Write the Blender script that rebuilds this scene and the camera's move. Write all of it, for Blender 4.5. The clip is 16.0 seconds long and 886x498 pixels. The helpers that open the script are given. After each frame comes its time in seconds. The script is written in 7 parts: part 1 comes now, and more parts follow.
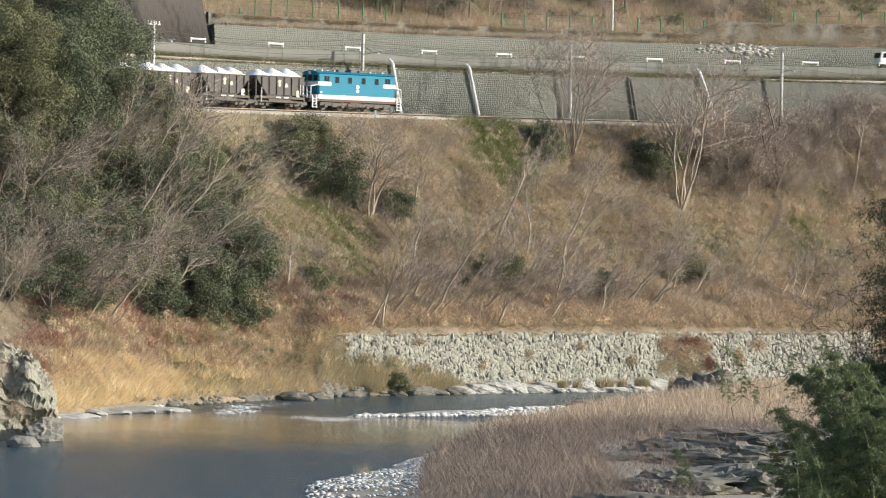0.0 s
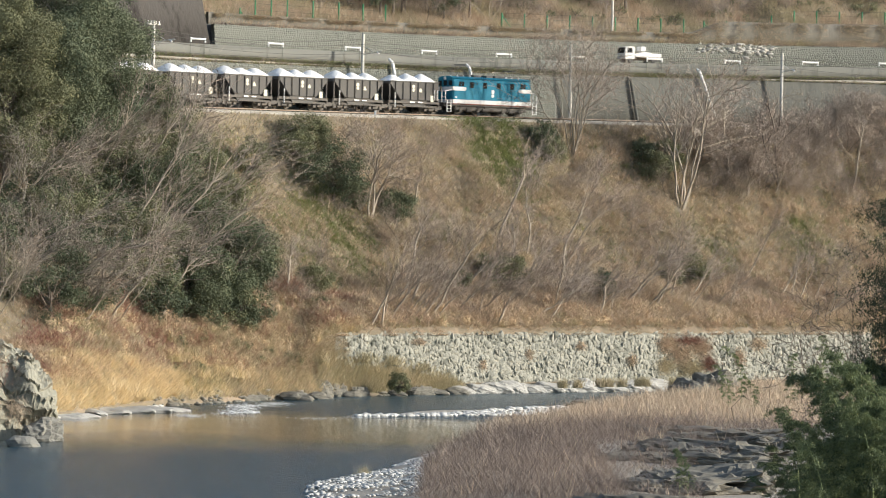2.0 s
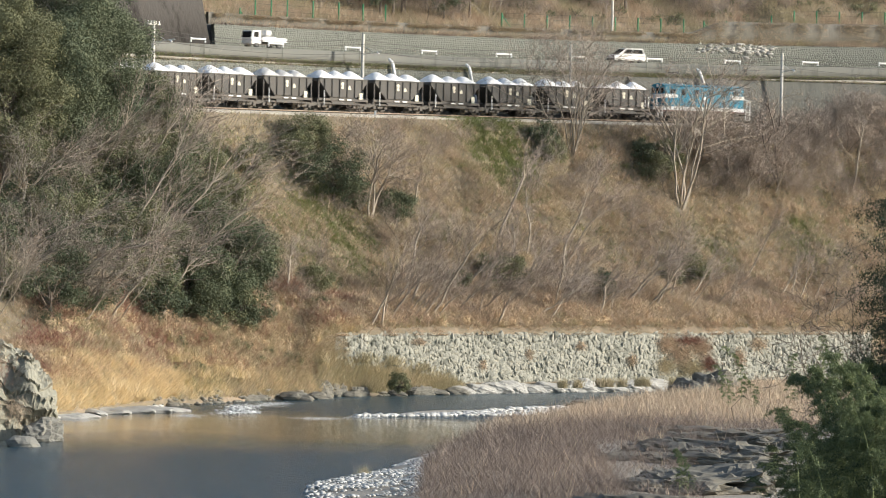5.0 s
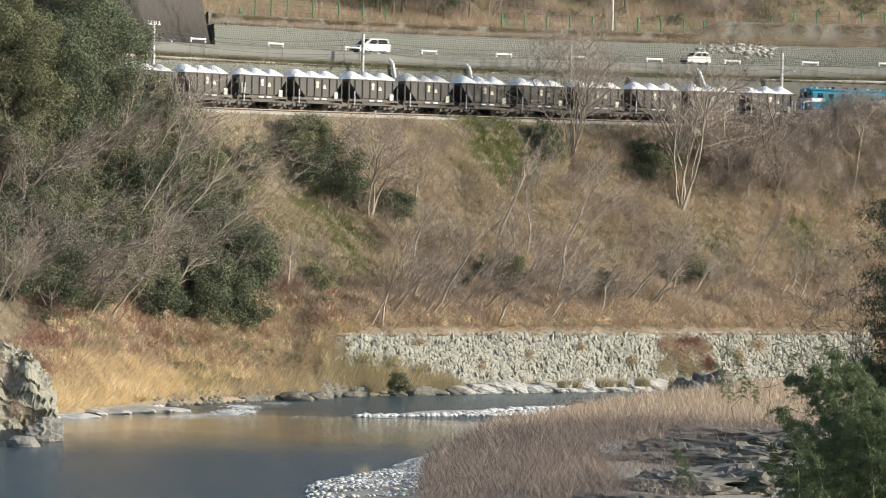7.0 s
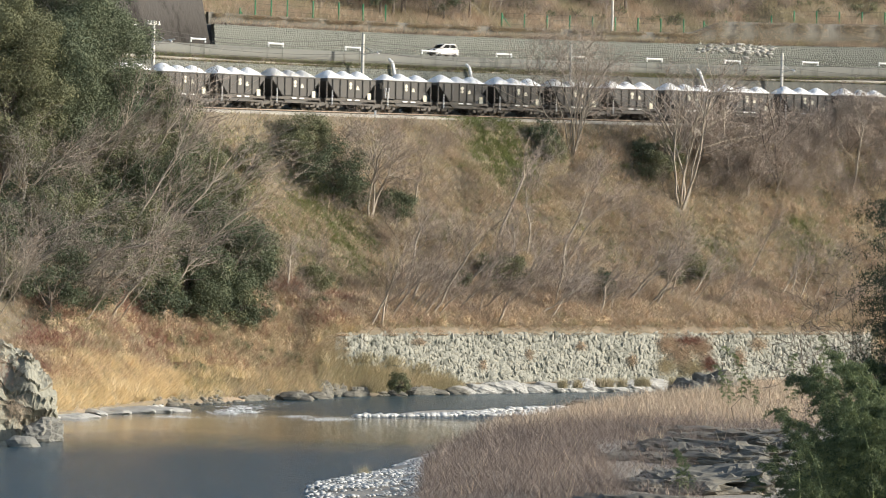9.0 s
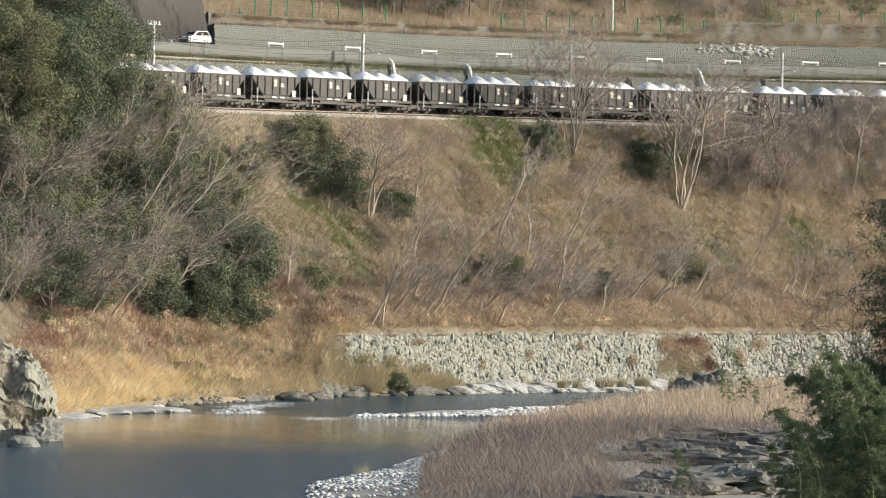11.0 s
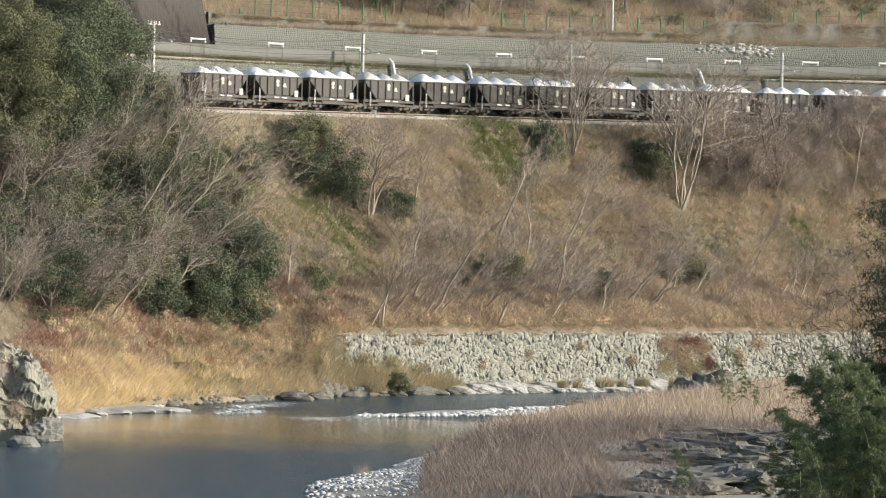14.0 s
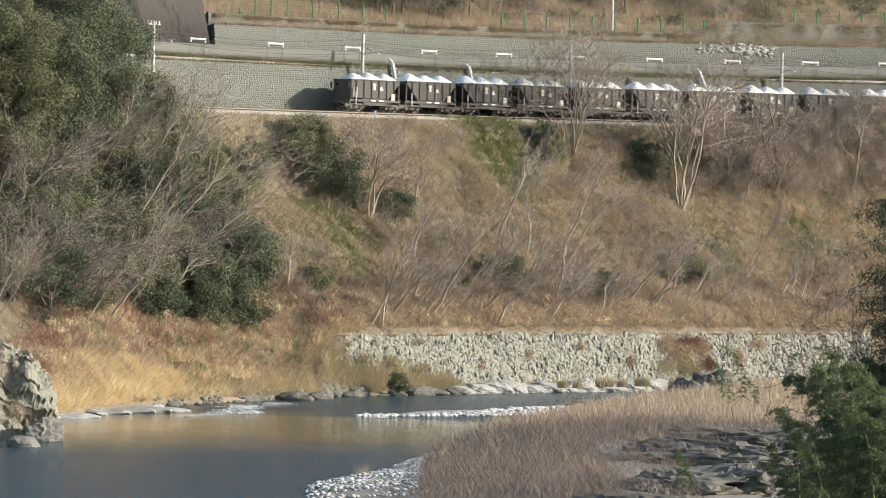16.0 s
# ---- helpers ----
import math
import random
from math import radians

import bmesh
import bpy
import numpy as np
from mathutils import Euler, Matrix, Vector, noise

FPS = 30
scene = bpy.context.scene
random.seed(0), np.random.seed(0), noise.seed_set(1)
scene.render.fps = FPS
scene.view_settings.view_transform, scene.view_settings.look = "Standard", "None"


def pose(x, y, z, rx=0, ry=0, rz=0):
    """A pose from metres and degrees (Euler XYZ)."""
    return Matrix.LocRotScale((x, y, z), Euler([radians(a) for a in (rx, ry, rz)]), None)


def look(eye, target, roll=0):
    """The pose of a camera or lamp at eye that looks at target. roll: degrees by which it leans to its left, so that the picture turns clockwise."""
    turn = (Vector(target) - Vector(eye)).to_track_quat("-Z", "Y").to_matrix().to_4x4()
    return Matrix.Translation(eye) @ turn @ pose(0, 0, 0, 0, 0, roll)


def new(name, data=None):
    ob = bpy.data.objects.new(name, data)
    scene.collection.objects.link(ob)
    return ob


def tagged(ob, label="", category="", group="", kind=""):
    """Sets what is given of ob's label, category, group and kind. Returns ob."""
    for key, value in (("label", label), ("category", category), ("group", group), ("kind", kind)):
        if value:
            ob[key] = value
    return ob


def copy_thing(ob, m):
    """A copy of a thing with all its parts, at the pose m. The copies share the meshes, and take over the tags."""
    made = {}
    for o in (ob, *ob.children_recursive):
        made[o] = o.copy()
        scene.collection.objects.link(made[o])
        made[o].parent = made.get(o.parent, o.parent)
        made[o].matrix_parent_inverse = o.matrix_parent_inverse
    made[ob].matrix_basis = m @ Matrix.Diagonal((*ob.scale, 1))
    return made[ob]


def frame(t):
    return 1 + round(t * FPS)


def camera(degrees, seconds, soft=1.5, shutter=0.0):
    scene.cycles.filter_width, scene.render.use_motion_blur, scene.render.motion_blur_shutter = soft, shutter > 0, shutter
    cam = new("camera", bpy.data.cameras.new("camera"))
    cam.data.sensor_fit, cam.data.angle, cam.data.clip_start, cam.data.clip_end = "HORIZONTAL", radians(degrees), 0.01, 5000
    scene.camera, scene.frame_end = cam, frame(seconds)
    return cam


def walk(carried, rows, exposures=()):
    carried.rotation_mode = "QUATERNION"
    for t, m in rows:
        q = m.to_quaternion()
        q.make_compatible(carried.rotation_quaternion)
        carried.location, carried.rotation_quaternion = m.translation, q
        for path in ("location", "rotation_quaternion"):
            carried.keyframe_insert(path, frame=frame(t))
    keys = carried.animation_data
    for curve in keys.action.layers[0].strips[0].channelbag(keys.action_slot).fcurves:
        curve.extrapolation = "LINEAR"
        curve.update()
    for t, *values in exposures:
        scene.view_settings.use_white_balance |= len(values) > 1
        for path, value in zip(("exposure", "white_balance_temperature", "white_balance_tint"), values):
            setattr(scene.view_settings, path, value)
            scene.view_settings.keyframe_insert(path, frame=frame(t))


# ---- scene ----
# ---- camera ----
cam = camera(12.0, 16.0, soft=1.0, shutter=0.5)
VIEW = look((0, 0, 16.7), (0, 100, 16.7 - 100 * 61 / 7459.3), roll=1.2)
walk(cam, [(0.0, VIEW), (16.0, VIEW)], exposures=[(0.0, 0.0), (16.0, 0.0)])

# ---- sky and sun ----
SUN_ELEVATION, SUN_TURN = 19.0, 96.0
world = bpy.data.worlds.new("world")
scene.world = world
world.use_nodes = True
wn = world.node_tree.nodes
sky = wn.new("ShaderNodeTexSky")
sky.sky_type, sky.sun_disc = "NISHITA", False
sky.sun_elevation, sky.sun_rotation = radians(SUN_ELEVATION), radians(SUN_TURN)
wn["Background"].inputs[1].default_value = 0.165
world.node_tree.links.new(sky.outputs[0], wn["Background"].inputs[0])
sun = new("sun", bpy.data.lights.new("sun", "SUN"))
sun.data.energy, sun.data.angle, sun.data.color = 6.2, radians(0.6), (1.0, 0.942, 0.835)
_e, _a = radians(SUN_ELEVATION), radians(SUN_TURN)
SUN_WAY = Vector((math.sin(_a) * math.cos(_e), math.cos(_a) * math.cos(_e), math.sin(_e)))
sun.matrix_world = look(SUN_WAY * 300, (0, 0, 0))


# ---- materials ----
def material(name, colours, scale=1.0, rough=0.8, metal=0.0, bump=0.2, big=0.06, island=0.0, fine=9.0, objects=0.0, spec=0.4, stretch=(1, 1, 1), through_light=0.0):
    """Procedural surface: colours mixed by noise at two scales, by piece and by object, with fine relief."""
    m = bpy.data.materials.new(name)
    m.use_nodes = True
    nt = m.node_tree
    nodes, links = nt.nodes, nt.links
    bsdf = nodes["Principled BSDF"]
    geo = nodes.new("ShaderNodeNewGeometry")
    vmul = nodes.new("ShaderNodeVectorMath")
    vmul.operation = "MULTIPLY"
    vmul.inputs[1].default_value = stretch
    if objects:
        tc = nodes.new("ShaderNodeTexCoord")
        links.new(tc.outputs["Object"], vmul.inputs[0])
    else:
        links.new(geo.outputs["Position"], vmul.inputs[0])
    n1 = nodes.new("ShaderNodeTexNoise")
    n1.inputs["Scale"].default_value, n1.inputs["Detail"].default_value, n1.inputs["Roughness"].default_value = scale, 6, 0.65
    n2 = nodes.new("ShaderNodeTexNoise")
    n2.inputs["Scale"].default_value, n2.inputs["Detail"].default_value = scale * big, 3
    n3 = nodes.new("ShaderNodeTexNoise")
    n3.inputs["Scale"].default_value, n3.inputs["Detail"].default_value = scale * fine, 4
    for n in (n1, n2, n3):
        links.new(vmul.outputs[0], n.inputs["Vector"])

    def add(a, b, k, off=0.0):
        x = nodes.new("ShaderNodeMath")
        x.operation = "MULTIPLY_ADD"
        links.new(a, x.inputs[0])
        x.inputs[1].default_value = k
        if b is None:
            x.inputs[2].default_value = off
        else:
            links.new(b, x.inputs[2])
        return x.outputs[0]

    v = add(n1.outputs["Fac"], None, 1.3, -0.65 + 0.5 - 0.5 * island - 0.5 * (objects if objects < 1 else 0.0))
    v = add(n2.outputs["Fac"], v, 1.6)
    v = add(n3.outputs["Fac"], v, 0.5)
    if island:
        v = add(geo.outputs["Random Per Island"], v, island)
    if objects and objects < 1:
        oi = nodes.new("ShaderNodeObjectInfo")
        v = add(oi.outputs["Random"], v, objects)
    shift = nodes.new("ShaderNodeMath")
    shift.operation = "SUBTRACT"
    shift.inputs[1].default_value = 1.05
    links.new(v, shift.inputs[0])
    ramp = nodes.new("ShaderNodeValToRGB")
    el = ramp.color_ramp.elements
    k = len(colours)
    while len(el) < k:
        el.new(0.5)
    for i, c in enumerate(colours):
        el[i].position = 0.12 + 0.76 * i / max(1, k - 1)
        el[i].color = (*c, 1)
    addn = nodes.new("ShaderNodeMath")
    addn.operation = "ADD"
    addn.inputs[1].default_value = 0.5
    links.new(shift.outputs[0], addn.inputs[0])
    links.new(addn.outputs[0], ramp.inputs[0])
    links.new(ramp.outputs[0], bsdf.inputs["Base Color"])
    bsdf.inputs["Roughness"].default_value, bsdf.inputs["Metallic"].default_value = rough, metal
    bsdf.inputs["Specular IOR Level"].default_value = spec
    if bump:
        b = nodes.new("ShaderNodeBump")
        b.inputs["Strength"].default_value, b.inputs["Distance"].default_value = bump, 0.3 / scale
        links.new(n1.outputs["Fac"], b.inputs["Height"])
        links.new(b.outputs[0], bsdf.inputs["Normal"])
    if through_light:
        tr = nodes.new("ShaderNodeBsdfTranslucent")
        links.new(ramp.outputs[0], tr.inputs["Color"])
        mix = nodes.new("ShaderNodeMixShader")
        mix.inputs[0].default_value = through_light
        links.new(bsdf.outputs[0], mix.inputs[1])
        links.new(tr.outputs[0], mix.inputs[2])
        links.new(mix.outputs[0], nodes["Material Output"].inputs[0])
    return m


M = {}
M["soil"] = material("dry_soil", [(0.13, 0.098, 0.07), (0.22, 0.165, 0.118), (0.33, 0.255, 0.185), (0.2, 0.165, 0.113)], 0.8, 0.95, bump=0.5)
M["gravel"] = material("gravel", [(0.12, 0.105, 0.085), (0.23, 0.20, 0.165), (0.36, 0.33, 0.28)], 3.0, 0.95, bump=0.5)
M["ballast"] = material("ballast", [(0.20, 0.18, 0.15), (0.34, 0.31, 0.27), (0.46, 0.43, 0.38)], 5.0, 0.95, bump=0.6)
M["asphalt"] = material("asphalt", [(0.04, 0.04, 0.04), (0.06, 0.06, 0.058), (0.08, 0.078, 0.074)], 4.0, 0.9)
M["concrete"] = material("old_concrete", [(0.045, 0.047, 0.041), (0.085, 0.088, 0.078), (0.125, 0.128, 0.114), (0.19, 0.19, 0.168)], 1.3, 0.9, bump=0.15, stretch=(1, 1, 0.3))
M["brown_concrete"] = material("brown_stained_concrete", [(0.035, 0.032, 0.026), (0.070, 0.064, 0.052), (0.115, 0.106, 0.088), (0.19, 0.176, 0.148)], 2.2, 0.92, bump=0.8, big=0.15, stretch=(1, 1, 0.6))
M["dark_concrete"] = material("stained_concrete", [(0.045, 0.047, 0.042), (0.078, 0.080, 0.071), (0.125, 0.126, 0.111)], 0.9, 0.92, bump=0.4, stretch=(1, 1, 0.3))
M["mortar"] = material("mortar", [(0.12, 0.125, 0.105), (0.20, 0.205, 0.175)], 2.0, 0.95)
M["wall_stone"] = material("wall_stone", [(0.105, 0.113, 0.099), (0.165, 0.173, 0.150), (0.24, 0.247, 0.215)], 1.2, 0.92, bump=0.3, island=0.5)
M["pale_stone"] = material("pale_stone", [(0.060, 0.062, 0.050), (0.125, 0.128, 0.106), (0.195, 0.196, 0.165), (0.32, 0.315, 0.268)], 2.2, 0.92, bump=0.9, big=0.12, objects=0.7)
M["pale_stone_rest"] = material("pale_stone_rest", [(0.060, 0.062, 0.050), (0.125, 0.128, 0.106), (0.195, 0.196, 0.165), (0.32, 0.315, 0.268)], 2.2, 0.92, bump=0.9, big=0.12, island=0.7)
M["cobble"] = material("river_cobble", [(0.24, 0.235, 0.22), (0.42, 0.41, 0.385), (0.60, 0.59, 0.56)], 3.0, 0.85, bump=0.25, island=0.8)
M["rock"] = material("grey_schist", [(0.06, 0.058, 0.051), (0.105, 0.102, 0.089), (0.16, 0.155, 0.136), (0.24, 0.233, 0.205)], 1.2, 0.92, bump=1.0, stretch=(1.2, 1.2, 2.4))
M["cliff"] = material("fissured_lichened_rock", [(0.0298, 0.0286, 0.024), (0.0892, 0.0857, 0.0688), (0.157, 0.153, 0.12), (0.191, 0.16, 0.112), (0.289, 0.281, 0.228)], 2.0, 0.92, bump=1.0, big=0.2, stretch=(1.0, 1.0, 1.5))
M["dark_rock"] = material("dark_schist", [(0.035, 0.033, 0.028), (0.066, 0.062, 0.053), (0.108, 0.101, 0.086), (0.19, 0.18, 0.152)], 1.6, 0.92, bump=0.9, stretch=(0.7, 0.7, 3.0), spec=0.2)
M["shelf"] = material("pale_rock_shelf", [(0.17, 0.165, 0.15), (0.28, 0.27, 0.245), (0.40, 0.39, 0.36)], 0.9, 0.9, bump=0.7, stretch=(1, 1, 2.5))
M["straw"] = material("dry_grass", [(0.272, 0.215, 0.134), (0.485, 0.4, 0.268), (0.718, 0.61, 0.439), (0.446, 0.39, 0.252)], 0.5, 0.8, bump=0, island=0.8, big=0.25, through_light=0.3)
M["gold"] = material("golden_grass", [(0.34, 0.31, 0.13), (0.52, 0.44, 0.21), (0.68, 0.55, 0.31), (0.84, 0.70, 0.46)], 0.35, 0.75, bump=0, island=0.9, big=0.3, through_light=0.25)
M["litter"] = material("withered_leaves", [(0.0768, 0.0558, 0.0435), (0.221, 0.158, 0.114), (0.451, 0.334, 0.239), (0.672, 0.53, 0.388), (0.538, 0.45, 0.297)], 0.5, 0.9, bump=0, island=1.3, big=0.3, through_light=0.2, spec=0.15)
M["red_litter"] = material("withered_red_leaves", [(0.129, 0.0711, 0.055), (0.29, 0.168, 0.121), (0.494, 0.313, 0.215), (0.709, 0.528, 0.352), (0.839, 0.69, 0.462)], 0.5, 0.9, bump=0, island=1.3, big=0.3, through_light=0.2, spec=0.15)
M["rust"] = material("rusty_brush", [(0.259, 0.189, 0.149), (0.465, 0.341, 0.259), (0.662, 0.498, 0.369), (0.558, 0.456, 0.336)], 0.5, 0.85, bump=0, island=0.9, big=0.3, through_light=0.25)
M["bank"] = material("dull_brown_brush", [(0.0577, 0.0461, 0.046), (0.107, 0.0853, 0.082), (0.172, 0.137, 0.125), (0.279, 0.223, 0.185)], 0.6, 0.9, bump=0, island=0.9, big=0.3, through_light=0.15)
M["wine"] = material("dark_red_brush", [(0.15, 0.075, 0.06), (0.25, 0.13, 0.10), (0.36, 0.20, 0.15)], 0.5, 0.85, bump=0, island=0.9, big=0.3, through_light=0.2)
M["facing"] = material("brown_stained_facing", [(0.014, 0.013, 0.012), (0.026, 0.023, 0.021), (0.044, 0.039, 0.036), (0.085, 0.078, 0.072)], 1.6, 0.92, bump=0.6, big=0.2, stretch=(1.2, 1.2, 0.4))
M["twig"] = material("bare_twigs", [(0.121, 0.098, 0.0813), (0.238, 0.194, 0.161), (0.388, 0.325, 0.273)], 0.4, 0.9, bump=0, island=0.9, big=0.3)
M["bark"] = material("pale_bark", [(0.14, 0.118, 0.092), (0.255, 0.22, 0.172), (0.42, 0.365, 0.295)], 2.0, 0.9, bump=0.4, island=0.3)
M["bark_grey"] = material("grey_bark", [(0.10, 0.088, 0.072), (0.175, 0.153, 0.125), (0.28, 0.245, 0.20)], 2.0, 0.9, bump=0.4, island=0.4)
M["bark_dark"] = material("dark_bark", [(0.06, 0.048, 0.038), (0.11, 0.09, 0.072), (0.17, 0.14, 0.115)], 2.0, 0.9, bump=0.4)
M["leaf"] = material("evergreen_leaves", [(0.052, 0.076, 0.053), (0.086, 0.116, 0.079), (0.122, 0.154, 0.102), (0.165, 0.188, 0.12)], 0.5, 0.8, bump=0, island=0.6, big=0.3, through_light=0.25, spec=0.2)
M["leaf_olive"] = material("olive_leaves", [(0.072, 0.096, 0.057), (0.112, 0.140, 0.080), (0.158, 0.180, 0.102), (0.205, 0.212, 0.124)], 0.5, 0.75, bump=0, island=0.6, big=0.3, through_light=0.25, spec=0.2)
M["moss"] = material("green_undergrowth", [(0.108, 0.135, 0.0494), (0.171, 0.205, 0.0779), (0.261, 0.29, 0.123)], 0.4, 0.8, bump=0, island=0.8, big=0.3, through_light=0.2)
M["bamboo"] = material("bamboo_leaves", [(0.018, 0.034, 0.020), (0.034, 0.056, 0.032), (0.066, 0.098, 0.052), (0.17, 0.21, 0.10)], 0.5, 0.6, bump=0, island=0.9, big=0.4, through_light=0.4)
M["culm"] = material("bamboo_culm", [(0.10, 0.15, 0.05), (0.20, 0.24, 0.09)], 1.0, 0.5, bump=0)
M["needle"] = material("conifer_needles", [(0.016, 0.030, 0.020), (0.030, 0.050, 0.030), (0.052, 0.076, 0.042)], 0.5, 0.7, bump=0, island=0.8, big=0.4, through_light=0.2)
# evergreen leaves darkened for the shrubs: the thicket's shade is put into the colour
M["leaf_shaded"] = material("shaded_evergreen_leaves", [(0.030, 0.046, 0.032), (0.054, 0.076, 0.050), (0.086, 0.110, 0.070), (0.13, 0.15, 0.09)], 0.5, 0.7, bump=0, island=0.7, big=0.3, through_light=0.2, spec=0.25)
M["blue"] = material("blue_paint", [(0.006, 0.135, 0.215), (0.010, 0.175, 0.275), (0.016, 0.20, 0.305)], 1.2, 0.55, bump=0.03, objects=1.0, spec=0.2, stretch=(1, 1, 0.3))
M["white"] = material("white_paint", [(0.66, 0.65, 0.62), (0.78, 0.77, 0.75), (0.83, 0.82, 0.80)], 1.5, 0.5, bump=0.03, objects=1.0)
M["roof_grey"] = material("roof_grey", [(0.07, 0.075, 0.075), (0.13, 0.13, 0.125)], 1.5, 0.7, bump=0.05, objects=1.0)
M["wagon"] = material("wagon_black", [(0.015, 0.017, 0.017), (0.028, 0.030, 0.030), (0.052, 0.052, 0.050), (0.085, 0.079, 0.072)], 1.2, 0.65, bump=0.08, objects=1.0, stretch=(1, 1, 0.35))
M["steel"] = material("dusty_steel", [(0.032, 0.029, 0.026), (0.062, 0.056, 0.050), (0.115, 0.103, 0.090)], 2.0, 0.7, metal=0.1, bump=0.1, objects=1.0)
M["lime"] = material("crushed_limestone", [(0.78, 0.77, 0.75), (0.86, 0.855, 0.84), (0.91, 0.905, 0.89)], 4.0, 0.95, bump=0.6, objects=1.0)
M["dark_glass"] = material("dark_window", [(0.008, 0.010, 0.012), (0.016, 0.019, 0.022)], 1.0, 0.2, bump=0, objects=1.0, spec=0.08)
M["rail"] = material("rail_steel", [(0.10, 0.075, 0.055), (0.18, 0.14, 0.11)], 3.0, 0.5, metal=0.6)
M["pole"] = material("pole_concrete", [(0.36, 0.34, 0.30), (0.50, 0.48, 0.44), (0.60, 0.58, 0.53)], 1.0, 0.85, bump=0.1, stretch=(1, 1, 0.3))
M["green_paint"] = material("green_paint", [(0.012, 0.13, 0.055), (0.02, 0.20, 0.085), (0.04, 0.25, 0.12)], 1.0, 0.5, bump=0)
M["fence_mesh"] = material("fence_wire", [(0.10, 0.11, 0.09), (0.16, 0.17, 0.14)], 1.0, 0.5, metal=0.4, bump=0)
M["wire"] = material("wire", [(0.03, 0.03, 0.03), (0.06, 0.055, 0.05)], 1.0, 0.6, bump=0)
M["tyre"] = material("tyre_rubber", [(0.015, 0.015, 0.015), (0.03, 0.03, 0.03)], 3.0, 0.85, bump=0.05, objects=1.0)
M["amber"] = material("pale_marking", [(0.52, 0.48, 0.37), (0.72, 0.68, 0.55)], 3.0, 0.7, bump=0, objects=1.0)
M["foam"] = material("river_foam", [(0.42, 0.45, 0.47), (0.58, 0.60, 0.62), (0.74, 0.76, 0.77)], 2.0, 0.6, bump=0.3)
M["red"] = material("dull_red_paint", [(0.20, 0.05, 0.035), (0.28, 0.08, 0.05)], 2.0, 0.6, bump=0, objects=1.0)


def water_material():
    m = bpy.data.materials.new("river_water")
    m.use_nodes = True
    nt = m.node_tree
    nodes, link = nt.nodes, nt.links.new
    b = nodes["Principled BSDF"]
    geo = nodes.new("ShaderNodeNewGeometry")
    sep = nodes.new("ShaderNodeSeparateXYZ")
    link(geo.outputs["Position"], sep.inputs[0])
    drift = nodes.new("ShaderNodeTexNoise")
    drift.inputs["Scale"].default_value, drift.inputs["Detail"].default_value = 0.05, 3
    link(geo.outputs["Position"], drift.inputs["Vector"])

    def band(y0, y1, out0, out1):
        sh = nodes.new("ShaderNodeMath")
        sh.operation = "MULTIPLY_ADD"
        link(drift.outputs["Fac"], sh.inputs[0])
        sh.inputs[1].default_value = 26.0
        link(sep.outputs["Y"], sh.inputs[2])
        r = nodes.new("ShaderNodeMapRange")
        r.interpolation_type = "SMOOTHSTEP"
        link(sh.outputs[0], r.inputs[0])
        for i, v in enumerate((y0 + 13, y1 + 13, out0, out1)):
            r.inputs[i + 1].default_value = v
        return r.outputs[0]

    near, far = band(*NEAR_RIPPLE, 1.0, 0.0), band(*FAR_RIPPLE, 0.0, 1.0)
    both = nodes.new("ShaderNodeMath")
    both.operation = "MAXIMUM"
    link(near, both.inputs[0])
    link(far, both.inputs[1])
    # rippled bands darker and bluer: deep water, plus sky reflection put into the colour
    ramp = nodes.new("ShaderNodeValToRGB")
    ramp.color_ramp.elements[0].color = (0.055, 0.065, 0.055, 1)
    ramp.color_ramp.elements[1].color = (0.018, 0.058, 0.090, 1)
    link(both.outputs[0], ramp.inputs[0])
    link(ramp.outputs[0], b.inputs["Base Color"])
    rough = nodes.new("ShaderNodeMath")
    rough.operation = "MULTIPLY_ADD"
    link(both.outputs[0], rough.inputs[0])
    rough.inputs[1].default_value, rough.inputs[2].default_value = 0.16, 0.04
    link(rough.outputs[0], b.inputs["Roughness"])
    b.inputs["IOR"].default_value = 1.33
    stretch = nodes.new("ShaderNodeVectorMath")
    stretch.operation = "MULTIPLY"
    stretch.inputs[1].default_value = (0.7, 0.7, 1)
    link(geo.outputs["Position"], stretch.inputs[0])
    fine = nodes.new("ShaderNodeTexNoise")
    fine.inputs["Scale"].default_value, fine.inputs["Detail"].default_value = 2.4, 4
    long = nodes.new("ShaderNodeTexNoise")
    long.inputs["Scale"].default_value, long.inputs["Detail"].default_value = 0.22, 2
    for w in (fine, long):
        link(stretch.outputs[0], w.inputs["Vector"])
    amp = nodes.new("ShaderNodeMath")
    amp.operation = "MULTIPLY_ADD"
    link(both.outputs[0], amp.inputs[0])
    amp.inputs[1].default_value, amp.inputs[2].default_value = WAVE_FINE[1], WAVE_FINE[0]
    b1, b2 = nodes.new("ShaderNodeBump"), nodes.new("ShaderNodeBump")
    b1.inputs["Strength"].default_value = 1.0
    link(amp.outputs[0], b1.inputs["Distance"])
    b2.inputs["Strength"].default_value, b2.inputs["Distance"].default_value = 0.5, WAVE_LONG
    link(fine.outputs["Fac"], b1.inputs["Height"])
    link(long.outputs["Fac"], b2.inputs["Height"])
    link(b2.outputs[0], b1.inputs["Normal"])
    link(b1.outputs[0], b.inputs["Normal"])
    return m


WAVE_FINE, WAVE_LONG = (0.03, 0.33), 0.10
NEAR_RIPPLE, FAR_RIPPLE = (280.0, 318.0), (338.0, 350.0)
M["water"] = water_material()


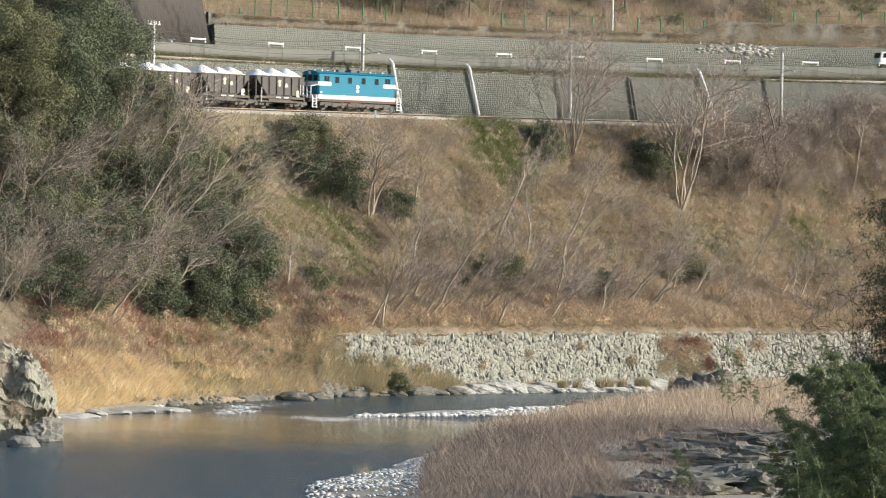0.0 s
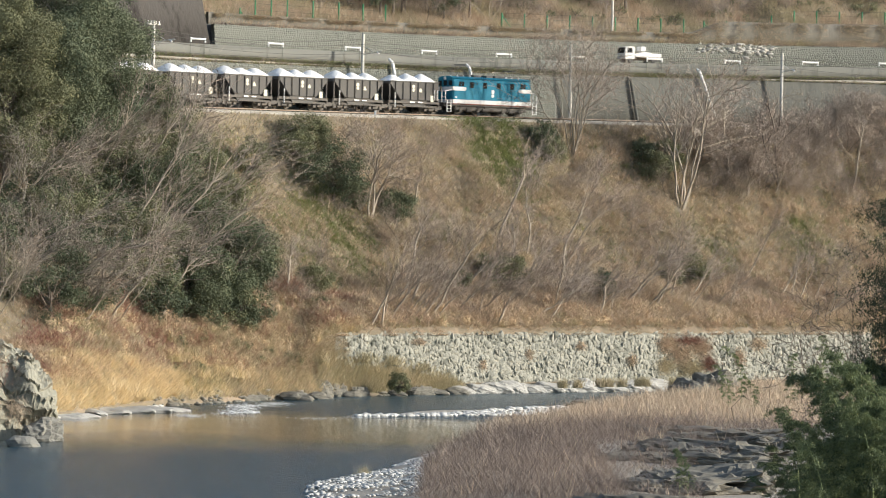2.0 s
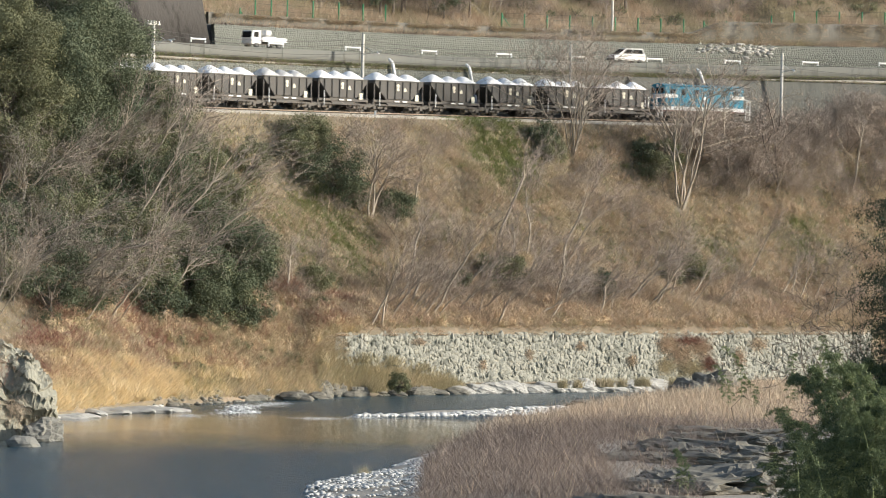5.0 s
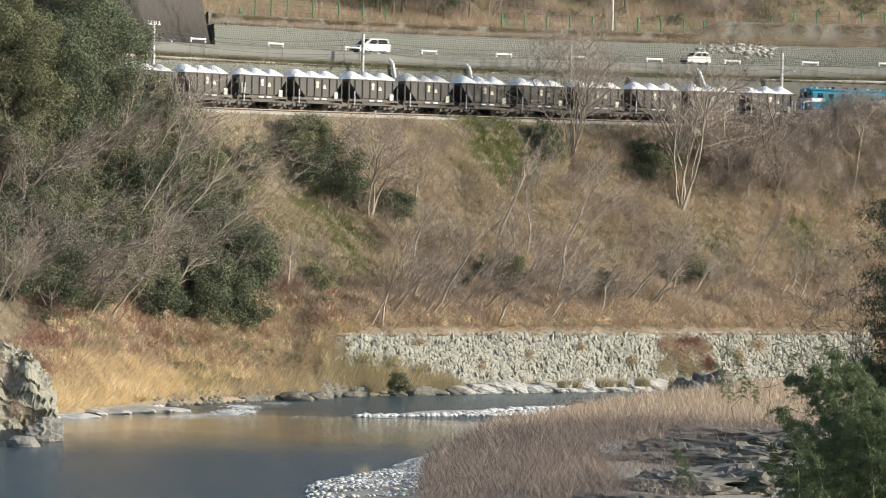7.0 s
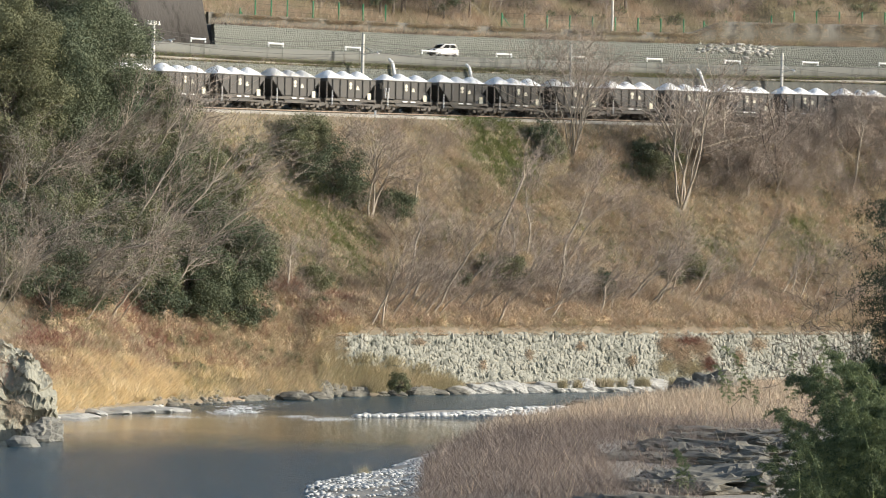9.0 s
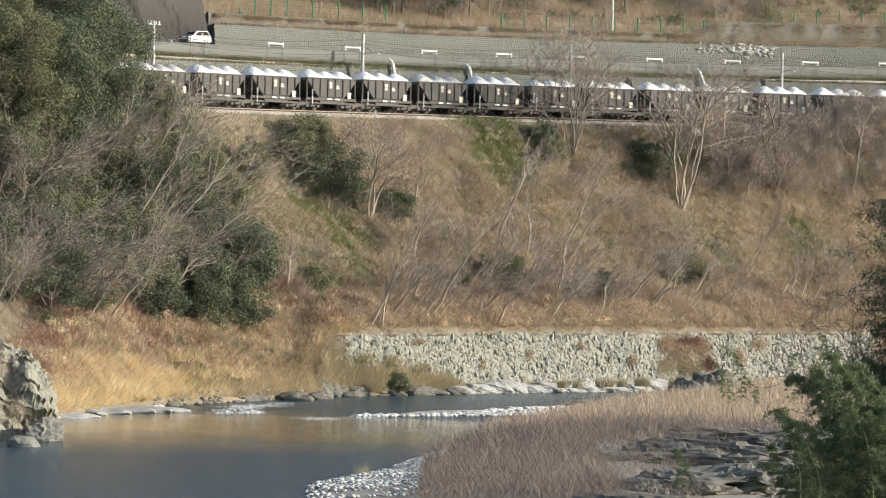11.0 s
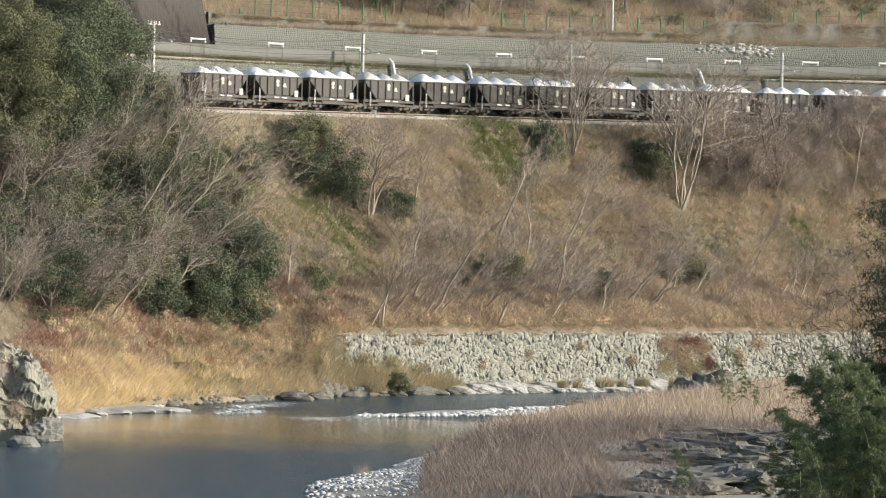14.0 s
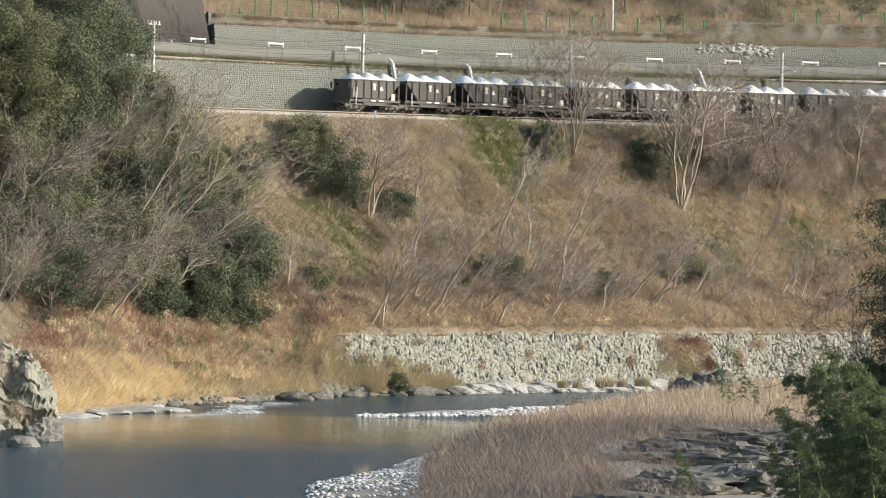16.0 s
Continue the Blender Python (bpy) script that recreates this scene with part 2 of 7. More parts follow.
# ---- mesh helpers ----
def mesh_np(name, verts, faces, mats, index=None):
    """A mesh from arrays; faces all of one size. mats: one material or a list with an index for each face."""
    verts, faces = np.asarray(verts, np.float32), np.asarray(faces, np.int32)
    me = bpy.data.meshes.new(name)
    n, k = faces.shape
    me.vertices.add(len(verts))
    me.vertices.foreach_set("co", verts.ravel())
    me.loops.add(n * k)
    me.loops.foreach_set("vertex_index", faces.ravel())
    me.polygons.add(n)
    me.polygons.foreach_set("loop_start", np.arange(0, n * k, k, dtype=np.int32))
    me.polygons.foreach_set("loop_total", np.full(n, k, np.int32))
    for m in mats if isinstance(mats, (list, tuple)) else [mats]:
        me.materials.append(m)
    if index is not None:
        me.polygons.foreach_set("material_index", np.asarray(index, np.int32))
    me.update(calc_edges=True)
    return me


def smooth(me):
    me.polygons.foreach_set("use_smooth", np.ones(len(me.polygons), bool))
    return me


def part(name, bm, mat, parent=None, label=""):
    me = bpy.data.meshes.new(name)
    bm.to_mesh(me)
    bm.free()
    me.materials.append(mat)
    ob = new(name, me)
    ob.parent = parent
    if label:
        tagged(ob, label)
    return ob


def mesh_part(name, me, parent=None, label=""):
    ob = new(name, me)
    ob.parent = parent
    if label:
        tagged(ob, label)
    return ob


def box(bm, x0, x1, y0, y1, z0, z1, bevel=0.0, top=1.0):
    """A box, its upper face scaled by top, with bevelled edges."""
    g = bmesh.ops.create_cube(bm, size=1)["verts"]
    cx, cy, cz = (x0 + x1) / 2, (y0 + y1) / 2, (z0 + z1) / 2
    for v in g:
        k = top if v.co.z > 0 else 1.0
        v.co = Vector((cx + v.co.x * (x1 - x0) * k, cy + v.co.y * (y1 - y0) * k, cz + v.co.z * (z1 - z0)))
    if bevel:
        es = {e for v in g for e in v.link_edges}
        bmesh.ops.bevel(bm, geom=list(es), offset=bevel, segments=1, affect="EDGES")
    return bm


def rod(bm, a, b, r, r2=None, sides=6):
    a, b = Vector(a), Vector(b)
    d = b - a
    g = bmesh.ops.create_cone(bm, cap_ends=True, segments=sides, radius1=r, radius2=r if r2 is None else r2, depth=d.length)["verts"]
    m = Matrix.Translation((a + b) / 2) @ d.to_track_quat("Z", "Y").to_matrix().to_4x4()
    bmesh.ops.transform(bm, matrix=m, verts=g)
    return bm


def disc(bm, c, axis, r, thick, sides=12):
    c, axis = Vector(c), Vector(axis).normalized()
    return rod(bm, c - axis * thick / 2, c + axis * thick / 2, r, None, sides)


def prism(bm, outline, y0, y1):
    """An outline in x and z, drawn out from y0 to y1."""
    a = [bm.verts.new((x, y0, z)) for x, z in outline]
    b = [bm.verts.new((x, y1, z)) for x, z in outline]
    n = len(a)
    bm.faces.new(a)
    bm.faces.new(b[::-1])
    for i in range(n):
        bm.faces.new((a[i], b[i], b[(i + 1) % n], a[(i + 1) % n]))
    bmesh.ops.recalc_face_normals(bm, faces=bm.faces)
    return bm


def thing(name, m, label, category, group="", kind=""):
    ob = new(name)
    ob.empty_display_size = 0.2
    ob.matrix_basis = m
    return tagged(ob, label, category, group, kind)


# ---- plan ----
BEND, HEADING = 0.0045, radians(40)
S_LOW, S_HIGH = -60.0, 120.0


def line_at(s, n=0.0):
    """Place and heading on the railway, s metres along it and n metres to its far side."""
    c = np.clip(s, S_LOW, S_HIGH)
    h = HEADING - BEND * c
    x = (math.sin(HEADING) - np.sin(h)) / BEND + (s - c) * np.cos(h)
    y = 426 + (np.cos(h) - math.cos(HEADING)) / BEND + (s - c) * np.sin(h)
    return x - np.sin(h) * n, y + np.cos(h) * n, h


_SS = np.linspace(-1500, 1500, 30001)
_LX, _LY, _LH = line_at(_SS)


def rail_z(s):
    return 26.82 + 0.00764 * np.clip(s, -80, 120)


def road_z(s):
    c = np.clip(s, -60, 90)
    return 33.0 + 0.0065 * c + 0.000142 * c * c


_BANK_X = [-900, -60, -30.2, -22.9, -9.1, 4.3, 22.6, 60, 900]
_BANK_Y = [-400, 290, 332.0, 358.0, 382.5, 395.5, 410.5, 438, 1000]


def bank_y(x):
    return np.interp(x, _BANK_X, _BANK_Y)


def near_shore(y):
    """The x at which the near bank leaves the water."""
    return np.interp(y, [-100, 60, 150, 220, 257, 270, 288, 305, 329, 343, 361, 380, 400, 430], [-30, -20, -9, -7.6, -7.6, -4.0, -1.0, 1.0, 3.5, 7.5, 11.5, 17.0, 23.0, 34])


def wob(x, y, k, seed=0.0):
    """Cheap smooth unevenness."""
    return (np.sin(x * k + 1.3 * seed) * np.cos(y * k * 1.13 + seed) + 0.5 * np.sin(x * k * 2.3 + y * k * 1.7 + seed) + 0.3 * np.cos(y * k * 4.1 - x * k * 3.3 + seed * 2)) / 1.8


def step(a, b, x):
    t = np.clip((x - a) / (b - a), 0, 1)
    return t * t * (3 - 2 * t)


def upper_rise(s):
    """Height of the upper wall that holds the slope over the road."""
    return 1.2 + 1.35 * step(41, 46, s)


WALL_A, WALL_B = -9.6, 44.0


def ground(x, y):
    """Height of the ground at x, y (arrays)."""
    x, y = np.asarray(x, float), np.asarray(y, float)
    s = np.interp(x, _LX, _SS)
    t, h = np.interp(x, _LX, _LY), np.interp(x, _LX, _LH)
    n = (y - t) * np.cos(h)
    zr, zw = rail_z(s), road_z(s)
    b = bank_y(x)
    e = t - 2.4 / np.cos(h)
    u = np.clip((y - b) / np.maximum(e - b, 1), 0, 1)
    walled = step(WALL_A - 4.5, WALL_A, x) * (1 - step(WALL_B, WALL_B + 1, x))
    foot = 0.15 + 0.9 * step(0, 0.045, u)
    top = zr - 0.65
    free = foot + (top - foot) * (0.72 * u + 0.28 * u ** 2.2) + 0.9 * wob(x, y, 0.28, 1) * np.sin(np.pi * u) * (1 - walled * (u < 0.16))
    wl = free + (5.55 - 0.9 - (top - 0.9) * 0.045) * (1 - step(0.07, 0.5, u)) * np.ones_like(u)
    lowpart = 0.1 + 0.9 * np.clip(u / 0.045, 0, 1)
    wz = np.where(u < 0.062, lowpart, wl)
    slope = free * (1 - walled) + wz * walled
    # river bed and near bank
    land = x - near_shore(y)
    low = np.where(land > 0, 0.12 + np.minimum(land * 0.09, 1.1) + 0.15 * wob(x, y, 0.5, 3), -0.1 + np.maximum(land * 0.12, -1.4))
    near_hill = np.where(y < 205, (205 - y) / 205 * 15.05, 0)
    low = np.maximum(low, near_hill * step(205, 120, y) - 0.3)
    bar = np.exp(-((y - (350 + (x + 6.4) * 0.72)) / 4.2) ** 2) * step(-8.5, 0, x) * (1 - step(13, 16, x))
    low = np.maximum(low, -0.5 + 0.78 * bar)
    shore = np.minimum(low, 0.05 + np.maximum(low, 0)) 
    z = np.where(y < b, np.where(y > b - 8, np.minimum(shore + 0 * y, np.where(land > 0, shore, -0.15 - 0.1 * (b - y))), shore), slope)
    bench = y >= e
    zb = zr - 0.62
    z = np.where(bench, zb, z)
    z = np.where(n > 5.3, zw - 1.45, z)
    z = np.where(n > 6.9, zw - 0.02, z)
    up = zw + 2.45
    up = up + np.where(n > 15.5, upper_rise(s), 0.0)
    z = np.where(n > 14.6, up + np.clip((n - 16.0) * 0.55, 0, 14) + np.clip((n - 42) * 0.35, 0, 40) + 0.5 * wob(x, y, 0.3, 5) * step(16, 22, n), z)
    return z


# ---- ground, river, railway bench, road ----
def make_ground():
    xs = np.unique(np.concatenate([[-900, -500, -300, -200, -140, -100, -80, -70], np.arange(-64, 66, 0.85), [70, 80, 100, 140, 200, 300, 500, 900]]))
    cols = []
    for x in xs:
        s = np.interp(x, _LX, _SS)
        t, h = np.interp(x, _LX, _LY), np.interp(x, _LX, _LH)
        b, e = float(bank_y(x)), t - 2.4 / math.cos(h)
        b = min(b, e - 6)
        far = lambda n: t + n / math.cos(h)
        lo = min(b - 5, 262.0)
        ys = [-300.0] + list(np.linspace(-60, lo - 20, 8)) + list(np.linspace(lo, b - 0.02, 46))
        ys += list(b + (e - b) * np.array([0.0, 0.02, 0.045, 0.0615, 0.0625, 0.08, 0.1, *np.linspace(0.13, 0.999, 36)]))
        ys += [far(n) for n in (-2.39, 1.0, 5.29, 5.31, 6.89, 6.91, 10, 14.59, 14.61, 15.49, 15.51, 18, 20, 23, 27, 32, 40, 60, 90, 160, 400, 1200)]
        cols.append(np.column_stack([np.full(len(ys), x), ys, ground(np.full(len(ys), x), np.array(ys))]))
    v = np.array(cols)
    nc, nr, _ = v.shape
    idx = np.arange(nc * nr).reshape(nc, nr)
    f = np.stack([idx[:-1, :-1], idx[1:, :-1], idx[1:, 1:], idx[:-1, 1:]], -1).reshape(-1, 4)
    row = np.tile(np.arange(nr - 1), nc - 1)
    mi = np.where(row < 54, 1, 0)
    k = nr - 21
    mi = np.where((row >= k - 1) & (row < k + 2), 2, mi)
    mi = np.where((row >= k + 5) & (row < k + 7), 3, mi)
    me = smooth(mesh_np("ground", v.reshape(-1, 3), f, [M["soil"], M["gravel"], M["ballast"], M["asphalt"]], mi))
    tagged(mesh_part("ground", me), "wooded river valley ground with a brown dry-grass hillside", "ground", kind="structure")


make_ground()


def make_water():
    xs, ys = np.linspace(-400, 300, 60), np.linspace(60, 470, 60)
    gx, gy = np.meshgrid(xs, ys, indexing="ij")
    idx = np.arange(3600).reshape(60, 60)
    f = np.stack([idx[:-1, :-1], idx[1:, :-1], idx[1:, 1:], idx[:-1, 1:]], -1).reshape(-1, 4)
    # the part of the sheet that lies under the hillside or the near hill is left out
    cx, cy = gx.ravel()[f].mean(1), gy.ravel()[f].mean(1)
    keep = (cy < bank_y(cx) + 12)
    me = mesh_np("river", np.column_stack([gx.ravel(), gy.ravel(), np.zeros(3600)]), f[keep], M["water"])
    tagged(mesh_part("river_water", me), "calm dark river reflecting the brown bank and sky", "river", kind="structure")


make_water()


def strip(name, ns, zs, s0, s1, ds, base, mat, label, category):
    """A band along the railway: its cross section (n, z over base) drawn out from s0 to s1."""
    ss = np.arange(s0, s1 + 0.01, ds)
    v = []
    for s in ss:
        for n, z in zip(ns, zs):
            x, y, _ = line_at(s, n)
            v.append((x, y, base(s) + z))
    k = len(ns)
    f = [(i * k + j, i * k + (j + 1) % k, (i + 1) * k + (j + 1) % k, (i + 1) * k + j) for i in range(len(ss) - 1) for j in range(k)]
    return tagged(mesh_part(name, mesh_np(name, v, f, mat)), label, category, kind="structure")


strip("ballast_bed", [-1.0, -0.2, 2.9, 3.7], [-0.66, -0.24, -0.24, -0.66], -260, 260, 2, rail_z, M["ballast"], "pale grey crushed stone ballast under the railway track", "track bed")
for n in (1.35 - 0.55, 1.35 + 0.55):
    strip("rail", [n - 0.06, n - 0.03, n + 0.03, n + 0.06], [-0.17, 0.0, 0.0, -0.17], -260, 260, 2, rail_z, M["rail"], "worn brown steel rail on the ballast bed", "rail")
strip("retaining_wall_core", [5.05, 5.32, 5.9, 5.9], [-0.65, -1.05, -1.05, -0.65], -130, 130, 2, lambda s: rail_z(s), M["brown_concrete"], "mortar backing of the railway retaining wall", "wall")


strip("track_edge", [-2.35, -2.3, -1.75, -1.7], [-1.15, -0.42, -0.40, -0.7], -45, 34, 1.5, rail_z, M["ballast"], "pale gravelly edging along the railway bench", "kerb")


def sleepers():
    v, f = [], []
    for i, s in enumerate(np.arange(-60, 75, 0.65)):
        x, y, h = line_at(s, 1.35)
        d, p = np.array([math.cos(h), math.sin(h)]), np.array([-math.sin(h), math.cos(h)])
        c = np.array([x, y])
        z = rail_z(s) - 0.165
        for a, b in ((-0.11, -1.02), (0.11, -1.02), (0.11, 1.02), (-0.11, 1.02)):
            q = c + d * a + p * b
            v += [(*q, z - 0.15), (*q, z)]
        o = i * 8
        f += [(o + 1, o + 3, o + 5, o + 7), (o, o + 2, o + 3, o + 1), (o + 6, o, o + 1, o + 7), (o + 2, o + 4, o + 5, o + 3), (o + 4, o + 6, o + 7, o + 5)]
    tagged(mesh_part("sleepers", mesh_np("sleepers", v, f, M["dark_concrete"])), "dark sleepers under the rails in the ballast", "sleepers", kind="stuff")


sleepers()


def stone_face(name, s0, s1, n_low, n_high, z_low, z_high, size, mat, label, base, seed, height=None):
    """A face of rough set stones along the railway, in staggered rows, joints left open."""
    rng = np.random.default_rng(seed)
    v, f = [], []
    rows = max(1, int(round((z_high - z_low) / size)))
    dz = (z_high - z_low) / rows
    for r in range(rows):
        s = s0 + (r % 2) * size * 0.6
        while s < s1:
            w = size * rng.uniform(0.7, 1.5)
            zc = z_low + (r + 0.5) * dz
            o = len(v)
            k = int(rng.integers(4, 7))
            zc += rng.uniform(-0.25, 0.25) * dz
            ang = np.linspace(0, 2 * math.pi, k, endpoint=False) + rng.uniform(-0.25, 0.25, k)
            rad = rng.uniform(0.75, 1.25, k)
            proud = rng.uniform(0.012, 0.045)
            for ring, out in ((1.0, 0.0), (0.78, proud)):
                for a, q in zip(ang, rad):
                    ds, dzz = math.cos(a) * q * w * 0.53 * ring, math.sin(a) * q * dz * 0.56 * ring
                    zz = zc + dzz
                    n = n_low + (n_high - n_low) * (zz - z_low) / (z_high - z_low) - out
                    x, y, _ = line_at(s + ds, n)
                    v.append((x, y, base(s) + zz))
            for i in range(k):
                j = (i + 1) % k
                f += [(o + i, o + j, o + k + j), (o + i, o + k + j, o + k + i)]
            for i in range(1, k - 1):
                f.append((o + k, o + k + i, o + k + i + 1))
            s += w * 1.03
    return tagged(mesh_part(name, mesh_np(name, v, f, mat)), label, "wall", kind="structure")


def wall_core(name, n_low, n_high, z_low, z_high, thick, s0, s1, base, mat, label):
    return strip(name, [n_low, n_high, n_high + thick, n_low + thick], [z_low, z_high, z_high, z_low], s0, s1, 1.5, base, mat, label, "wall")


# railway retaining wall: rough stone to the left of the stays, plain grey facing further on
wall_core("wall_railway", 4.75, 5.25, -0.7, 4.55, 0.6, -150, 19, rail_z, M["mortar"], "mortar bed of the stone railway retaining wall")
stone_face("wall_railway_stones", -40, 19, 4.73, 5.23, -0.65, 4.55, 0.21, M["wall_stone"], "rough grey stones of the railway retaining wall", rail_z, 11)
wall_core("wall_railway_plain", 4.75, 5.25, -0.7, 4.75, 0.6, 19, 150, rail_z, M["dark_concrete"], "stained grey concrete railway retaining wall")
wall_core("parapet", 6.35, 6.35, -1.5, -0.05, 0.3, -150, 150, road_z, M["concrete"], "weathered grey concrete parapet beside the road")
wall_core("wall_roadside", 14.15, 14.5, -0.1, 2.45, 0.5, -18, 150, road_z, M["mortar"], "mortar bed of the roadside stone wall")
stone_face("wall_roadside_stones", -18, 68, 14.13, 14.48, 0.0, 2.48, 0.2, M["wall_stone"], "grey set stones of the wall above the road", road_z, 12)
strip("wall_upper", [15.25, 15.4, 15.75, 15.75], [-2.9, 0.03, 0.03, -2.9], -18, 150, 1.5, lambda s: road_z(s) + 2.45 + upper_rise(s), M["brown_concrete"], "brown stained concrete upper wall over the roadside stones", "wall")
wall_core("wall_slope_concrete", 14.3, 17.0, -0.1, 9.0, 0.6, -80, -18.2, road_z, M["facing"], "dark stained concrete slope facing above the road")


# ---- fixtures by the railway and road ----
def catenary_pole(s, tall):
    x, y, h = line_at(s, 4.1)
    z = float(rail_z(s)) - 0.65
    p = thing("catenary_pole", pose(x, y, z, 0, 0, math.degrees(h)), "pale concrete catenary pole with a bracket beside the track", "pole", "catenary poles")
    part("mast", rod(bmesh.new(), (0, 0, 0), (0, 0, tall), 0.2, 0.15, 10), M["pole"], p)
    bm = rod(bmesh.new(), (0, 0, tall - 2.1), (0, -2.9, tall - 1.8), 0.05)
    rod(bm, (0, 0, tall - 1.2), (0, -1.7, tall - 1.9), 0.035)
    part("bracket", bm, M["pole"], p)
    if s < -30:
        part("crossarm", box(bmesh.new(), -0.9, 0.9, -0.06, 0.06, tall - 0.4, tall - 0.28, 0.01), M["pole"], p)
    for a in () if s > -30 else (-0.75, -0.35, 0.35, 0.75):
        part("insulator", rod(bmesh.new(), (a, 0, tall - 0.28), (a, 0, tall - 0.02), 0.07, 0.05, 8), M["white"], p, "white porcelain insulator")
    part("insulator", rod(bmesh.new(), (0, -2.5, tall - 2.05), (0, -2.2, tall - 1.85), 0.09, 0.09, 8), M["white"], p, "white porcelain insulator")


for s, tall in ((-35.2, 8.8), (-7.6, 8.6), (19.3, 8.5), (46.1, 8.4), (73.0, 8.4)):
    catenary_pole(s, tall)


def hung_wire(name, n, z, sag, label, r=0.02):
    v, f = [], []
    stops = [-62.0, -35.2, -7.6, 19.3, 46.1, 73.0, 100]
    for a, b in zip(stops, stops[1:]):
        for i in range(12):
            q = []
            for k in (i, i + 1):
                s = a + (b - a) * k / 12
                x, y, _ = line_at(s, n)
                q.append((x, y, float(rail_z(s)) + z - sag * 4 * (k / 12) * (1 - k / 12)))
            o = len(v)
            for p in q:
                v += [(p[0], p[1] - r, p[2] - r), (p[0], p[1] + r, p[2] - r), (p[0], p[1], p[2] + r)]
            f += [(o + j, o + (j + 1) % 3, o + 3 + (j + 1) % 3, o + 3 + j) for j in range(3)]
    tagged(mesh_part(name, mesh_np(name, v, f, M["wire"])), label, "wire", "overhead wires")


hung_wire("contact_wire", 1.35, 5.1, 0.05, "dark contact wire hung over the railway track")
hung_wire("messenger_wire", 1.35, 6.0, 0.55, "dark messenger wire sagging over the railway track")
hung_wire("feeder_wire", 4.6, 7.4, 0.6, "dark feeder wire strung between the catenary poles")
hung_wire("feeder_wire", 3.6, 6.9, 0.6, "dark feeder wire strung between the catenary poles")


def guard_rail(s):
    x, y, h = line_at(s, 6.2)
    g = thing("guard_rail", pose(x, y, float(road_z(s)) - 1.2, 0, 0, math.degrees(h)), "white pipe guard rail standing on the road's edge", "guard rail", "guard rails along the road")
    part("bar", rod(bmesh.new(), (-0.97, 0, 1.6), (0.97, 0, 1.6), 0.1, None, 8), M["white"], g)
    for a in (-0.97, 0.97):
        part("post", rod(bmesh.new(), (a, 0.05, -0.25), (a, 0.05, 1.55), 0.02, None, 6), M["fence_mesh"], g, "thin grey post")
        part("cap", rod(bmesh.new(), (a, 0, 1.28), (a, 0, 1.74), 0.09, None, 8), M["white"], g)


for s in (-27.3, -17.15, -7.15, 2.7, 12.3, 21.8, 31.4, 41.2, 50.9, 60.4):
    guard_rail(s)


def stay_pipe(s_top, z_top, s_low, mat, label):
    x, y, _ = line_at(s_top, 4.9)
    x2, y2, _ = line_at(s_low, 4.45)
    a, b = Vector((x, y, float(rail_z(s_top)) + z_top)), Vector((x2, y2, float(rail_z(s_low)) - 0.62))
    p = thing("drain_pipe", Matrix.Translation(b), label, "pipe", "pipes leaning on the wall")
    part("pipe", rod(bmesh.new(), (0, 0, 0), a - b, 0.17, 0.17, 10), mat, p)
    part("elbow", rod(bmesh.new(), a - b, a - b + Vector((-0.35, 0.2, 0.35)), 0.17, 0.14, 10), mat, p)


stay_pipe(-3.05, 5.2, -2.0, M["white"], "white pipe leaning on the railway wall")
stay_pipe(6.9, 5.0, 8.1, M["white"], "white pipe leaning on the railway wall")
stay_pipe(36.3, 5.4, 38.6, M["white"], "white pipe leaning on the railway wall")
stay_pipe(27.6, 4.3, 28.35, M["dark_concrete"], "dark pipe leaning on the railway wall")


def marker_post(s, n):
    x, y, _ = line_at(s, n)
    p = thing("marker_post", pose(x, y, float(ground(np.array([x]), np.array([y]))[0]) - 0.05), "small white marker post beside the ballast", "post")
    part("post", box(bmesh.new(), -0.1, 0.1, -0.08, 0.08, 0, 0.75, 0.02), M["white"], p)


marker_post(-11.3, -2.2)


# ---- locomotive ----
LOCO_S = -11.75
WAGON_S = -22.05
PITCH = 7.4


def bogie(bm_frame, x, axle=1.05, wheel=0.43):
    for y in (-1.0, 1.0):
        box(bm_frame, x - axle - 0.75, x + axle + 0.75, y - 0.08, y + 0.08, 0.42, 0.78, 0.04)
        for a in (-axle, axle):
            box(bm_frame, x + a - 0.2, x + a + 0.2, y - 0.16, y + 0.16, 0.25, 0.6, 0.03)
        box(bm_frame, x - 0.35, x + 0.35, y - 0.15, y + 0.15, 0.3, 0.72, 0.04)
    return bm_frame


def wheelset(parent, x, r=0.43):
    w = new("wheelset")
    w.parent = parent
    w.matrix_basis = pose(x, 0, r)
    for y in (-0.56, 0.56):
        bm = disc(bmesh.new(), (0, y, 0), (0, 1, 0), r, 0.12, 18)
        disc(bm, (0, y * 0.9, 0), (0, 1, 0), r + 0.03, 0.03, 18)
        for k in range(4):
            a = k * math.pi / 2
            box(bm, -0.03 + 0.2 * math.cos(a), 0.03 + 0.2 * math.cos(a), y - 0.08, y + 0.08, 0.2 * math.sin(a) - 0.03, 0.2 * math.sin(a) + 0.03)
        part("wheel", bm, M["steel"], w)
    part("axle", disc(bmesh.new(), (0, 0, 0), (0, 1, 0), 0.08, 1.2, 8), M["steel"], w)
    return w


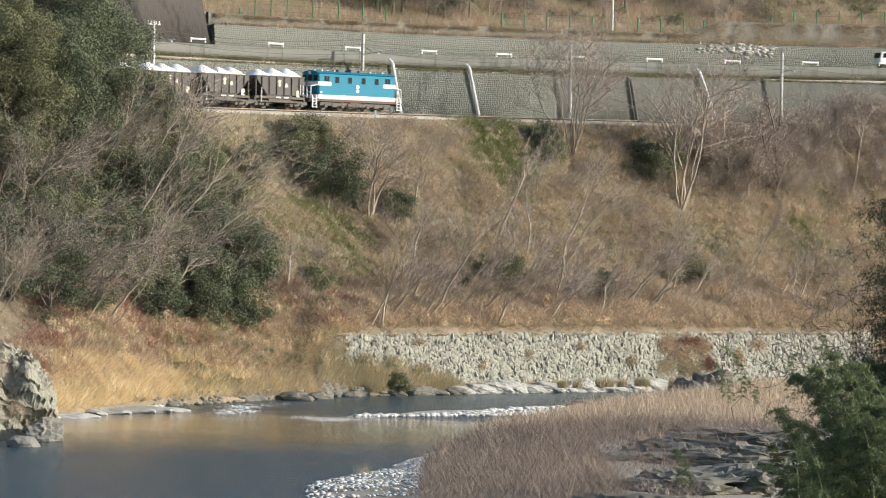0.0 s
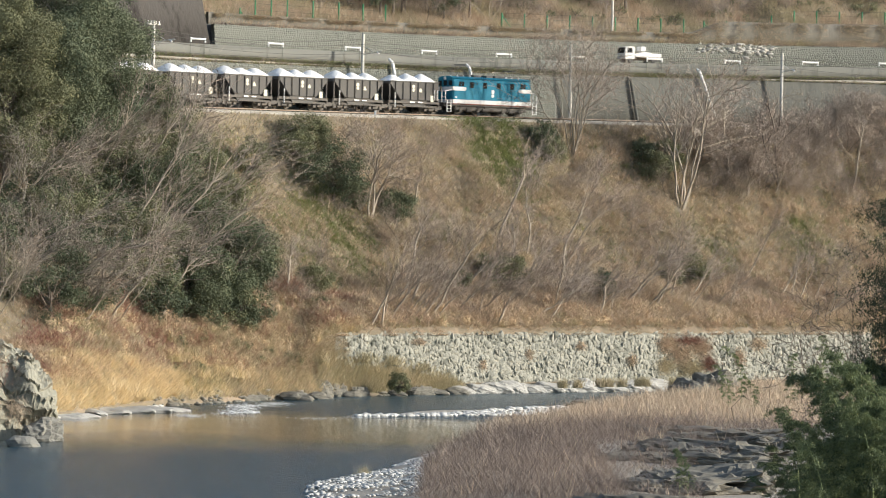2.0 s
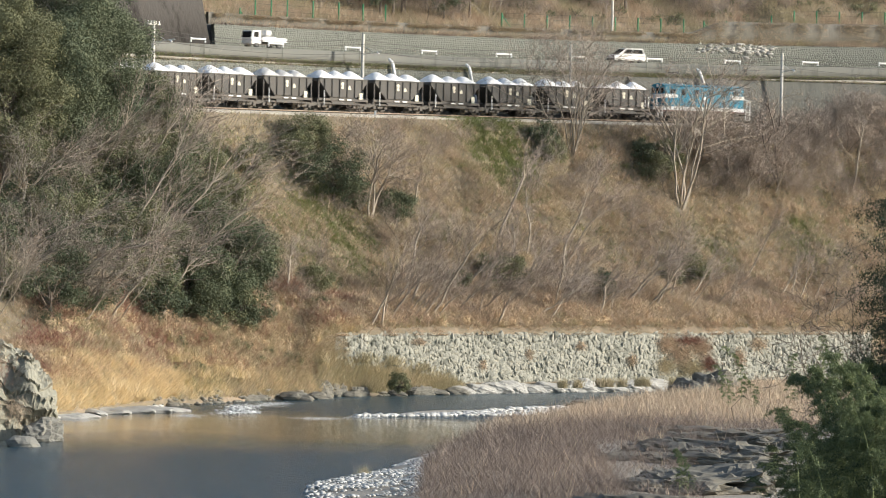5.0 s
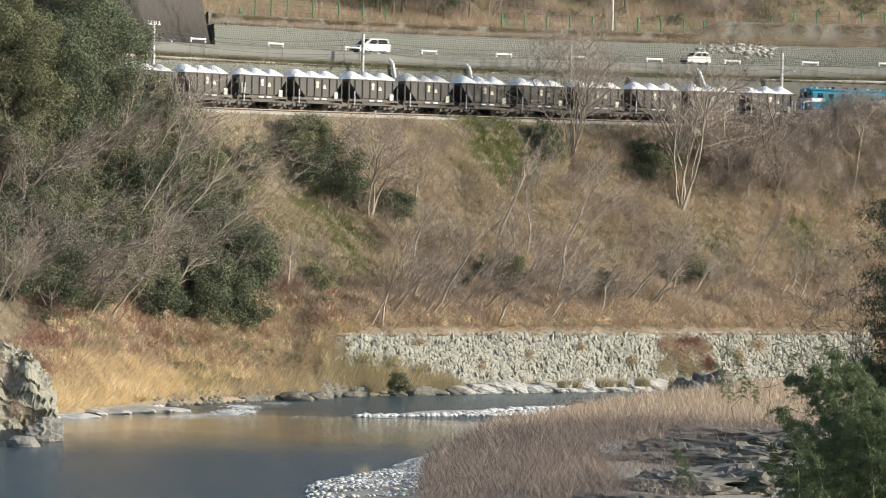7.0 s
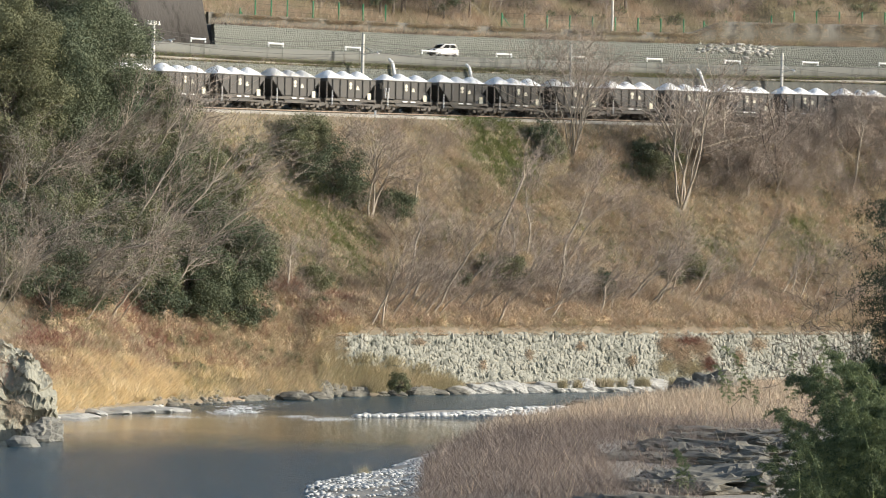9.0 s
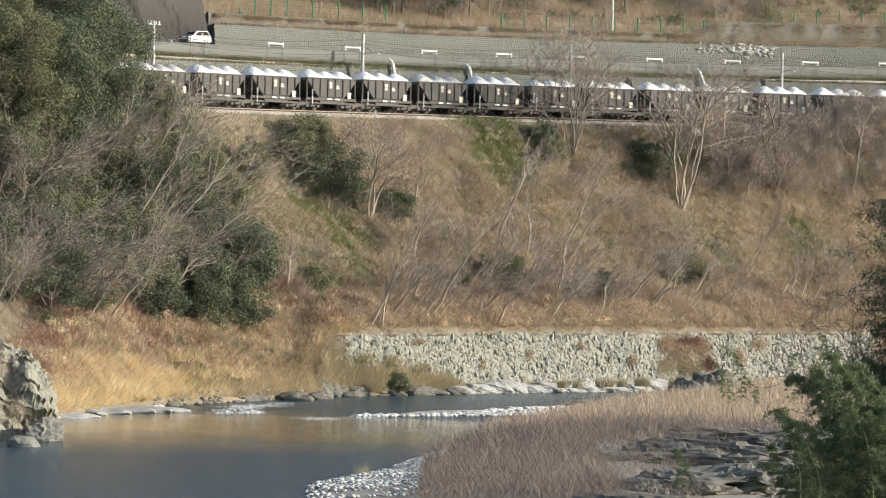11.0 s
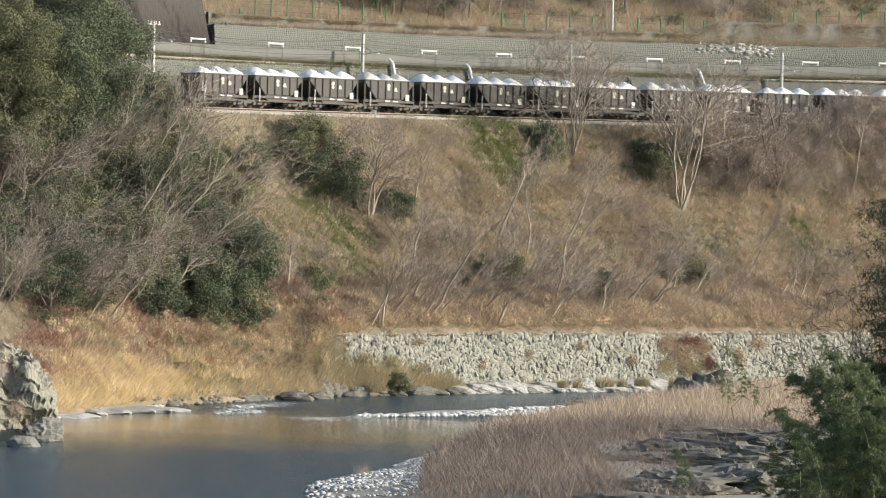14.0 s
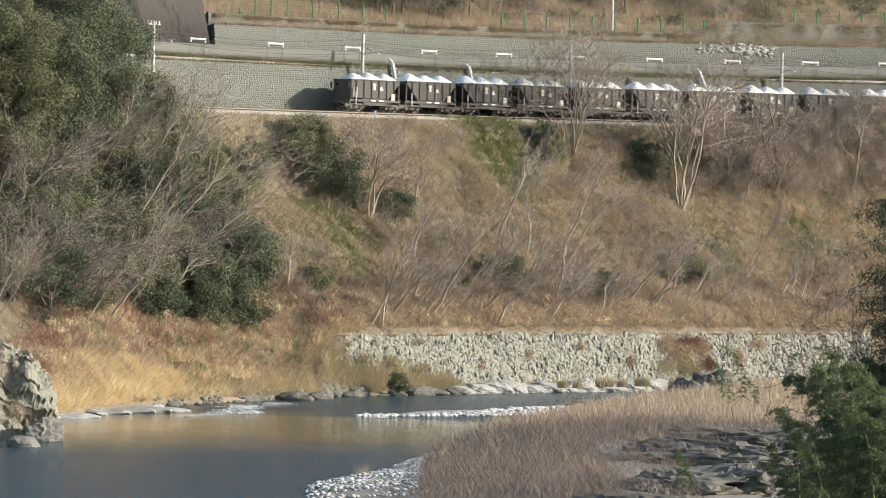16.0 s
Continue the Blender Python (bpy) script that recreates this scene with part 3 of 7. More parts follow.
def locomotive():
    L = thing("electric_locomotive", pose(0, 0, 0), "blue boxcab electric locomotive with white stripes hauling hopper wagons", "locomotive")
    # body: a long box with a cambered roof
    out = [(-1.30, 1.02), (-1.33, 1.2), (-1.33, 3.18), (-1.22, 3.36), (-0.8, 3.5), (0, 3.56), (0.8, 3.5), (1.22, 3.36), (1.33, 3.18), (1.33, 1.2), (1.30, 1.02)]
    bm = prism(bmesh.new(), out, -4.95, 4.95)
    bmesh.ops.rotate(bm, verts=bm.verts, cent=(0, 0, 0), matrix=Matrix.Rotation(-math.pi / 2, 3, "Z"))
    bmesh.ops.bevel(bm, geom=[e for e in bm.edges if abs(abs(e.verts[0].co.x) - 4.95) < 0.01 and abs(abs(e.verts[1].co.x) - 4.95) < 0.01], offset=0.1, segments=2, affect="EDGES")
    part("body", bm, M["blue"], L)
    bm = prism(bmesh.new(), [(-1.30, 3.37), (-0.8, 3.53), (0, 3.60), (0.8, 3.53), (1.30, 3.37), (1.26, 3.33), (-1.26, 3.33)], -4.98, 4.98)
    bmesh.ops.rotate(bm, verts=bm.verts, cent=(0, 0, 0), matrix=Matrix.Rotation(-math.pi / 2, 3, "Z"))
    part("roof", bm, M["blue"], L, "blue dusty roof")
    part("underframe", box(bmesh.new(), -5.85, 5.85, -1.28, 1.28, 0.80, 1.02, 0.03), M["steel"], L)
    part("sill_line", box(bmesh.new(), -5.0, 5.0, -1.345, 1.345, 0.96, 1.02), M["red"], L, "thin red line")
    part("side_stripe", box(bmesh.new(), -4.97, 4.97, -1.36, 1.36, 1.03, 1.40, 0.01), M["white"], L, "broad white stripe")
    for sx in (-1, 1):
        for y in (-1, 1):
            bm = box(bmesh.new(), min(sx * 3.5, sx * 4.98), max(sx * 3.5, sx * 4.98), y * 1.35 - 0.012, y * 1.35 + 0.012, 2.22, 2.58, 0.01)
            disc(bm, (sx * 3.5, y * 1.35, 2.40), (0, 1, 0), 0.18, 0.024, 14)
            part("side_flash", bm, M["white"], L, "white flash with a rounded end")
        part("end_flash", box(bmesh.new(), sx * 4.97 - 0.012, sx * 4.97 + 0.012, -1.3, 1.3, 2.22, 2.58), M["white"], L)
        for y in (-0.86, 0.0, 0.86):
            part("end_window", box(bmesh.new(), sx * 4.98 - 0.02, sx * 4.98 + 0.02, y - 0.3, y + 0.3, 2.68, 3.16, 0.02), M["dark_glass"], L)
        part("end_deck", box(bmesh.new(), min(sx * 4.95, sx * 5.9), max(sx * 4.95, sx * 5.9), -1.25, 1.25, 0.98, 1.08, 0.02), M["steel"], L)
        for k in (-1, 1):
            bm = bmesh.new()
            for y in (k * 0.6, k * 1.2):
                rod(bm, (sx * 5.82, y, 1.05), (sx * 5.82, y, 2.15), 0.05)
            for z in (1.6, 2.15):
                rod(bm, (sx * 5.82, k * 0.9 - 0.3, z), (sx * 5.82, k * 0.9 + 0.3, z), 0.045)
            rod(bm, (sx * 5.82, k * 1.2, 2.15), (sx * 4.97, k * 1.2, 2.3), 0.045)
            part("handrail", bm, M["white"], L, "white tube handrail")
        for y in (-1, 1):
            bm = bmesh.new()
            for x in (5.2, 5.7):
                box(bm, sx * x - 0.05, sx * x + 0.05, y * 1.33 - 0.03, y * 1.33 + 0.03, 0.22, 1.35)
            for z in (0.24, 0.5, 0.76, 1.02):
                box(bm, sx * 5.45 - 0.27, sx * 5.45 + 0.27, y * 1.3 - 0.09, y * 1.3 + 0.09, z, z + 0.05)
            part("step_ladder", bm, M["white"], L, "white step ladder")
        part("buffer_beam", box(bmesh.new(), sx * 5.9 - 0.06, sx * 5.9 + 0.06, -1.2, 1.2, 0.72, 1.08, 0.02), M["steel"], L)
        part("coupler", box(bmesh.new(), min(sx * 5.9, sx * 6.5), max(sx * 5.9, sx * 6.85), -0.14, 0.14, 0.72, 1.0, 0.04), M["steel"], L)
        part("headlamp", disc(bmesh.new(), (sx * 4.98, 0, 3.38), (1, 0, 0), 0.16, 0.2, 14), M["white"], L)
    for y in (-1, 1):
        for x in (-4.1, -3.75, 3.75, 4.1):
            part("cab_window", box(bmesh.new(), x - 0.15, x + 0.15, y * 1.335 - 0.012, y * 1.335 + 0.012, 2.64, 3.08, 0.01), M["dark_glass"], L)
        for x in (-2.6, -0.95, 0.8, 2.5):
            w = part("window", box(bmesh.new(), x - 0.26, x + 0.26, y * 1.335 - 0.012, y * 1.335 + 0.012, 2.5, 3.06, 0.01), M["dark_glass"], L)
            part("frame", box(bmesh.new(), x - 0.31, x + 0.31, y * 1.332 - 0.01, y * 1.332 + 0.01, 2.45, 3.11, 0.01), M["blue"], w)
        part("number_disc", disc(bmesh.new(), (0.05, y * 1.34, 2.22), (0, 1, 0), 0.2, 0.03, 14), M["white"], L, "plain white painted disc")
        part("number_disc", disc(bmesh.new(), (0.05, y * 1.34, 1.84), (0, 1, 0), 0.18, 0.03, 14), M["white"], L, "plain white painted disc")
        part("lamp", disc(bmesh.new(), (-4.6, y * 1.34, 1.62), (0, 1, 0), 0.1, 0.03, 10), M["white"], L)
    bm = bogie(bmesh.new(), -2.7, 1.1)
    part("bogie_frame", bm, M["steel"], L)
    part("bogie_frame", bogie(bmesh.new(), 2.7, 1.1), M["steel"], L)
    part("equipment_box", box(bmesh.new(), -0.8, 0.8, -1.15, 1.15, 0.35, 0.85, 0.05), M["steel"], L)
    for x in (-3.9, 3.6):
        for y in (-1.1, 1.1):
            part("air_tank", disc(bmesh.new(), (x * 0.12, y, 0.5), (1, 0, 0), 0.16, 1.2, 10), M["steel"], L)
    # folded and raised current collectors, roof boxes
    for x0, up in ((-3.1, 0.95), (3.1, 0.55)):
        bm = bmesh.new()
        for y in (-0.55, 0.55):
            rod(bm, (x0 - 0.85, y, 3.72), (x0 + 0.85, y, 3.72), 0.035)
            rod(bm, (x0 - 0.8, y, 3.72), (x0 - 1.25 + 0.3 * up, y, 3.72 + up * 0.5), 0.03)
            rod(bm, (x0 + 0.8, y, 3.72), (x0 + 1.25 - 0.3 * up, y, 3.72 + up * 0.5), 0.03)
            rod(bm, (x0 - 1.25 + 0.3 * up, y, 3.72 + up * 0.5), (x0 - 0.1, y, 3.72 + up), 0.025)
            rod(bm, (x0 + 1.25 - 0.3 * up, y, 3.72 + up * 0.5), (x0 + 0.1, y, 3.72 + up), 0.025)
        for dx in (-0.15, 0.15):
            rod(bm, (x0 + dx, -0.8, 3.74 + up), (x0 + dx, 0.8, 3.74 + up), 0.03)
        part("pantograph", bm, M["roof_grey"], L, "light grey pantograph frame")
        for dx in (-0.8, 0.8):
            for y in (-0.55, 0.55):
                part("insulator", rod(bmesh.new(), (x0 + dx, y, 3.5), (x0 + dx, y, 3.72), 0.09, 0.06, 8), M["white"], L)
    for x in (-1.3, 0.3, 1.4):
        part("roof_box", box(bmesh.new(), x - 0.45, x + 0.45, -0.45, 0.45, 3.5, 3.78, 0.05), M["roof_grey"], L)
    wheels = [wheelset(L, x, 0.46) for x in (-3.8, -1.6, 1.6, 3.8)]
    return L, wheels


# ---- hopper wagons ----
def heap_mesh(seed):
    rng = np.random.default_rng(seed)
    nx, ny = 44, 14
    gx, gy = np.meshgrid(np.linspace(-3.1, 3.1, nx), np.linspace(-1.16, 1.16, ny), indexing="ij")
    z = np.zeros_like(gx)
    for c in (-2.0 + rng.uniform(-0.15, 0.15), rng.uniform(-0.15, 0.15), 2.0 + rng.uniform(-0.15, 0.15)):
        top = rng.uniform(0.78, 0.98)
        z = np.maximum(z, top - np.sqrt(((gx - c) * 0.66) ** 2 + (gy * 0.5) ** 2 + 0.015))
    z = np.maximum(z, 0.10) + rng.uniform(-0.025, 0.025, gx.shape)
    edge = (np.abs(gx) > 3.05) | (np.abs(gy) > 1.12)
    z = np.where(edge, -0.06, z)
    idx = np.arange(nx * ny).reshape(nx, ny)
    f = np.stack([idx[:-1, :-1], idx[1:, :-1], idx[1:, 1:], idx[:-1, 1:]], -1).reshape(-1, 4)
    return smooth(mesh_np("limestone", np.column_stack([gx.ravel(), gy.ravel(), 2.98 + z.ravel()]), f, M["lime"]))


HEAPS = [heap_mesh(k) for k in range(5)]


def wagon_parts(W, cab):
    """cab: -1, 0 or 1, the end that carries a closed brake cabin."""
    lo, hi = (-3.18 if cab == -1 else -1.75), (3.18 if cab == 1 else 1.75)
    for y in (-1, 1):
        bm = prism(bmesh.new(), [(-3.18, 3.02), (-3.18, 2.72), (lo, 1.28), (hi, 1.28), (3.18, 2.72), (3.18, 3.02)], y * 1.24 - 0.03, y * 1.24 + 0.03)
        part("side_sheet", bm, M["wagon"], W)
        part("top_rail", box(bmesh.new(), -3.24, 3.24, y * 1.26 - 0.06, y * 1.26 + 0.06, 2.92, 3.04, 0.02), M["wagon"], W)
        for x in np.linspace(-2.5, 2.5, 6):
            zlo = 1.3 if lo <= x <= hi else 1.28 + (abs(x) - 1.75) / (3.18 - 1.75) * 1.44
            part("rib", box(bmesh.new(), x - 0.055, x + 0.055, y * 1.31 - 0.06, y * 1.31 + 0.06, zlo, 2.93, 0.01), M["wagon"], W)
        part("lower_chute", prism(bmesh.new(), [(-1.75, 1.28), (-1.3, 0.62), (1.3, 0.62), (1.75, 1.28)], y * 1.0 - 0.16, y * 1.0 + 0.16), M["wagon"], W)
    for sx in (-1, 1):
        bm = bmesh.new()
        if cab == sx:
            box(bm, sx * 3.15 - 0.03, sx * 3.15 + 0.03, -1.24, 1.24, 1.1, 3.02)
        else:
            a = [bm.verts.new(p) for p in ((sx * 3.16, -1.22, 2.75), (sx * 3.16, 1.22, 2.75), (sx * 1.75, 1.22, 1.25), (sx * 1.75, -1.22, 1.25))]
            b = [bm.verts.new((v.co.x + sx * 0.05, v.co.y, v.co.z)) for v in a]
            bm.faces.new(a)
            bm.faces.new(b[::-1])
            for i in range(4):
                bm.faces.new((a[i], b[i], b[(i + 1) % 4], a[(i + 1) % 4]))
            box(bm, sx * 3.16 - 0.03, sx * 3.16 + 0.03, -1.22, 1.22, 2.72, 3.0)
        part("end_sheet", bm, M["wagon"], W)
        for y in (-1.15, 1.15):
            part("end_post", box(bmesh.new(), sx * 3.2 - 0.06, sx * 3.2 + 0.06, y - 0.06, y + 0.06, 1.05, 2.95, 0.01), M["wagon"], W)
        part("headstock", box(bmesh.new(), sx * 3.3 - 0.08, sx * 3.3 + 0.08, -1.2, 1.2, 0.72, 1.1, 0.02), M["steel"], W)
        part("coupler", box(bmesh.new(), min(sx * 3.3, sx * 3.72), max(sx * 3.3, sx * 3.72), -0.12, 0.12, 0.72, 0.98, 0.03), M["steel"], W)
        part("bogie_frame", bogie(bmesh.new(), sx * 2.35, 0.72, 0.4), M["steel"], W)
        if cab == sx:
            for y in (-0.75, 0.75):
                p = part("porthole", disc(bmesh.new(), (sx * 3.19, y, 2.55), (1, 0, 0), 0.24, 0.06, 16), M["roof_grey"], W, "round window with a pale ring")
                part("pane", disc(bmesh.new(), (sx * 3.2, y, 2.55), (1, 0, 0), 0.15, 0.07, 14), M["dark_glass"], p)
            part("end_door", box(bmesh.new(), sx * 3.2 - 0.02, sx * 3.2 + 0.02, -0.25, 0.25, 1.5, 2.75, 0.01), M["steel"], W)
            for y in (-1, 1):
                bm = bmesh.new()
                for x in (2.55, 2.95):
                    rod(bm, (sx * x, y * 1.38, 1.35), (sx * x, y * 1.38, 2.3), 0.045)
                part("grab_rail", bm, M["white"], W, "pale vertical grab rail")
                part("cabin_window", box(bmesh.new(), sx * 3.5 - 0.12, sx * 3.5 + 0.12, y * 1.275 - 0.012, y * 1.275 + 0.012, 2.2, 2.75), M["dark_glass"], W)
    for y in (-1, 1):
        part("side_sill", box(bmesh.new(), -3.3, 3.3, y * 1.16 - 0.07, y * 1.16 + 0.07, 0.92, 1.16, 0.02), M["steel"], W)
        part("foot_board", box(bmesh.new(), -2.6, 2.6, y * 1.3 - 0.12, y * 1.3 + 0.12, 0.60, 0.66), M["steel"], W)
        for nx, nz, r in ((-0.13, 2.52, 0.19), (-0.13, 2.2, 0.16)):
            part("number_patch", disc(bmesh.new(), (nx, y * 1.275, nz), (0, 1, 0), r, 0.016, 12), M["amber"], W, "plain pale painted patch")
        part("number_patch", prism(bmesh.new(), [(0.58, 2.02), (0.68, 2.3), (0.8, 2.42), (0.92, 2.3), (1.02, 2.02)], y * 1.275 - 0.008, y * 1.275 + 0.008), M["amber"], W, "plain pale painted patch")
        part("hand_brake_post", rod(bmesh.new(), (-2.62, y * 1.36, 0.55), (-2.62, y * 1.36, 1.9), 0.05, None, 6), M["white"], W, "pale upright brake post")
        for x in (-0.3, 0.75):
            part("sill_marking", box(bmesh.new(), x - 0.3, x + 0.3, y * 1.32 - 0.008, y * 1.32 + 0.008, 1.0, 1.12), M["white"], W)
        part("brake_board", box(bmesh.new(), 2.1, 2.55, y * 1.3 - 0.02, y * 1.3 + 0.02, 1.15, 1.75, 0.01), M["amber"], W)
    part("floor_frame", box(bmesh.new(), -3.2, 3.2, -0.4, 0.4, 0.78, 1.02, 0.02), M["steel"], W)


def wagon(i):
    cab = {0: 1, 9: -1, 19: -1}.get(i, 0)
    if cab:
        words = "dark limestone hopper wagon with a brake cabin end"
    else:
        words = "dark steel hopper wagon with ribbed sides"
    W = thing("hopper_wagon", pose(0, 0, 0), words, "wagon", "hopper wagons of the train")
    wagon_parts(W, cab)
    wheels = [wheelset(W, x, 0.4) for x in (-3.07, -1.63, 1.63, 3.07)]
    return W, wheels


LOCO, LOCO_WHEELS = locomotive()
LOCO.scale = (1.03, 0.97, 1.09)
PLAIN, _w = wagon(1)
WAGONS = []
for i in range(20):
    if i in (0, 9, 19):
        W, _w = wagon(i)
    elif i == 1:
        W = PLAIN
    else:
        W = copy_thing(PLAIN, pose(0, 0, 0))
    mesh_part("limestone_load", HEAPS[i % 5], W, "heaped white crushed limestone")
    W.scale = (1.0, 1.06, 1.06)
    WAGONS.append(W)


# ---- road vehicles ----
def car_wheel(parent, x, y, r):
    w = new("wheel")
    w.parent = parent
    w.matrix_basis = pose(x, y, r)
    part("tyre", disc(bmesh.new(), (0, 0, 0), (0, 1, 0), r, 0.18, 16), M["tyre"], w)
    part("rim", disc(bmesh.new(), (0, 0, 0), (0, 1, 0), r * 0.6, 0.2, 12), M["roof_grey"], w)


def car(name, label, low, high, glass, width, wheels, r, category="car"):
    """A car that heads along -x: outlines of the lower body, the cabin and its side glass."""
    c = thing(name, pose(0, 0, 0), label, category, "vehicles on the road")
    bm = prism(bmesh.new(), low, -width / 2, width / 2)
    bmesh.ops.bevel(bm, geom=list(bm.edges), offset=0.05, segments=2, affect="EDGES")
    part("body", bm, M["white"], c)
    bm = prism(bmesh.new(), high, -width / 2 + 0.1, width / 2 - 0.1)
    bmesh.ops.bevel(bm, geom=list(bm.edges), offset=0.06, segments=2, affect="EDGES")
    part("cabin", bm, M["white"], c)
    for y in (-1, 1):
        for g in glass:
            yy = y * (width / 2 - 0.095)
            part("side_window", prism(bmesh.new(), g, yy - 0.012, yy + 0.012), M["dark_glass"], c)
    x0, z0, x1, z1 = high[0][0], high[0][1], high[1][0], high[1][1]
    bm = prism(bmesh.new(), [(x0 + 0.03 - 0.04, z0 + 0.06), (x1 - 0.05 - 0.04, z1 - 0.05), (x1 - 0.05, z1 - 0.05), (x0 + 0.03, z0 + 0.06)], -width / 2 + 0.18, width / 2 - 0.18)
    part("windscreen", bm, M["dark_glass"], c)
    part("bumper", box(bmesh.new(), low[0][0] - 0.04, low[0][0] + 0.1, -width / 2 + 0.05, width / 2 - 0.05, 0.25, 0.5, 0.03), M["roof_grey"], c)
    for y in (-1, 1):
        part("headlight", box(bmesh.new(), low[0][0] - 0.02, low[0][0] + 0.15, y * (width / 2 - 0.25) - 0.16, y * (width / 2 - 0.25) + 0.16, 0.62, 0.78, 0.02), M["dark_glass"], c)
        for x in wheels:
            car_wheel(c, x, y * (width / 2 - 0.1), r)
    return c


VAN = car("white_minivan", "white minivan driving on the road above the railway",
          [(-2.3, 0.28), (-2.3, 0.75), (-1.5, 0.98), (2.3, 1.02), (2.32, 0.28)],
          [(-1.55, 0.95), (-0.55, 1.62), (1.95, 1.66), (2.28, 0.98)],
          [[(-1.0, 1.05), (-0.5, 1.5), (0.35, 1.54), (0.35, 1.05)], [(0.45, 1.05), (0.45, 1.54), (1.85, 1.54), (2.05, 1.08)]], 1.7, (-1.45, 1.4), 0.31)
HATCH = car("white_hatchback", "small white hatchback driving on the road above the railway",
            [(-1.75, 0.26), (-1.75, 0.72), (-1.0, 0.9), (1.7, 0.92), (1.75, 0.26)],
            [(-1.0, 0.88), (-0.3, 1.4), (1.3, 1.44), (1.68, 0.9)],
            [[(-0.62, 0.96), (-0.22, 1.32), (0.4, 1.34), (0.4, 0.96)], [(0.5, 0.96), (0.5, 1.34), (1.2, 1.34), (1.45, 0.98)]], 1.55, (-1.15, 1.15), 0.28)


VAN.scale = (0.88, 0.95, 0.95)
HATCH.scale = (0.87, 0.95, 0.95)


def pickup():
    c = thing("white_truck", pose(0, 0, 0), "white flatbed truck carrying pale gear on the road", "truck", "vehicles on the road")
    bm = prism(bmesh.new(), [(-2.9, 0.45), (-2.95, 1.1), (-2.75, 2.0), (-1.35, 2.05), (-1.25, 0.45)], -0.85, 0.85)
    bmesh.ops.bevel(bm, geom=list(bm.edges), offset=0.07, segments=2, affect="EDGES")
    part("cab", bm, M["white"], c)
    for y in (-1, 1):
        part("side_window", prism(bmesh.new(), [(-2.6, 1.25), (-2.5, 1.85), (-1.7, 1.88), (-1.7, 1.25)], y * 0.855 - 0.01, y * 0.855 + 0.01), M["dark_glass"], c)
        part("bed_side", box(bmesh.new(), -1.15, 2.9, y * 0.9 - 0.03, y * 0.9 + 0.03, 0.75, 1.25, 0.02), M["white"], c)
        for x in (-2.0, 1.7):
            car_wheel(c, x, y * 0.75, 0.36)
    part("windscreen", prism(bmesh.new(), [(-2.98, 1.2), (-2.82, 1.9), (-2.78, 1.9), (-2.94, 1.2)], -0.75, 0.75), M["dark_glass"], c)
    part("chassis", box(bmesh.new(), -2.8, 2.8, -0.4, 0.4, 0.4, 0.7, 0.03), M["steel"], c)
    part("bed_floor", box(bmesh.new(), -1.15, 2.9, -0.88, 0.88, 0.7, 0.8, 0.02), M["roof_grey"], c)
    part("tailgate", box(bmesh.new(), 2.87, 2.93, -0.9, 0.9, 0.75, 1.25, 0.02), M["white"], c)
    bm = box(bmesh.new(), -0.1, 0.75, -0.5, 0.5, 1.5, 2.1, 0.08)
    box(bm, -0.2, 1.9, -0.6, 0.6, 0.8, 1.4, 0.1, top=0.75)
    part("cargo", bm, M["white"], c, "pale sheeted cargo")
    return c


TRUCK = pickup()
TRUCK.scale = (0.8, 0.9, 0.86)


# ---- rocks and stones ----
def rock_mesh(name, seed, subdiv, size, mat, rough=0.35, layer=0.0, freq=0.9, boxy=1.0, upright=0.0):
    bm = bmesh.new()
    bmesh.ops.create_icosphere(bm, subdivisions=subdiv, radius=1)
    off = Vector((seed * 7.3, seed * 3.1, seed * 5.7))
    for v in bm.verts:
        p = v.co.copy()
        if boxy != 1.0:
            p = Vector([math.copysign(abs(c) ** boxy, c) for c in p]) * 0.8
        q = Vector((p.x * size[0], p.y * size[1], p.z * size[2])) * freq
        k = 1 + rough * (noise.noise(q * 0.6 + off) + 0.5 * noise.noise(q * 1.5 + off) + 0.3 * noise.noise(q * 3.6 + off) + 0.22 * noise.noise(q * 8.1 + off))
        if layer:
            band = math.sin((p.z * size[2] + 0.35 * p.x * size[0]) * layer + 2 * noise.noise(q * 0.8 + off))
            k += 0.10 * (1 if band > 0.2 else -0.4 if band < -0.5 else 0.0)
        if upright:
            k += upright * (abs(noise.noise(Vector((q.x * 1.6, q.y * 1.6, q.z * 0.35)) + off)) - 0.2)
        v.co = Vector((p.x * size[0] * k, p.y * size[1] * k, p.z * size[2] * k))
    me = bpy.data.meshes.new(name)
    bm.to_mesh(me)
    bm.free()
    me.materials.append(mat)
    return me


def boulder(at, size, mat, label, seed, subdiv=3, turn=0.0, layer=5.0, rough=0.35, lean=0.0):
    ob = mesh_part("boulder", rock_mesh("boulder", seed, subdiv, size, mat, rough, layer))
    ob.matrix_basis = pose(*at, 0, lean, turn)
    return tagged(ob, label, "rock", "rocks by the river")


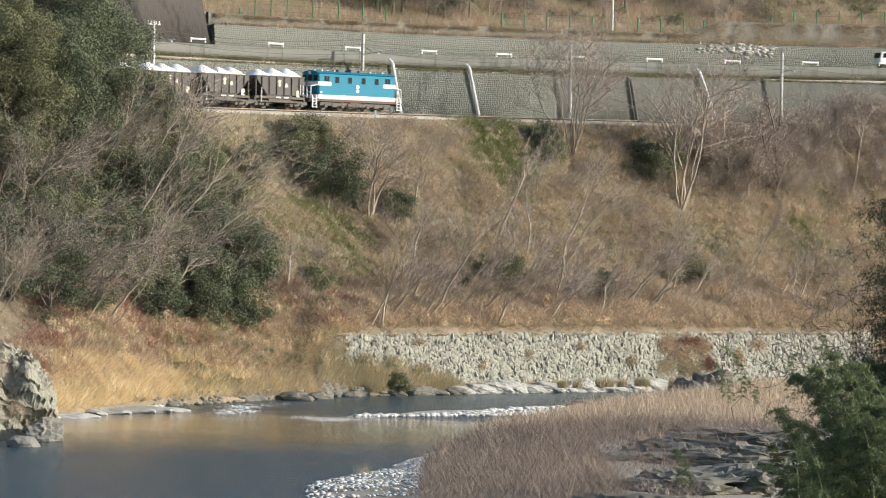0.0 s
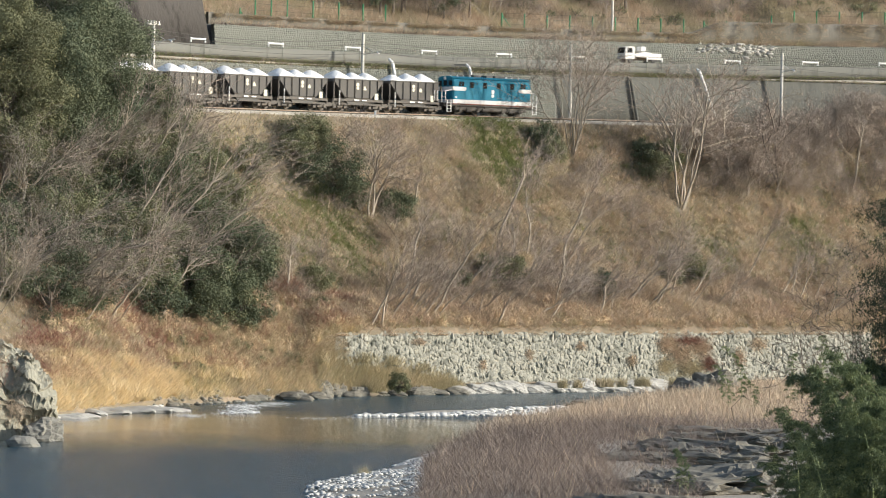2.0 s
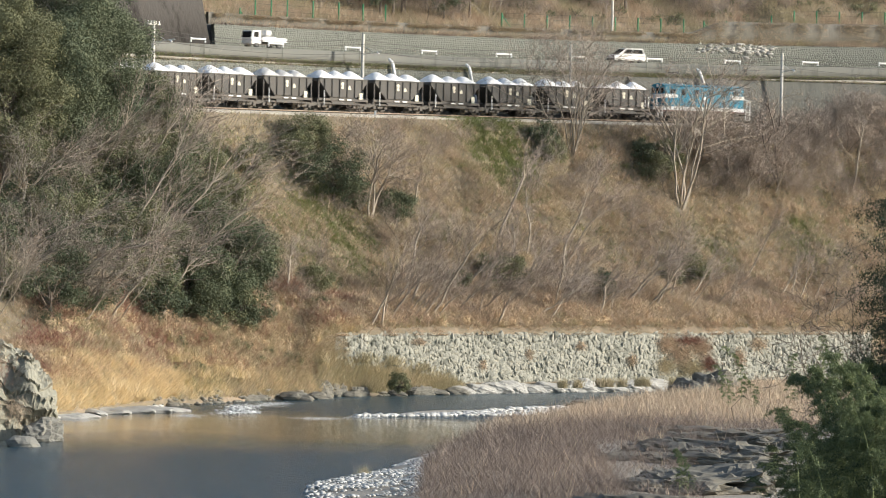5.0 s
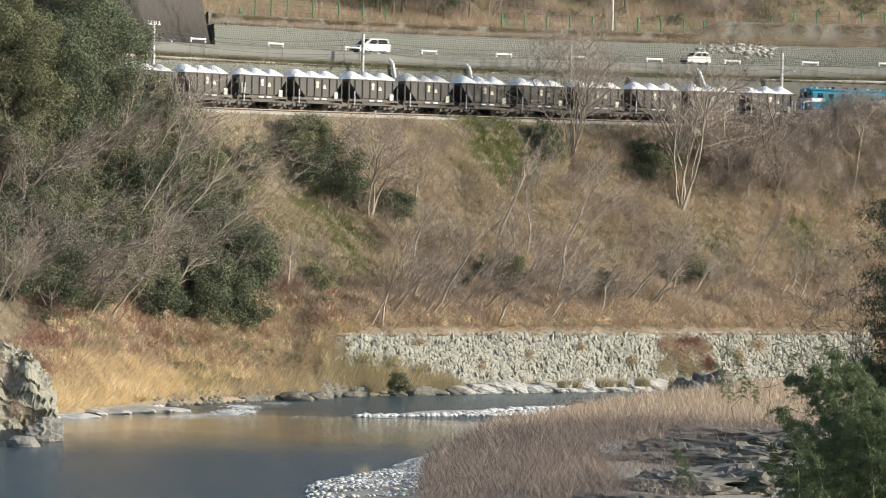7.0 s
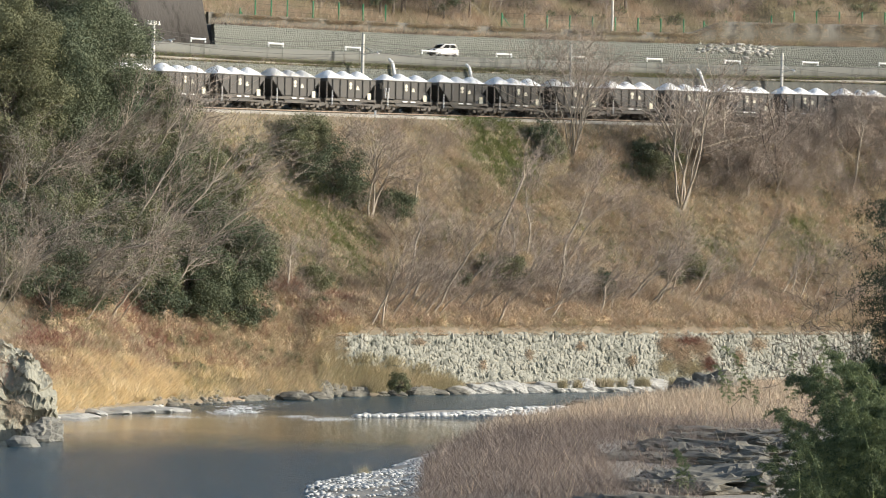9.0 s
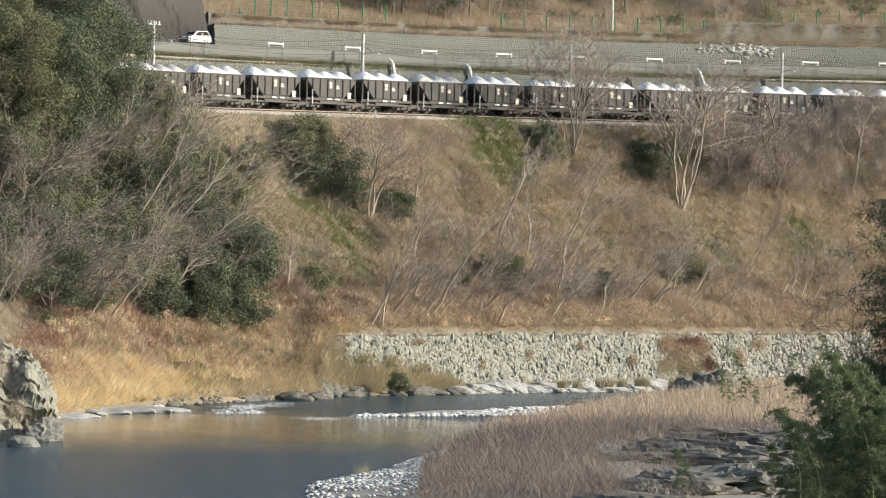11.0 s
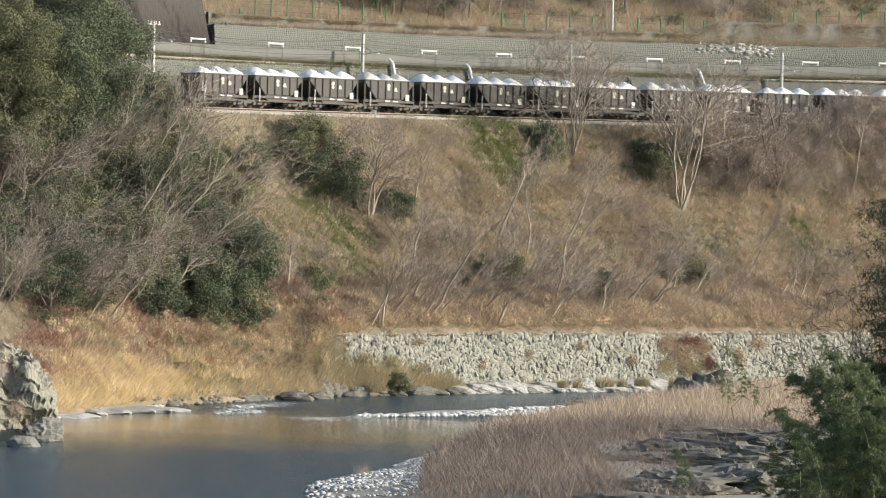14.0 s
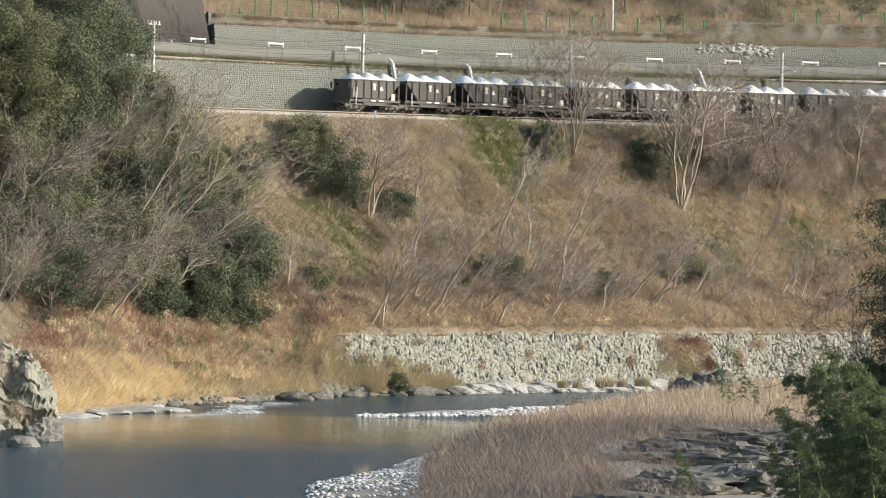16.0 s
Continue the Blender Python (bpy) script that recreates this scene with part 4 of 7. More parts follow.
# rock cliff standing in the river
cliff = mesh_part("rock_cliff", rock_mesh("rock_cliff", 3, 6, (5.8, 4.6, 8.2), M["cliff"], 0.10, 0.0, 1.15, 0.62, 0.03))
for v in cliff.data.vertices:
    x, y, z = v.co
    # the top falls away to both sides, beds stand out in steps, a hollow is cut at the water
    if z > 3.0:
        v.co.x -= 0.16 * (z - 3.0) * (1 if x > 1.5 else 0.2)
        v.co.z += 0.5 * noise.noise(Vector((x * 0.8, y * 0.8, 3.0)))
    bed = (z * 0.9 + x * 0.35 + 0.8 * noise.noise(Vector((x, y, z)) * 0.35)) % 1.0
    v.co.y += 0.35 * (bed - 0.5) + 0.5 * noise.noise(Vector((x * 0.5, 7.0, z * 0.6)))
    k = math.exp(-(((x - 2.9) / 1.5) ** 2 + ((z - 1.0) / 1.1) ** 2))
    v.co.y += 2.2 * k * (1 if y < 0 else 0)
cliff.matrix_basis = pose(-32.4, 303, 0.0, 0, 3, 10)
tagged(cliff, "fissured grey rock cliff with dry tufts rising from the river", "cliff")
boulder((-28.46, 300.16, 0.20), (1.5, 1.4, 1.3), M["rock"], "brown-grey rock at the cliff's foot in the water", 5, 4)
boulder((-28.91, 292.64, 0.00), (1.1, 1.0, 0.7), M["rock"], "brown-grey rock at the cliff's foot in the water", 6, 3)
for i, (p, w) in enumerate([((-19.66, 367.97, 0.10), 1.0), ((-18.32, 370.87, 0.10), 1.2), ((-16.57, 370.57, 0.10), 1.5), ((-14.75, 374.88, 0.10), 1.2), ((-12.94, 373.45, 0.10), 1.6), ((-11.03, 376.67, 0.10), 1.2), ((-7.88, 382.92, 0.10), 0.8), ((-21.21, 365.01, 0.10), 0.8), ((-22.94, 357.77, 0.00), 0.8), ((-4.08, 387.20, 0.10), 0.9), ((-0.45, 390.21, 0.10), 1.0), ((1.65, 392.48, 0.10), 1.1)]):
    boulder(p, (w * 1.3, w * 0.8, w * 0.42), M["dark_rock"], "low grey rock at the water's edge", 20 + i, 3, turn=i * 37)
# pale ledge under the stone wall
for i in range(17):
    x = 2.0 + i * 1.65
    boulder((x, float(bank_y(x)) + 0.35, 0.15 + 0.1 * (i % 3)), (1.5 + 0.4 * (i % 3), 1.0, 0.55 + 0.12 * (i % 4)), M["shelf"], "pale layered rock ledge at the foot of the stone wall", 40 + i, 4, turn=36, layer=7, rough=0.28)
# pale strand at the foot of the golden grass
for i, (p, w) in enumerate([((-29.98, 337.33, 0.10), 1.3), ((-28.61, 339.86, 0.10), 1.4), ((-27.00, 342.53, 0.10), 1.5), ((-25.37, 345.24, 0.10), 1.6), ((-23.93, 345.89, 0.10), 1.5), ((-22.65, 347.61, 0.00), 1.0), ((-28.95, 333.29, 0.00), 1.0)]):
    boulder(p, (w, 2.2, 0.35), M["shelf"], "pale flat rock at the water's edge", 60 + i, 3, turn=i * 20, layer=6, rough=0.3)
for i, (p, sz) in enumerate([((23.19, 387.38, 0.30), (2.0, 3.0, 1.6)), ((25.16, 389.73, 0.50), (2.4, 3.0, 2.1)), ((18.35, 368.08, 0.20), (1.8, 3, 0.7)), ((13.06, 372.20, 0.10), (1.6, 2.5, 0.5))]):
    boulder(p, sz, M["dark_rock"], "dark grey rock on the gravel point", 95 + i, 4, turn=20, layer=6, rough=0.35)


def outcrop(at, size, mat, label, seed, turn=0.0, lean=0.0, bed=0.28, tip=0.0):
    """Schist: a broken block whose beds stand out as ledges."""
    me = rock_mesh("rock_outcrop", seed * 0.37, 5, size, mat, 0.3, 0.0, 0.7, 0.6)
    off = Vector((seed * 1.7, 3.1, 0.4))
    for v in me.vertices:
        p = v.co
        q = p.z / bed + 1.4 * noise.noise(p * 0.35 + off)
        k = math.floor(q)
        jut = 1 + 0.13 * noise.noise(Vector((k * 3.7 + seed, p.x * 0.5, p.y * 0.5)))
        crack = 0.10 * abs(noise.noise(Vector((p.x * 1.6, p.y * 1.6, k * 0.6)) + off))
        v.co = Vector((p.x * jut, p.y * jut, p.z + bed * 0.7 * (k + 0.5 - q) - crack * size[2]))
    ob = mesh_part("rock_outcrop", me)
    ob.matrix_basis = pose(*at, tip, lean, turn)
    return tagged(ob, label, "rock", "rocks by the river")


def cobbles(name, places, sizes, label, seed, mat="cobble"):
    rng = np.random.default_rng(seed)
    bm = bmesh.new()
    bmesh.ops.create_icosphere(bm, subdivisions=1, radius=1)
    base = np.array([v.co for v in bm.verts])
    tri = np.array([[v.index for v in f.verts] for f in bm.faces])
    bm.free()
    v, f = [], []
    for i, (p, s) in enumerate(zip(places, sizes)):
        q = base * rng.uniform(0.68, 1.2, (len(base), 1)) * s * rng.uniform(0.6, 1.3) * np.array([rng.uniform(0.8, 1.5), rng.uniform(0.7, 1.2), rng.uniform(0.35, 0.65)])
        v.append(q + p)
        f.append(tri + i * len(base))
    tagged(mesh_part(name, mesh_np(name, np.concatenate(v), np.concatenate(f), M[mat])), label, "cobbles", kind="stuff")


def make_cobbles():
    rng = np.random.default_rng(5)
    n = 1100
    a = rng.uniform(0, 1, n) ** 0.8
    half = 0.35 + 4.2 * a ** 1.3 * (1 - 0.5 * step(0.9, 1.0, a))
    x = -6.8 + a * 18.6 + rng.normal(0, 0.3, n)
    y = 345 + a * 15 + rng.uniform(-1, 1, n) * half
    z = np.maximum(ground(x, y), 0.0) + 0.06
    cobbles("cobble_bar", np.column_stack([x, y, z]), rng.uniform(0.12, 0.34, n), "bar of bleached white cobbles in the river", 1)
    n = 3400
    y = rng.uniform(240, 293, n)
    x = near_shore(y) - 0.3 + rng.uniform(0, 1, n) * np.maximum(-0.6 - near_shore(y), 1.5)
    keep = ~((y > 270) & (y < 278) & (x < near_shore(y) + 1.6)) & ((y > 249) | (rng.uniform(0, 1, n) < 0.35))
    x, y = x[keep], y[keep]
    z = np.maximum(ground(x, y), 0.0) + 0.03
    cobbles("cobble_bank", np.column_stack([x, y, z]), rng.uniform(0.05, 0.2, len(x)), "bank of bleached white cobbles at the near shore", 2)
    n = 420
    x = rng.uniform(-31, -23.5, n)
    y = bank_y(x) - rng.uniform(-1.2, 0.8, n)
    cobbles("cobble_strand", np.column_stack([x, y, np.full(n, 0.06)]), rng.uniform(0.1, 0.3, n), "pale cobbles along the far waterline", 3)


make_cobbles()


def outcrops():
    near = "layered grey schist outcrop on the near bank"
    outcrop((15.2, 243.5, 1.0), (4.6, 7.5, 1.5), M["dark_rock"], "pale worn schist slab on the near bank", 301, 12, -5, 0.3)
    for i, (x, y, w, d, h) in enumerate(((12.4, 240.5, 2.0, 4.0, 0.8), (18.2, 250.0, 2.8, 6.0, 1.1), (15.6, 276.0, 2.2, 6.0, 0.9), (18.3, 280.0, 2.8, 7.0, 1.0), (21.0, 290.0, 2.8, 7.0, 1.1), (17.0, 266.0, 2.2, 5.0, 0.9), (20.0, 300.0, 2.6, 8.0, 0.9), (13.6, 270.0, 1.5, 4.0, 0.7), (11.6, 226.0, 2.6, 5.0, 0.8), (14.5, 222.0, 3.2, 5.0, 0.9))):
        outcrop((x, y, 1.05), (w * 1.15, d * 1.1, h * 1.15), M["dark_rock"], near, 302 + i, 14 + 9 * i, 0, 0.26)
    bank = "layered grey schist outcrop at the river's edge"
    for i, (x, y, z, w, d, h, ln) in enumerate(((-11.9, 380.8, 0.5, 2.4, 1.8, 1.5, 16), (-9.7, 383.0, 0.3, 1.8, 1.4, 1.1, 10), (-13.9, 378.0, 0.3, 2.0, 1.4, 1.1, 8), (-7.4, 384.2, 0.2, 1.3, 1.0, 0.8, 4), (-16.2, 374.2, 0.1, 1.8, 1.0, 0.7, 4), (-1.5, 389.6, 0.2, 2.0, 0.9, 0.7, 0), (-18.6, 370.6, 0.0, 1.5, 0.9, 0.5, 3))):
        outcrop((x, y, z), (w, d, h), M["dark_rock"], bank, 321 + i, 35, ln, 0.3, -8)


# pale bare rock showing in the roadside wall
def bare_rock():
    rng = np.random.default_rng(9)
    n = 190
    s = np.where(rng.uniform(0, 1, n) < 0.8, rng.normal(48, 1.9, n), rng.normal(43, 0.8, n))
    h = np.clip(rng.normal(1.95, 0.36, n), 0.9, 2.5)
    x, y, _ = line_at(s, 14.18 + 0.14 * h)
    cobbles("bare_rock", np.column_stack([x, y, road_z(s) + h]), rng.uniform(0.1, 0.38, n), "pale bare rock showing in the roadside wall", 6, "shelf")


bare_rock()
outcrops()


def bank_stones():
    rng = np.random.default_rng(8)
    n = 300
    x = rng.uniform(-24.5, 3, n)
    y = bank_y(x) + rng.uniform(-0.5, 1.0, n)
    z = np.maximum(ground(x, y), 0.0)
    cobbles("bank_stones", np.column_stack([x, y, z]), rng.uniform(0.1, 0.5, n) ** 1.3 + 0.05, "grey stones along the foot of the bank", 4, "dark_rock")


bank_stones()


# ---- stone wall above the river ----
def stone_wall():
    front = lambda x: float(bank_y(x) + 0.0618 * ((np.interp(x, _LX, _LY) - 2.4 / math.cos(np.interp(x, _LX, _LH))) - bank_y(x)))
    xs = np.arange(WALL_A, WALL_B, 1.0)
    v, f = [], []
    for x in xs:
        y = front(x)
        v += [(x, y - 0.5, 0.3), (x, y - 0.05, 5.5), (x, y + 0.9, 5.5), (x, y + 0.9, 0.3)]
    for i in range(len(xs) - 1):
        f += [(4 * i + j, 4 * i + (j + 1) % 4, 4 * i + 4 + (j + 1) % 4, 4 * i + 4 + j) for j in range(4)]
    f += [(0, 1, 2, 3), tuple(4 * len(xs) - 4 + j for j in (3, 2, 1, 0))]
    wall = tagged(mesh_part("wall_riverside", mesh_np("wall_riverside", v, f, M["concrete"])), "old stone retaining wall above the river ledge", "wall", kind="structure")
    rng = np.random.default_rng(21)
    shapes = []
    for k in range(14):
        n = int(rng.integers(4, 7))
        ang = np.linspace(0, 2 * math.pi, n, endpoint=False) + rng.uniform(-0.38, 0.38, n)
        rad = rng.uniform(0.75, 1.4, n)
        tilt = rng.uniform(-0.42, 0.42, 2)
        vv = []
        for ring, out in ((1.08, 0.08), (1.0, -0.08), (0.88, -0.13)):
            for a, q in zip(ang, rad):
                px, pz = math.cos(a) * q * ring * 0.5, math.sin(a) * q * ring * 0.5
                vv.append((px, out + (tilt[0] * px + tilt[1] * pz) * (out < 0) + rng.uniform(-0.03, 0.03), pz))
        vv.append((rng.uniform(-0.15, 0.15), -0.14, rng.uniform(-0.15, 0.15)))
        ff = []
        for r in range(2):
            for i in range(n):
                j = (i + 1) % n
                ff += [(r * n + i, r * n + j, (r + 1) * n + j), (r * n + i, (r + 1) * n + j, (r + 1) * n + i)]
        for i in range(n):
            ff.append((2 * n + i, 2 * n + (i + 1) % n, 3 * n))
        shapes.append((np.array(vv), np.array(ff)))
    meshes = [mesh_np("stone", a, b, M["pale_stone"]) for a, b in shapes]
    rest_v, rest_f, o, count = [], [], 0, 0
    rows = 18
    for r in range(rows):
        x = WALL_A + 0.2 + (r % 3) * 0.25
        while x < WALL_B - 0.6:
            w = rng.uniform(0.2, 0.52)
            hgt = rng.uniform(0.3, 0.72)
            zc = 0.85 + (r + 0.5) * 4.6 / rows + rng.uniform(-0.1, 0.1)
            y = front(x + w / 2) - 0.5 + 0.45 * (zc - 0.3) / 5.2
            yaw = math.degrees(math.atan2(front(x + w) - front(x), w))
            m = pose(x + w / 2, y, zc, -5, rng.uniform(-20, 70), yaw) @ Matrix.Diagonal((w * 1.34, rng.uniform(0.3, 0.95), hgt * 1.3, 1))
            k = int(rng.integers(0, 14))
            if count < 300 and 5 <= r <= 12 and x > -2:
                ob = new("stone", meshes[k])
                ob.parent = wall
                ob.matrix_basis = m
                count += 1
            else:
                q = shapes[k][0] @ np.array(m.to_3x3()).T + np.array(m.translation)
                rest_v.append(q)
                rest_f.append(shapes[k][1] + o)
                o += len(q)
            x += w * 0.86
    ob = mesh_part("stones", mesh_np("stones", np.concatenate(rest_v), np.concatenate(rest_f), M["pale_stone_rest"]), wall, "pale rough wall stones")
    tagged(ob, kind="stuff")


# ---- plants ----
def blades(name, p, length, width, lean, mat, label, category, rng, up=1.0, tag=True, side=0.0):
    """Grass: one narrow tapered blade for each place."""
    n = len(p)
    a, b = rng.uniform(0, 2 * math.pi, n), rng.uniform(0, 2 * math.pi, n)
    d = np.column_stack([np.cos(a) * lean, np.sin(a) * lean, np.full(n, up)]) + rng.normal(0, 0.12, (n, 3)) + np.array([side, 0, 0])
    d /= np.linalg.norm(d, axis=1)[:, None]
    w = np.column_stack([np.cos(b), np.sin(b), np.zeros(n)]) * (width / 2)[:, None]
    v = np.empty((n, 3, 3))
    v[:, 0], v[:, 1], v[:, 2] = p - w, p + w, p + d * length[:, None]
    f = np.arange(3 * n).reshape(n, 3)
    ob = mesh_part(name, mesh_np(name, v.reshape(-1, 3), f, mat))
    return tagged(ob, label, category, kind="stuff") if tag else ob


def clumped(rng, n, x0, x1, u0, u1, clump=0.35, per=14):
    """Places on the hillside between the river bank (u = 0) and the railway (u = 1), in tufts."""
    m = n // per
    cx, cu = rng.uniform(x0, x1, m), rng.uniform(u0, u1, m)
    x = np.repeat(cx, per) + rng.normal(0, clump, m * per)
    b = bank_y(x)
    e = np.interp(x, _LX, _LY) - 2.4 / np.cos(np.interp(x, _LX, _LH))
    y = b + np.repeat(cu, per) * (e - b) + rng.normal(0, clump, m * per)
    u = (y - b) / (e - b)
    walled = (x > WALL_A - 0.3) & (x < WALL_B)
    ok = (u > 0.02) & (u < 1.0) & ~(walled & (u < 0.085))
    x, y, u = x[ok], y[ok], u[ok]
    return np.column_stack([x, y, ground(x, y) - 0.05]), u


def patch(p, cx, cy, r):
    return np.exp(-(((p[:, 0] - cx) ** 2 + (p[:, 1] - cy) ** 2) / r ** 2))


def field(p, k, seed):
    return wob(p[:, 0], p[:, 1] * 1.3 + p[:, 2], k, seed)


def tussocks(name, centres, radius, mat, label, rng, per=46):
    """Domed heaps of arching stems, one heap for each centre."""
    n = len(centres) * per
    r = np.repeat(radius, per)
    a, h = rng.uniform(0, 2 * math.pi, n), rng.uniform(0.0, 1.0, n)
    out = np.column_stack([np.cos(a) * np.sqrt(1 - h * h), np.sin(a) * np.sqrt(1 - h * h), h * 1.1])
    p = np.repeat(centres, per, 0) + out * (r * rng.uniform(0.35, 0.8, n))[:, None]
    d = out + rng.normal(0, 0.35, (n, 3)) + np.array([0, 0, -0.15])
    d /= np.linalg.norm(d, axis=1)[:, None]
    b = rng.uniform(0, 2 * math.pi, n)
    w = np.column_stack([np.cos(b), np.sin(b), np.zeros(n)]) * rng.uniform(0.02, 0.05, n)[:, None]
    v = np.empty((n, 3, 3))
    v[:, 0], v[:, 1], v[:, 2] = p - w, p + w, p + d * (r * rng.uniform(0.5, 1.0, n))[:, None]
    tagged(mesh_part(name, mesh_np(name, v.reshape(-1, 3), np.arange(3 * n).reshape(n, 3), mat)), label, "brush", kind="stuff")


def heaped_brush():
    rng = np.random.default_rng(29)
    for count, u0, u1, x0, x1, lo, hi, mat, seed, words in (
            (2600, 0.08, 0.97, -20, 52, 0.35, 0.95, "rust", 9, "heaps of rust-brown brush on the hillside"),
            (2200, 0.05, 0.97, -20, 52, 0.3, 0.8, "straw", 14, "heaps of dry tan grass on the hillside"),
            (700, 0.1, 0.97, -22, 52, 0.3, 0.7, "moss", 19, "olive green weeds among the dry brush"),
            (900, 0.10, 0.32, -30, -7, 0.4, 0.95, "rust", 24, "heaps of rust-brown brush over the river bank"),
            (700, 0.03, 0.30, -30, -6, 0.4, 0.9, "straw", 27, "heaps of pale dry grass over the river bank"),
            (260, 0.06, 0.30, -30, -7, 0.3, 0.7, "wine", 33, "dark red leafless scrub on the river bank"),
            (500, 0.085, 0.20, -9, 44, 0.3, 0.8, "rust", 37, "rust-brown brush along the stone wall's top")):
        p, u = clumped(rng, count, x0, x1, u0, u1, 0.1, 1)
        keep = field(p, 0.33, seed) + 0.5 * field(p, 0.9, seed + 3) + rng.uniform(-0.4, 0.6, len(p)) > 0.0
        p = p[keep]
        tussocks("brush_heaps", p, rng.uniform(lo, hi, len(p)), M[mat], words, rng)


def withered_cover():
    rng = np.random.default_rng(53)
    for count, u0, u1, x0, x1, lo, hi, mt, size, seed, words in (
            (5200, 0.09, 0.98, -20, 52, 0.2, 0.6, "litter", 0.075, 3, "withered creepers and dead leaves over the hillside"),
            (900, 0.085, 0.32, -9, 46, 0.22, 0.6, "red_litter", 0.08, 8, "rust-red withered creepers above the stone wall"),
            (1000, 0.05, 0.36, -32, -6, 0.22, 0.6, "red_litter", 0.08, 13, "rust-red withered creepers over the river bank"),
            (520, 0.06, 0.30, -20, -7, 0.22, 0.55, "litter", 0.075, 17, "pale withered creepers over the river bank"),
            (700, 0.02, 0.2, -31, -9, 0.2, 0.45, "straw", 0.07, 19, "tangled pale straw over the river bank"),
            (420, 0.1, 0.95, -20, 50, 0.2, 0.5, "moss", 0.06, 22, "olive green creepers over the hillside")):
        p, u = clumped(rng, count, x0, x1, u0, u1, 0.1, 1)
        keep = field(p, 0.45, seed) + 0.6 * field(p, 1.3, seed + 3) + rng.uniform(-0.4, 0.6, len(p)) > 0.0
        blobs = [((a, b, c + 0.4 + 0.2 * (x1 < 0)), r) for (a, b, c), r in zip(p[keep], rng.uniform(lo, hi, keep.sum()))]
        me = leaf_cloud(rng, blobs, 260, size, mt, "withered_cover", 0.5)
        tagged(mesh_part("withered_cover", me), words, "creeper", kind="stuff")


def hillside_plants():
    rng = np.random.default_rng(31)
    # dry grass, in tussocks of uneven height
    p, u = clumped(rng, 300000, -46, 52, 0.02, 1.0, 0.30, 24)
    green = 1.2 * patch(p, *(5.82, 425.85, 24.24)[:2], 4.2) + 0.9 * patch(p, *(-9.96, 401.95, 15.41)[:2], 5.0) + 0.6 * patch(p, *(38.51, 437.95, 13.98)[:2], 4.0) + 0.5 * patch(p, *(-11.82, 395.10, 11.15)[:2], 4.0) + 0.45 * step(0.15, 0.6, field(p, 0.27, 17))
    gold = np.where((p[:, 0] < -8.5) & (u < 0.26), 1.0, 0.0) * (0.65 + field(p, 0.35, 4))
    g = green + 0.35 * field(p, 0.5, 7) + rng.uniform(-0.25, 0.25, len(p)) > 0.5
    scar = patch(p, *(-19.60, 402.40, 24.65)[:2], 3.4) + 0.8 * patch(p, *(-16.90, 398.55, 19.02)[:2], 2.6)
    au = (np.maximum(gold * 0.8, scar) + rng.uniform(-0.4, 0.4, len(p)) > 0.55) & ~g
    keep = field(p, 0.6, 3) + 0.6 * field(p, 1.7, 8) + rng.uniform(-0.4, 0.7, len(p)) > -0.05
    st = keep & ~g & ~au
    tall = 0.6 + 0.5 * field(p, 1.3, 6)
    for sel, mat, lo, hi, wd, words in ((st, "straw", 0.5, 1.2, 0.085, "brown dry grass covering the hillside"), (g, "moss", 0.35, 0.8, 0.07, "patch of green undergrowth on the hillside"), (au, "gold", 0.7, 1.6, 0.06, "golden pampas-like grass on the river bank")):
        q = p[sel]
        n = len(q)
        blades("dry_grass" if mat != "moss" else "undergrowth", q, rng.uniform(lo, hi, n) * np.maximum(tall[sel], 0.35), rng.uniform(wd * 0.5, wd, n), 1.15, M[mat], words, "grass", rng)
    n = 26000
    c = (5.25, 424.65, 23.41)
    q = np.column_stack([c[0] + rng.normal(0, 2.3, n), c[1] + rng.normal(0, 2.2, n), np.zeros(n)])
    q[:, 2] = ground(q[:, 0], q[:, 1])
    q = q[field(q, 1.0, 41) + rng.uniform(-0.3, 0.5, n) > -0.05]
    blades("undergrowth", q, rng.uniform(0.3, 0.8, len(q)), rng.uniform(0.04, 0.09, len(q)), 1.2, M["moss"], "patch of green undergrowth below the railway", "grass", rng)
    for c, r, n in (((-9.94, 401.55, 15.15), 2.2, 9000), ((-12.72, 402.05, 18.32), 1.6, 6000), ((-13.98, 395.00, 13.23), 2.0, 7000), ((38.49, 437.70, 13.69), 1.8, 7000), ((-14.65, 387.00, 9.13), 1.6, 5000), ((27.48, 430.70, 13.81), 1.5, 4000), ((-19.52, 396.85, 20.55), 1.6, 6000), ((-22.49, 364.75, 3.51), 1.6, 5000), ((-29.17, 350.55, 5.75), 1.8, 6000)):
        q = np.column_stack([c[0] + rng.normal(0, r, n), c[1] + rng.normal(0, r, n), np.zeros(n)])
        q[:, 2] = ground(q[:, 0], q[:, 1])
        q = q[(field(q, 1.0, 43) + rng.uniform(-0.3, 0.5, n) > 0.0) & (q[:, 1] > bank_y(q[:, 0]) + 0.5)]
        blades("undergrowth", q, rng.uniform(0.3, 0.9, len(q)), rng.uniform(0.04, 0.09, len(q)), 1.2, M["moss"], "green undergrowth on the hillside", "grass", rng)
    # tall golden stand at the water, leaning with the wind
    n = 30000
    x = -31.5 + 9.0 * rng.uniform(0, 1, n)
    b = bank_y(x)
    y = b + 0.6 + rng.uniform(0, 1, n) ** 1.3 * np.interp(x, [-32, -28, -24, -22], [11, 9, 3.5, 1.5])
    q = np.column_stack([x, y, ground(x, y) - 0.05])
    ok = field(q, 1.2, 21) + rng.uniform(-0.4, 0.6, n) > 0.0
    q = q[ok]
    q[:, 0] += 0.0
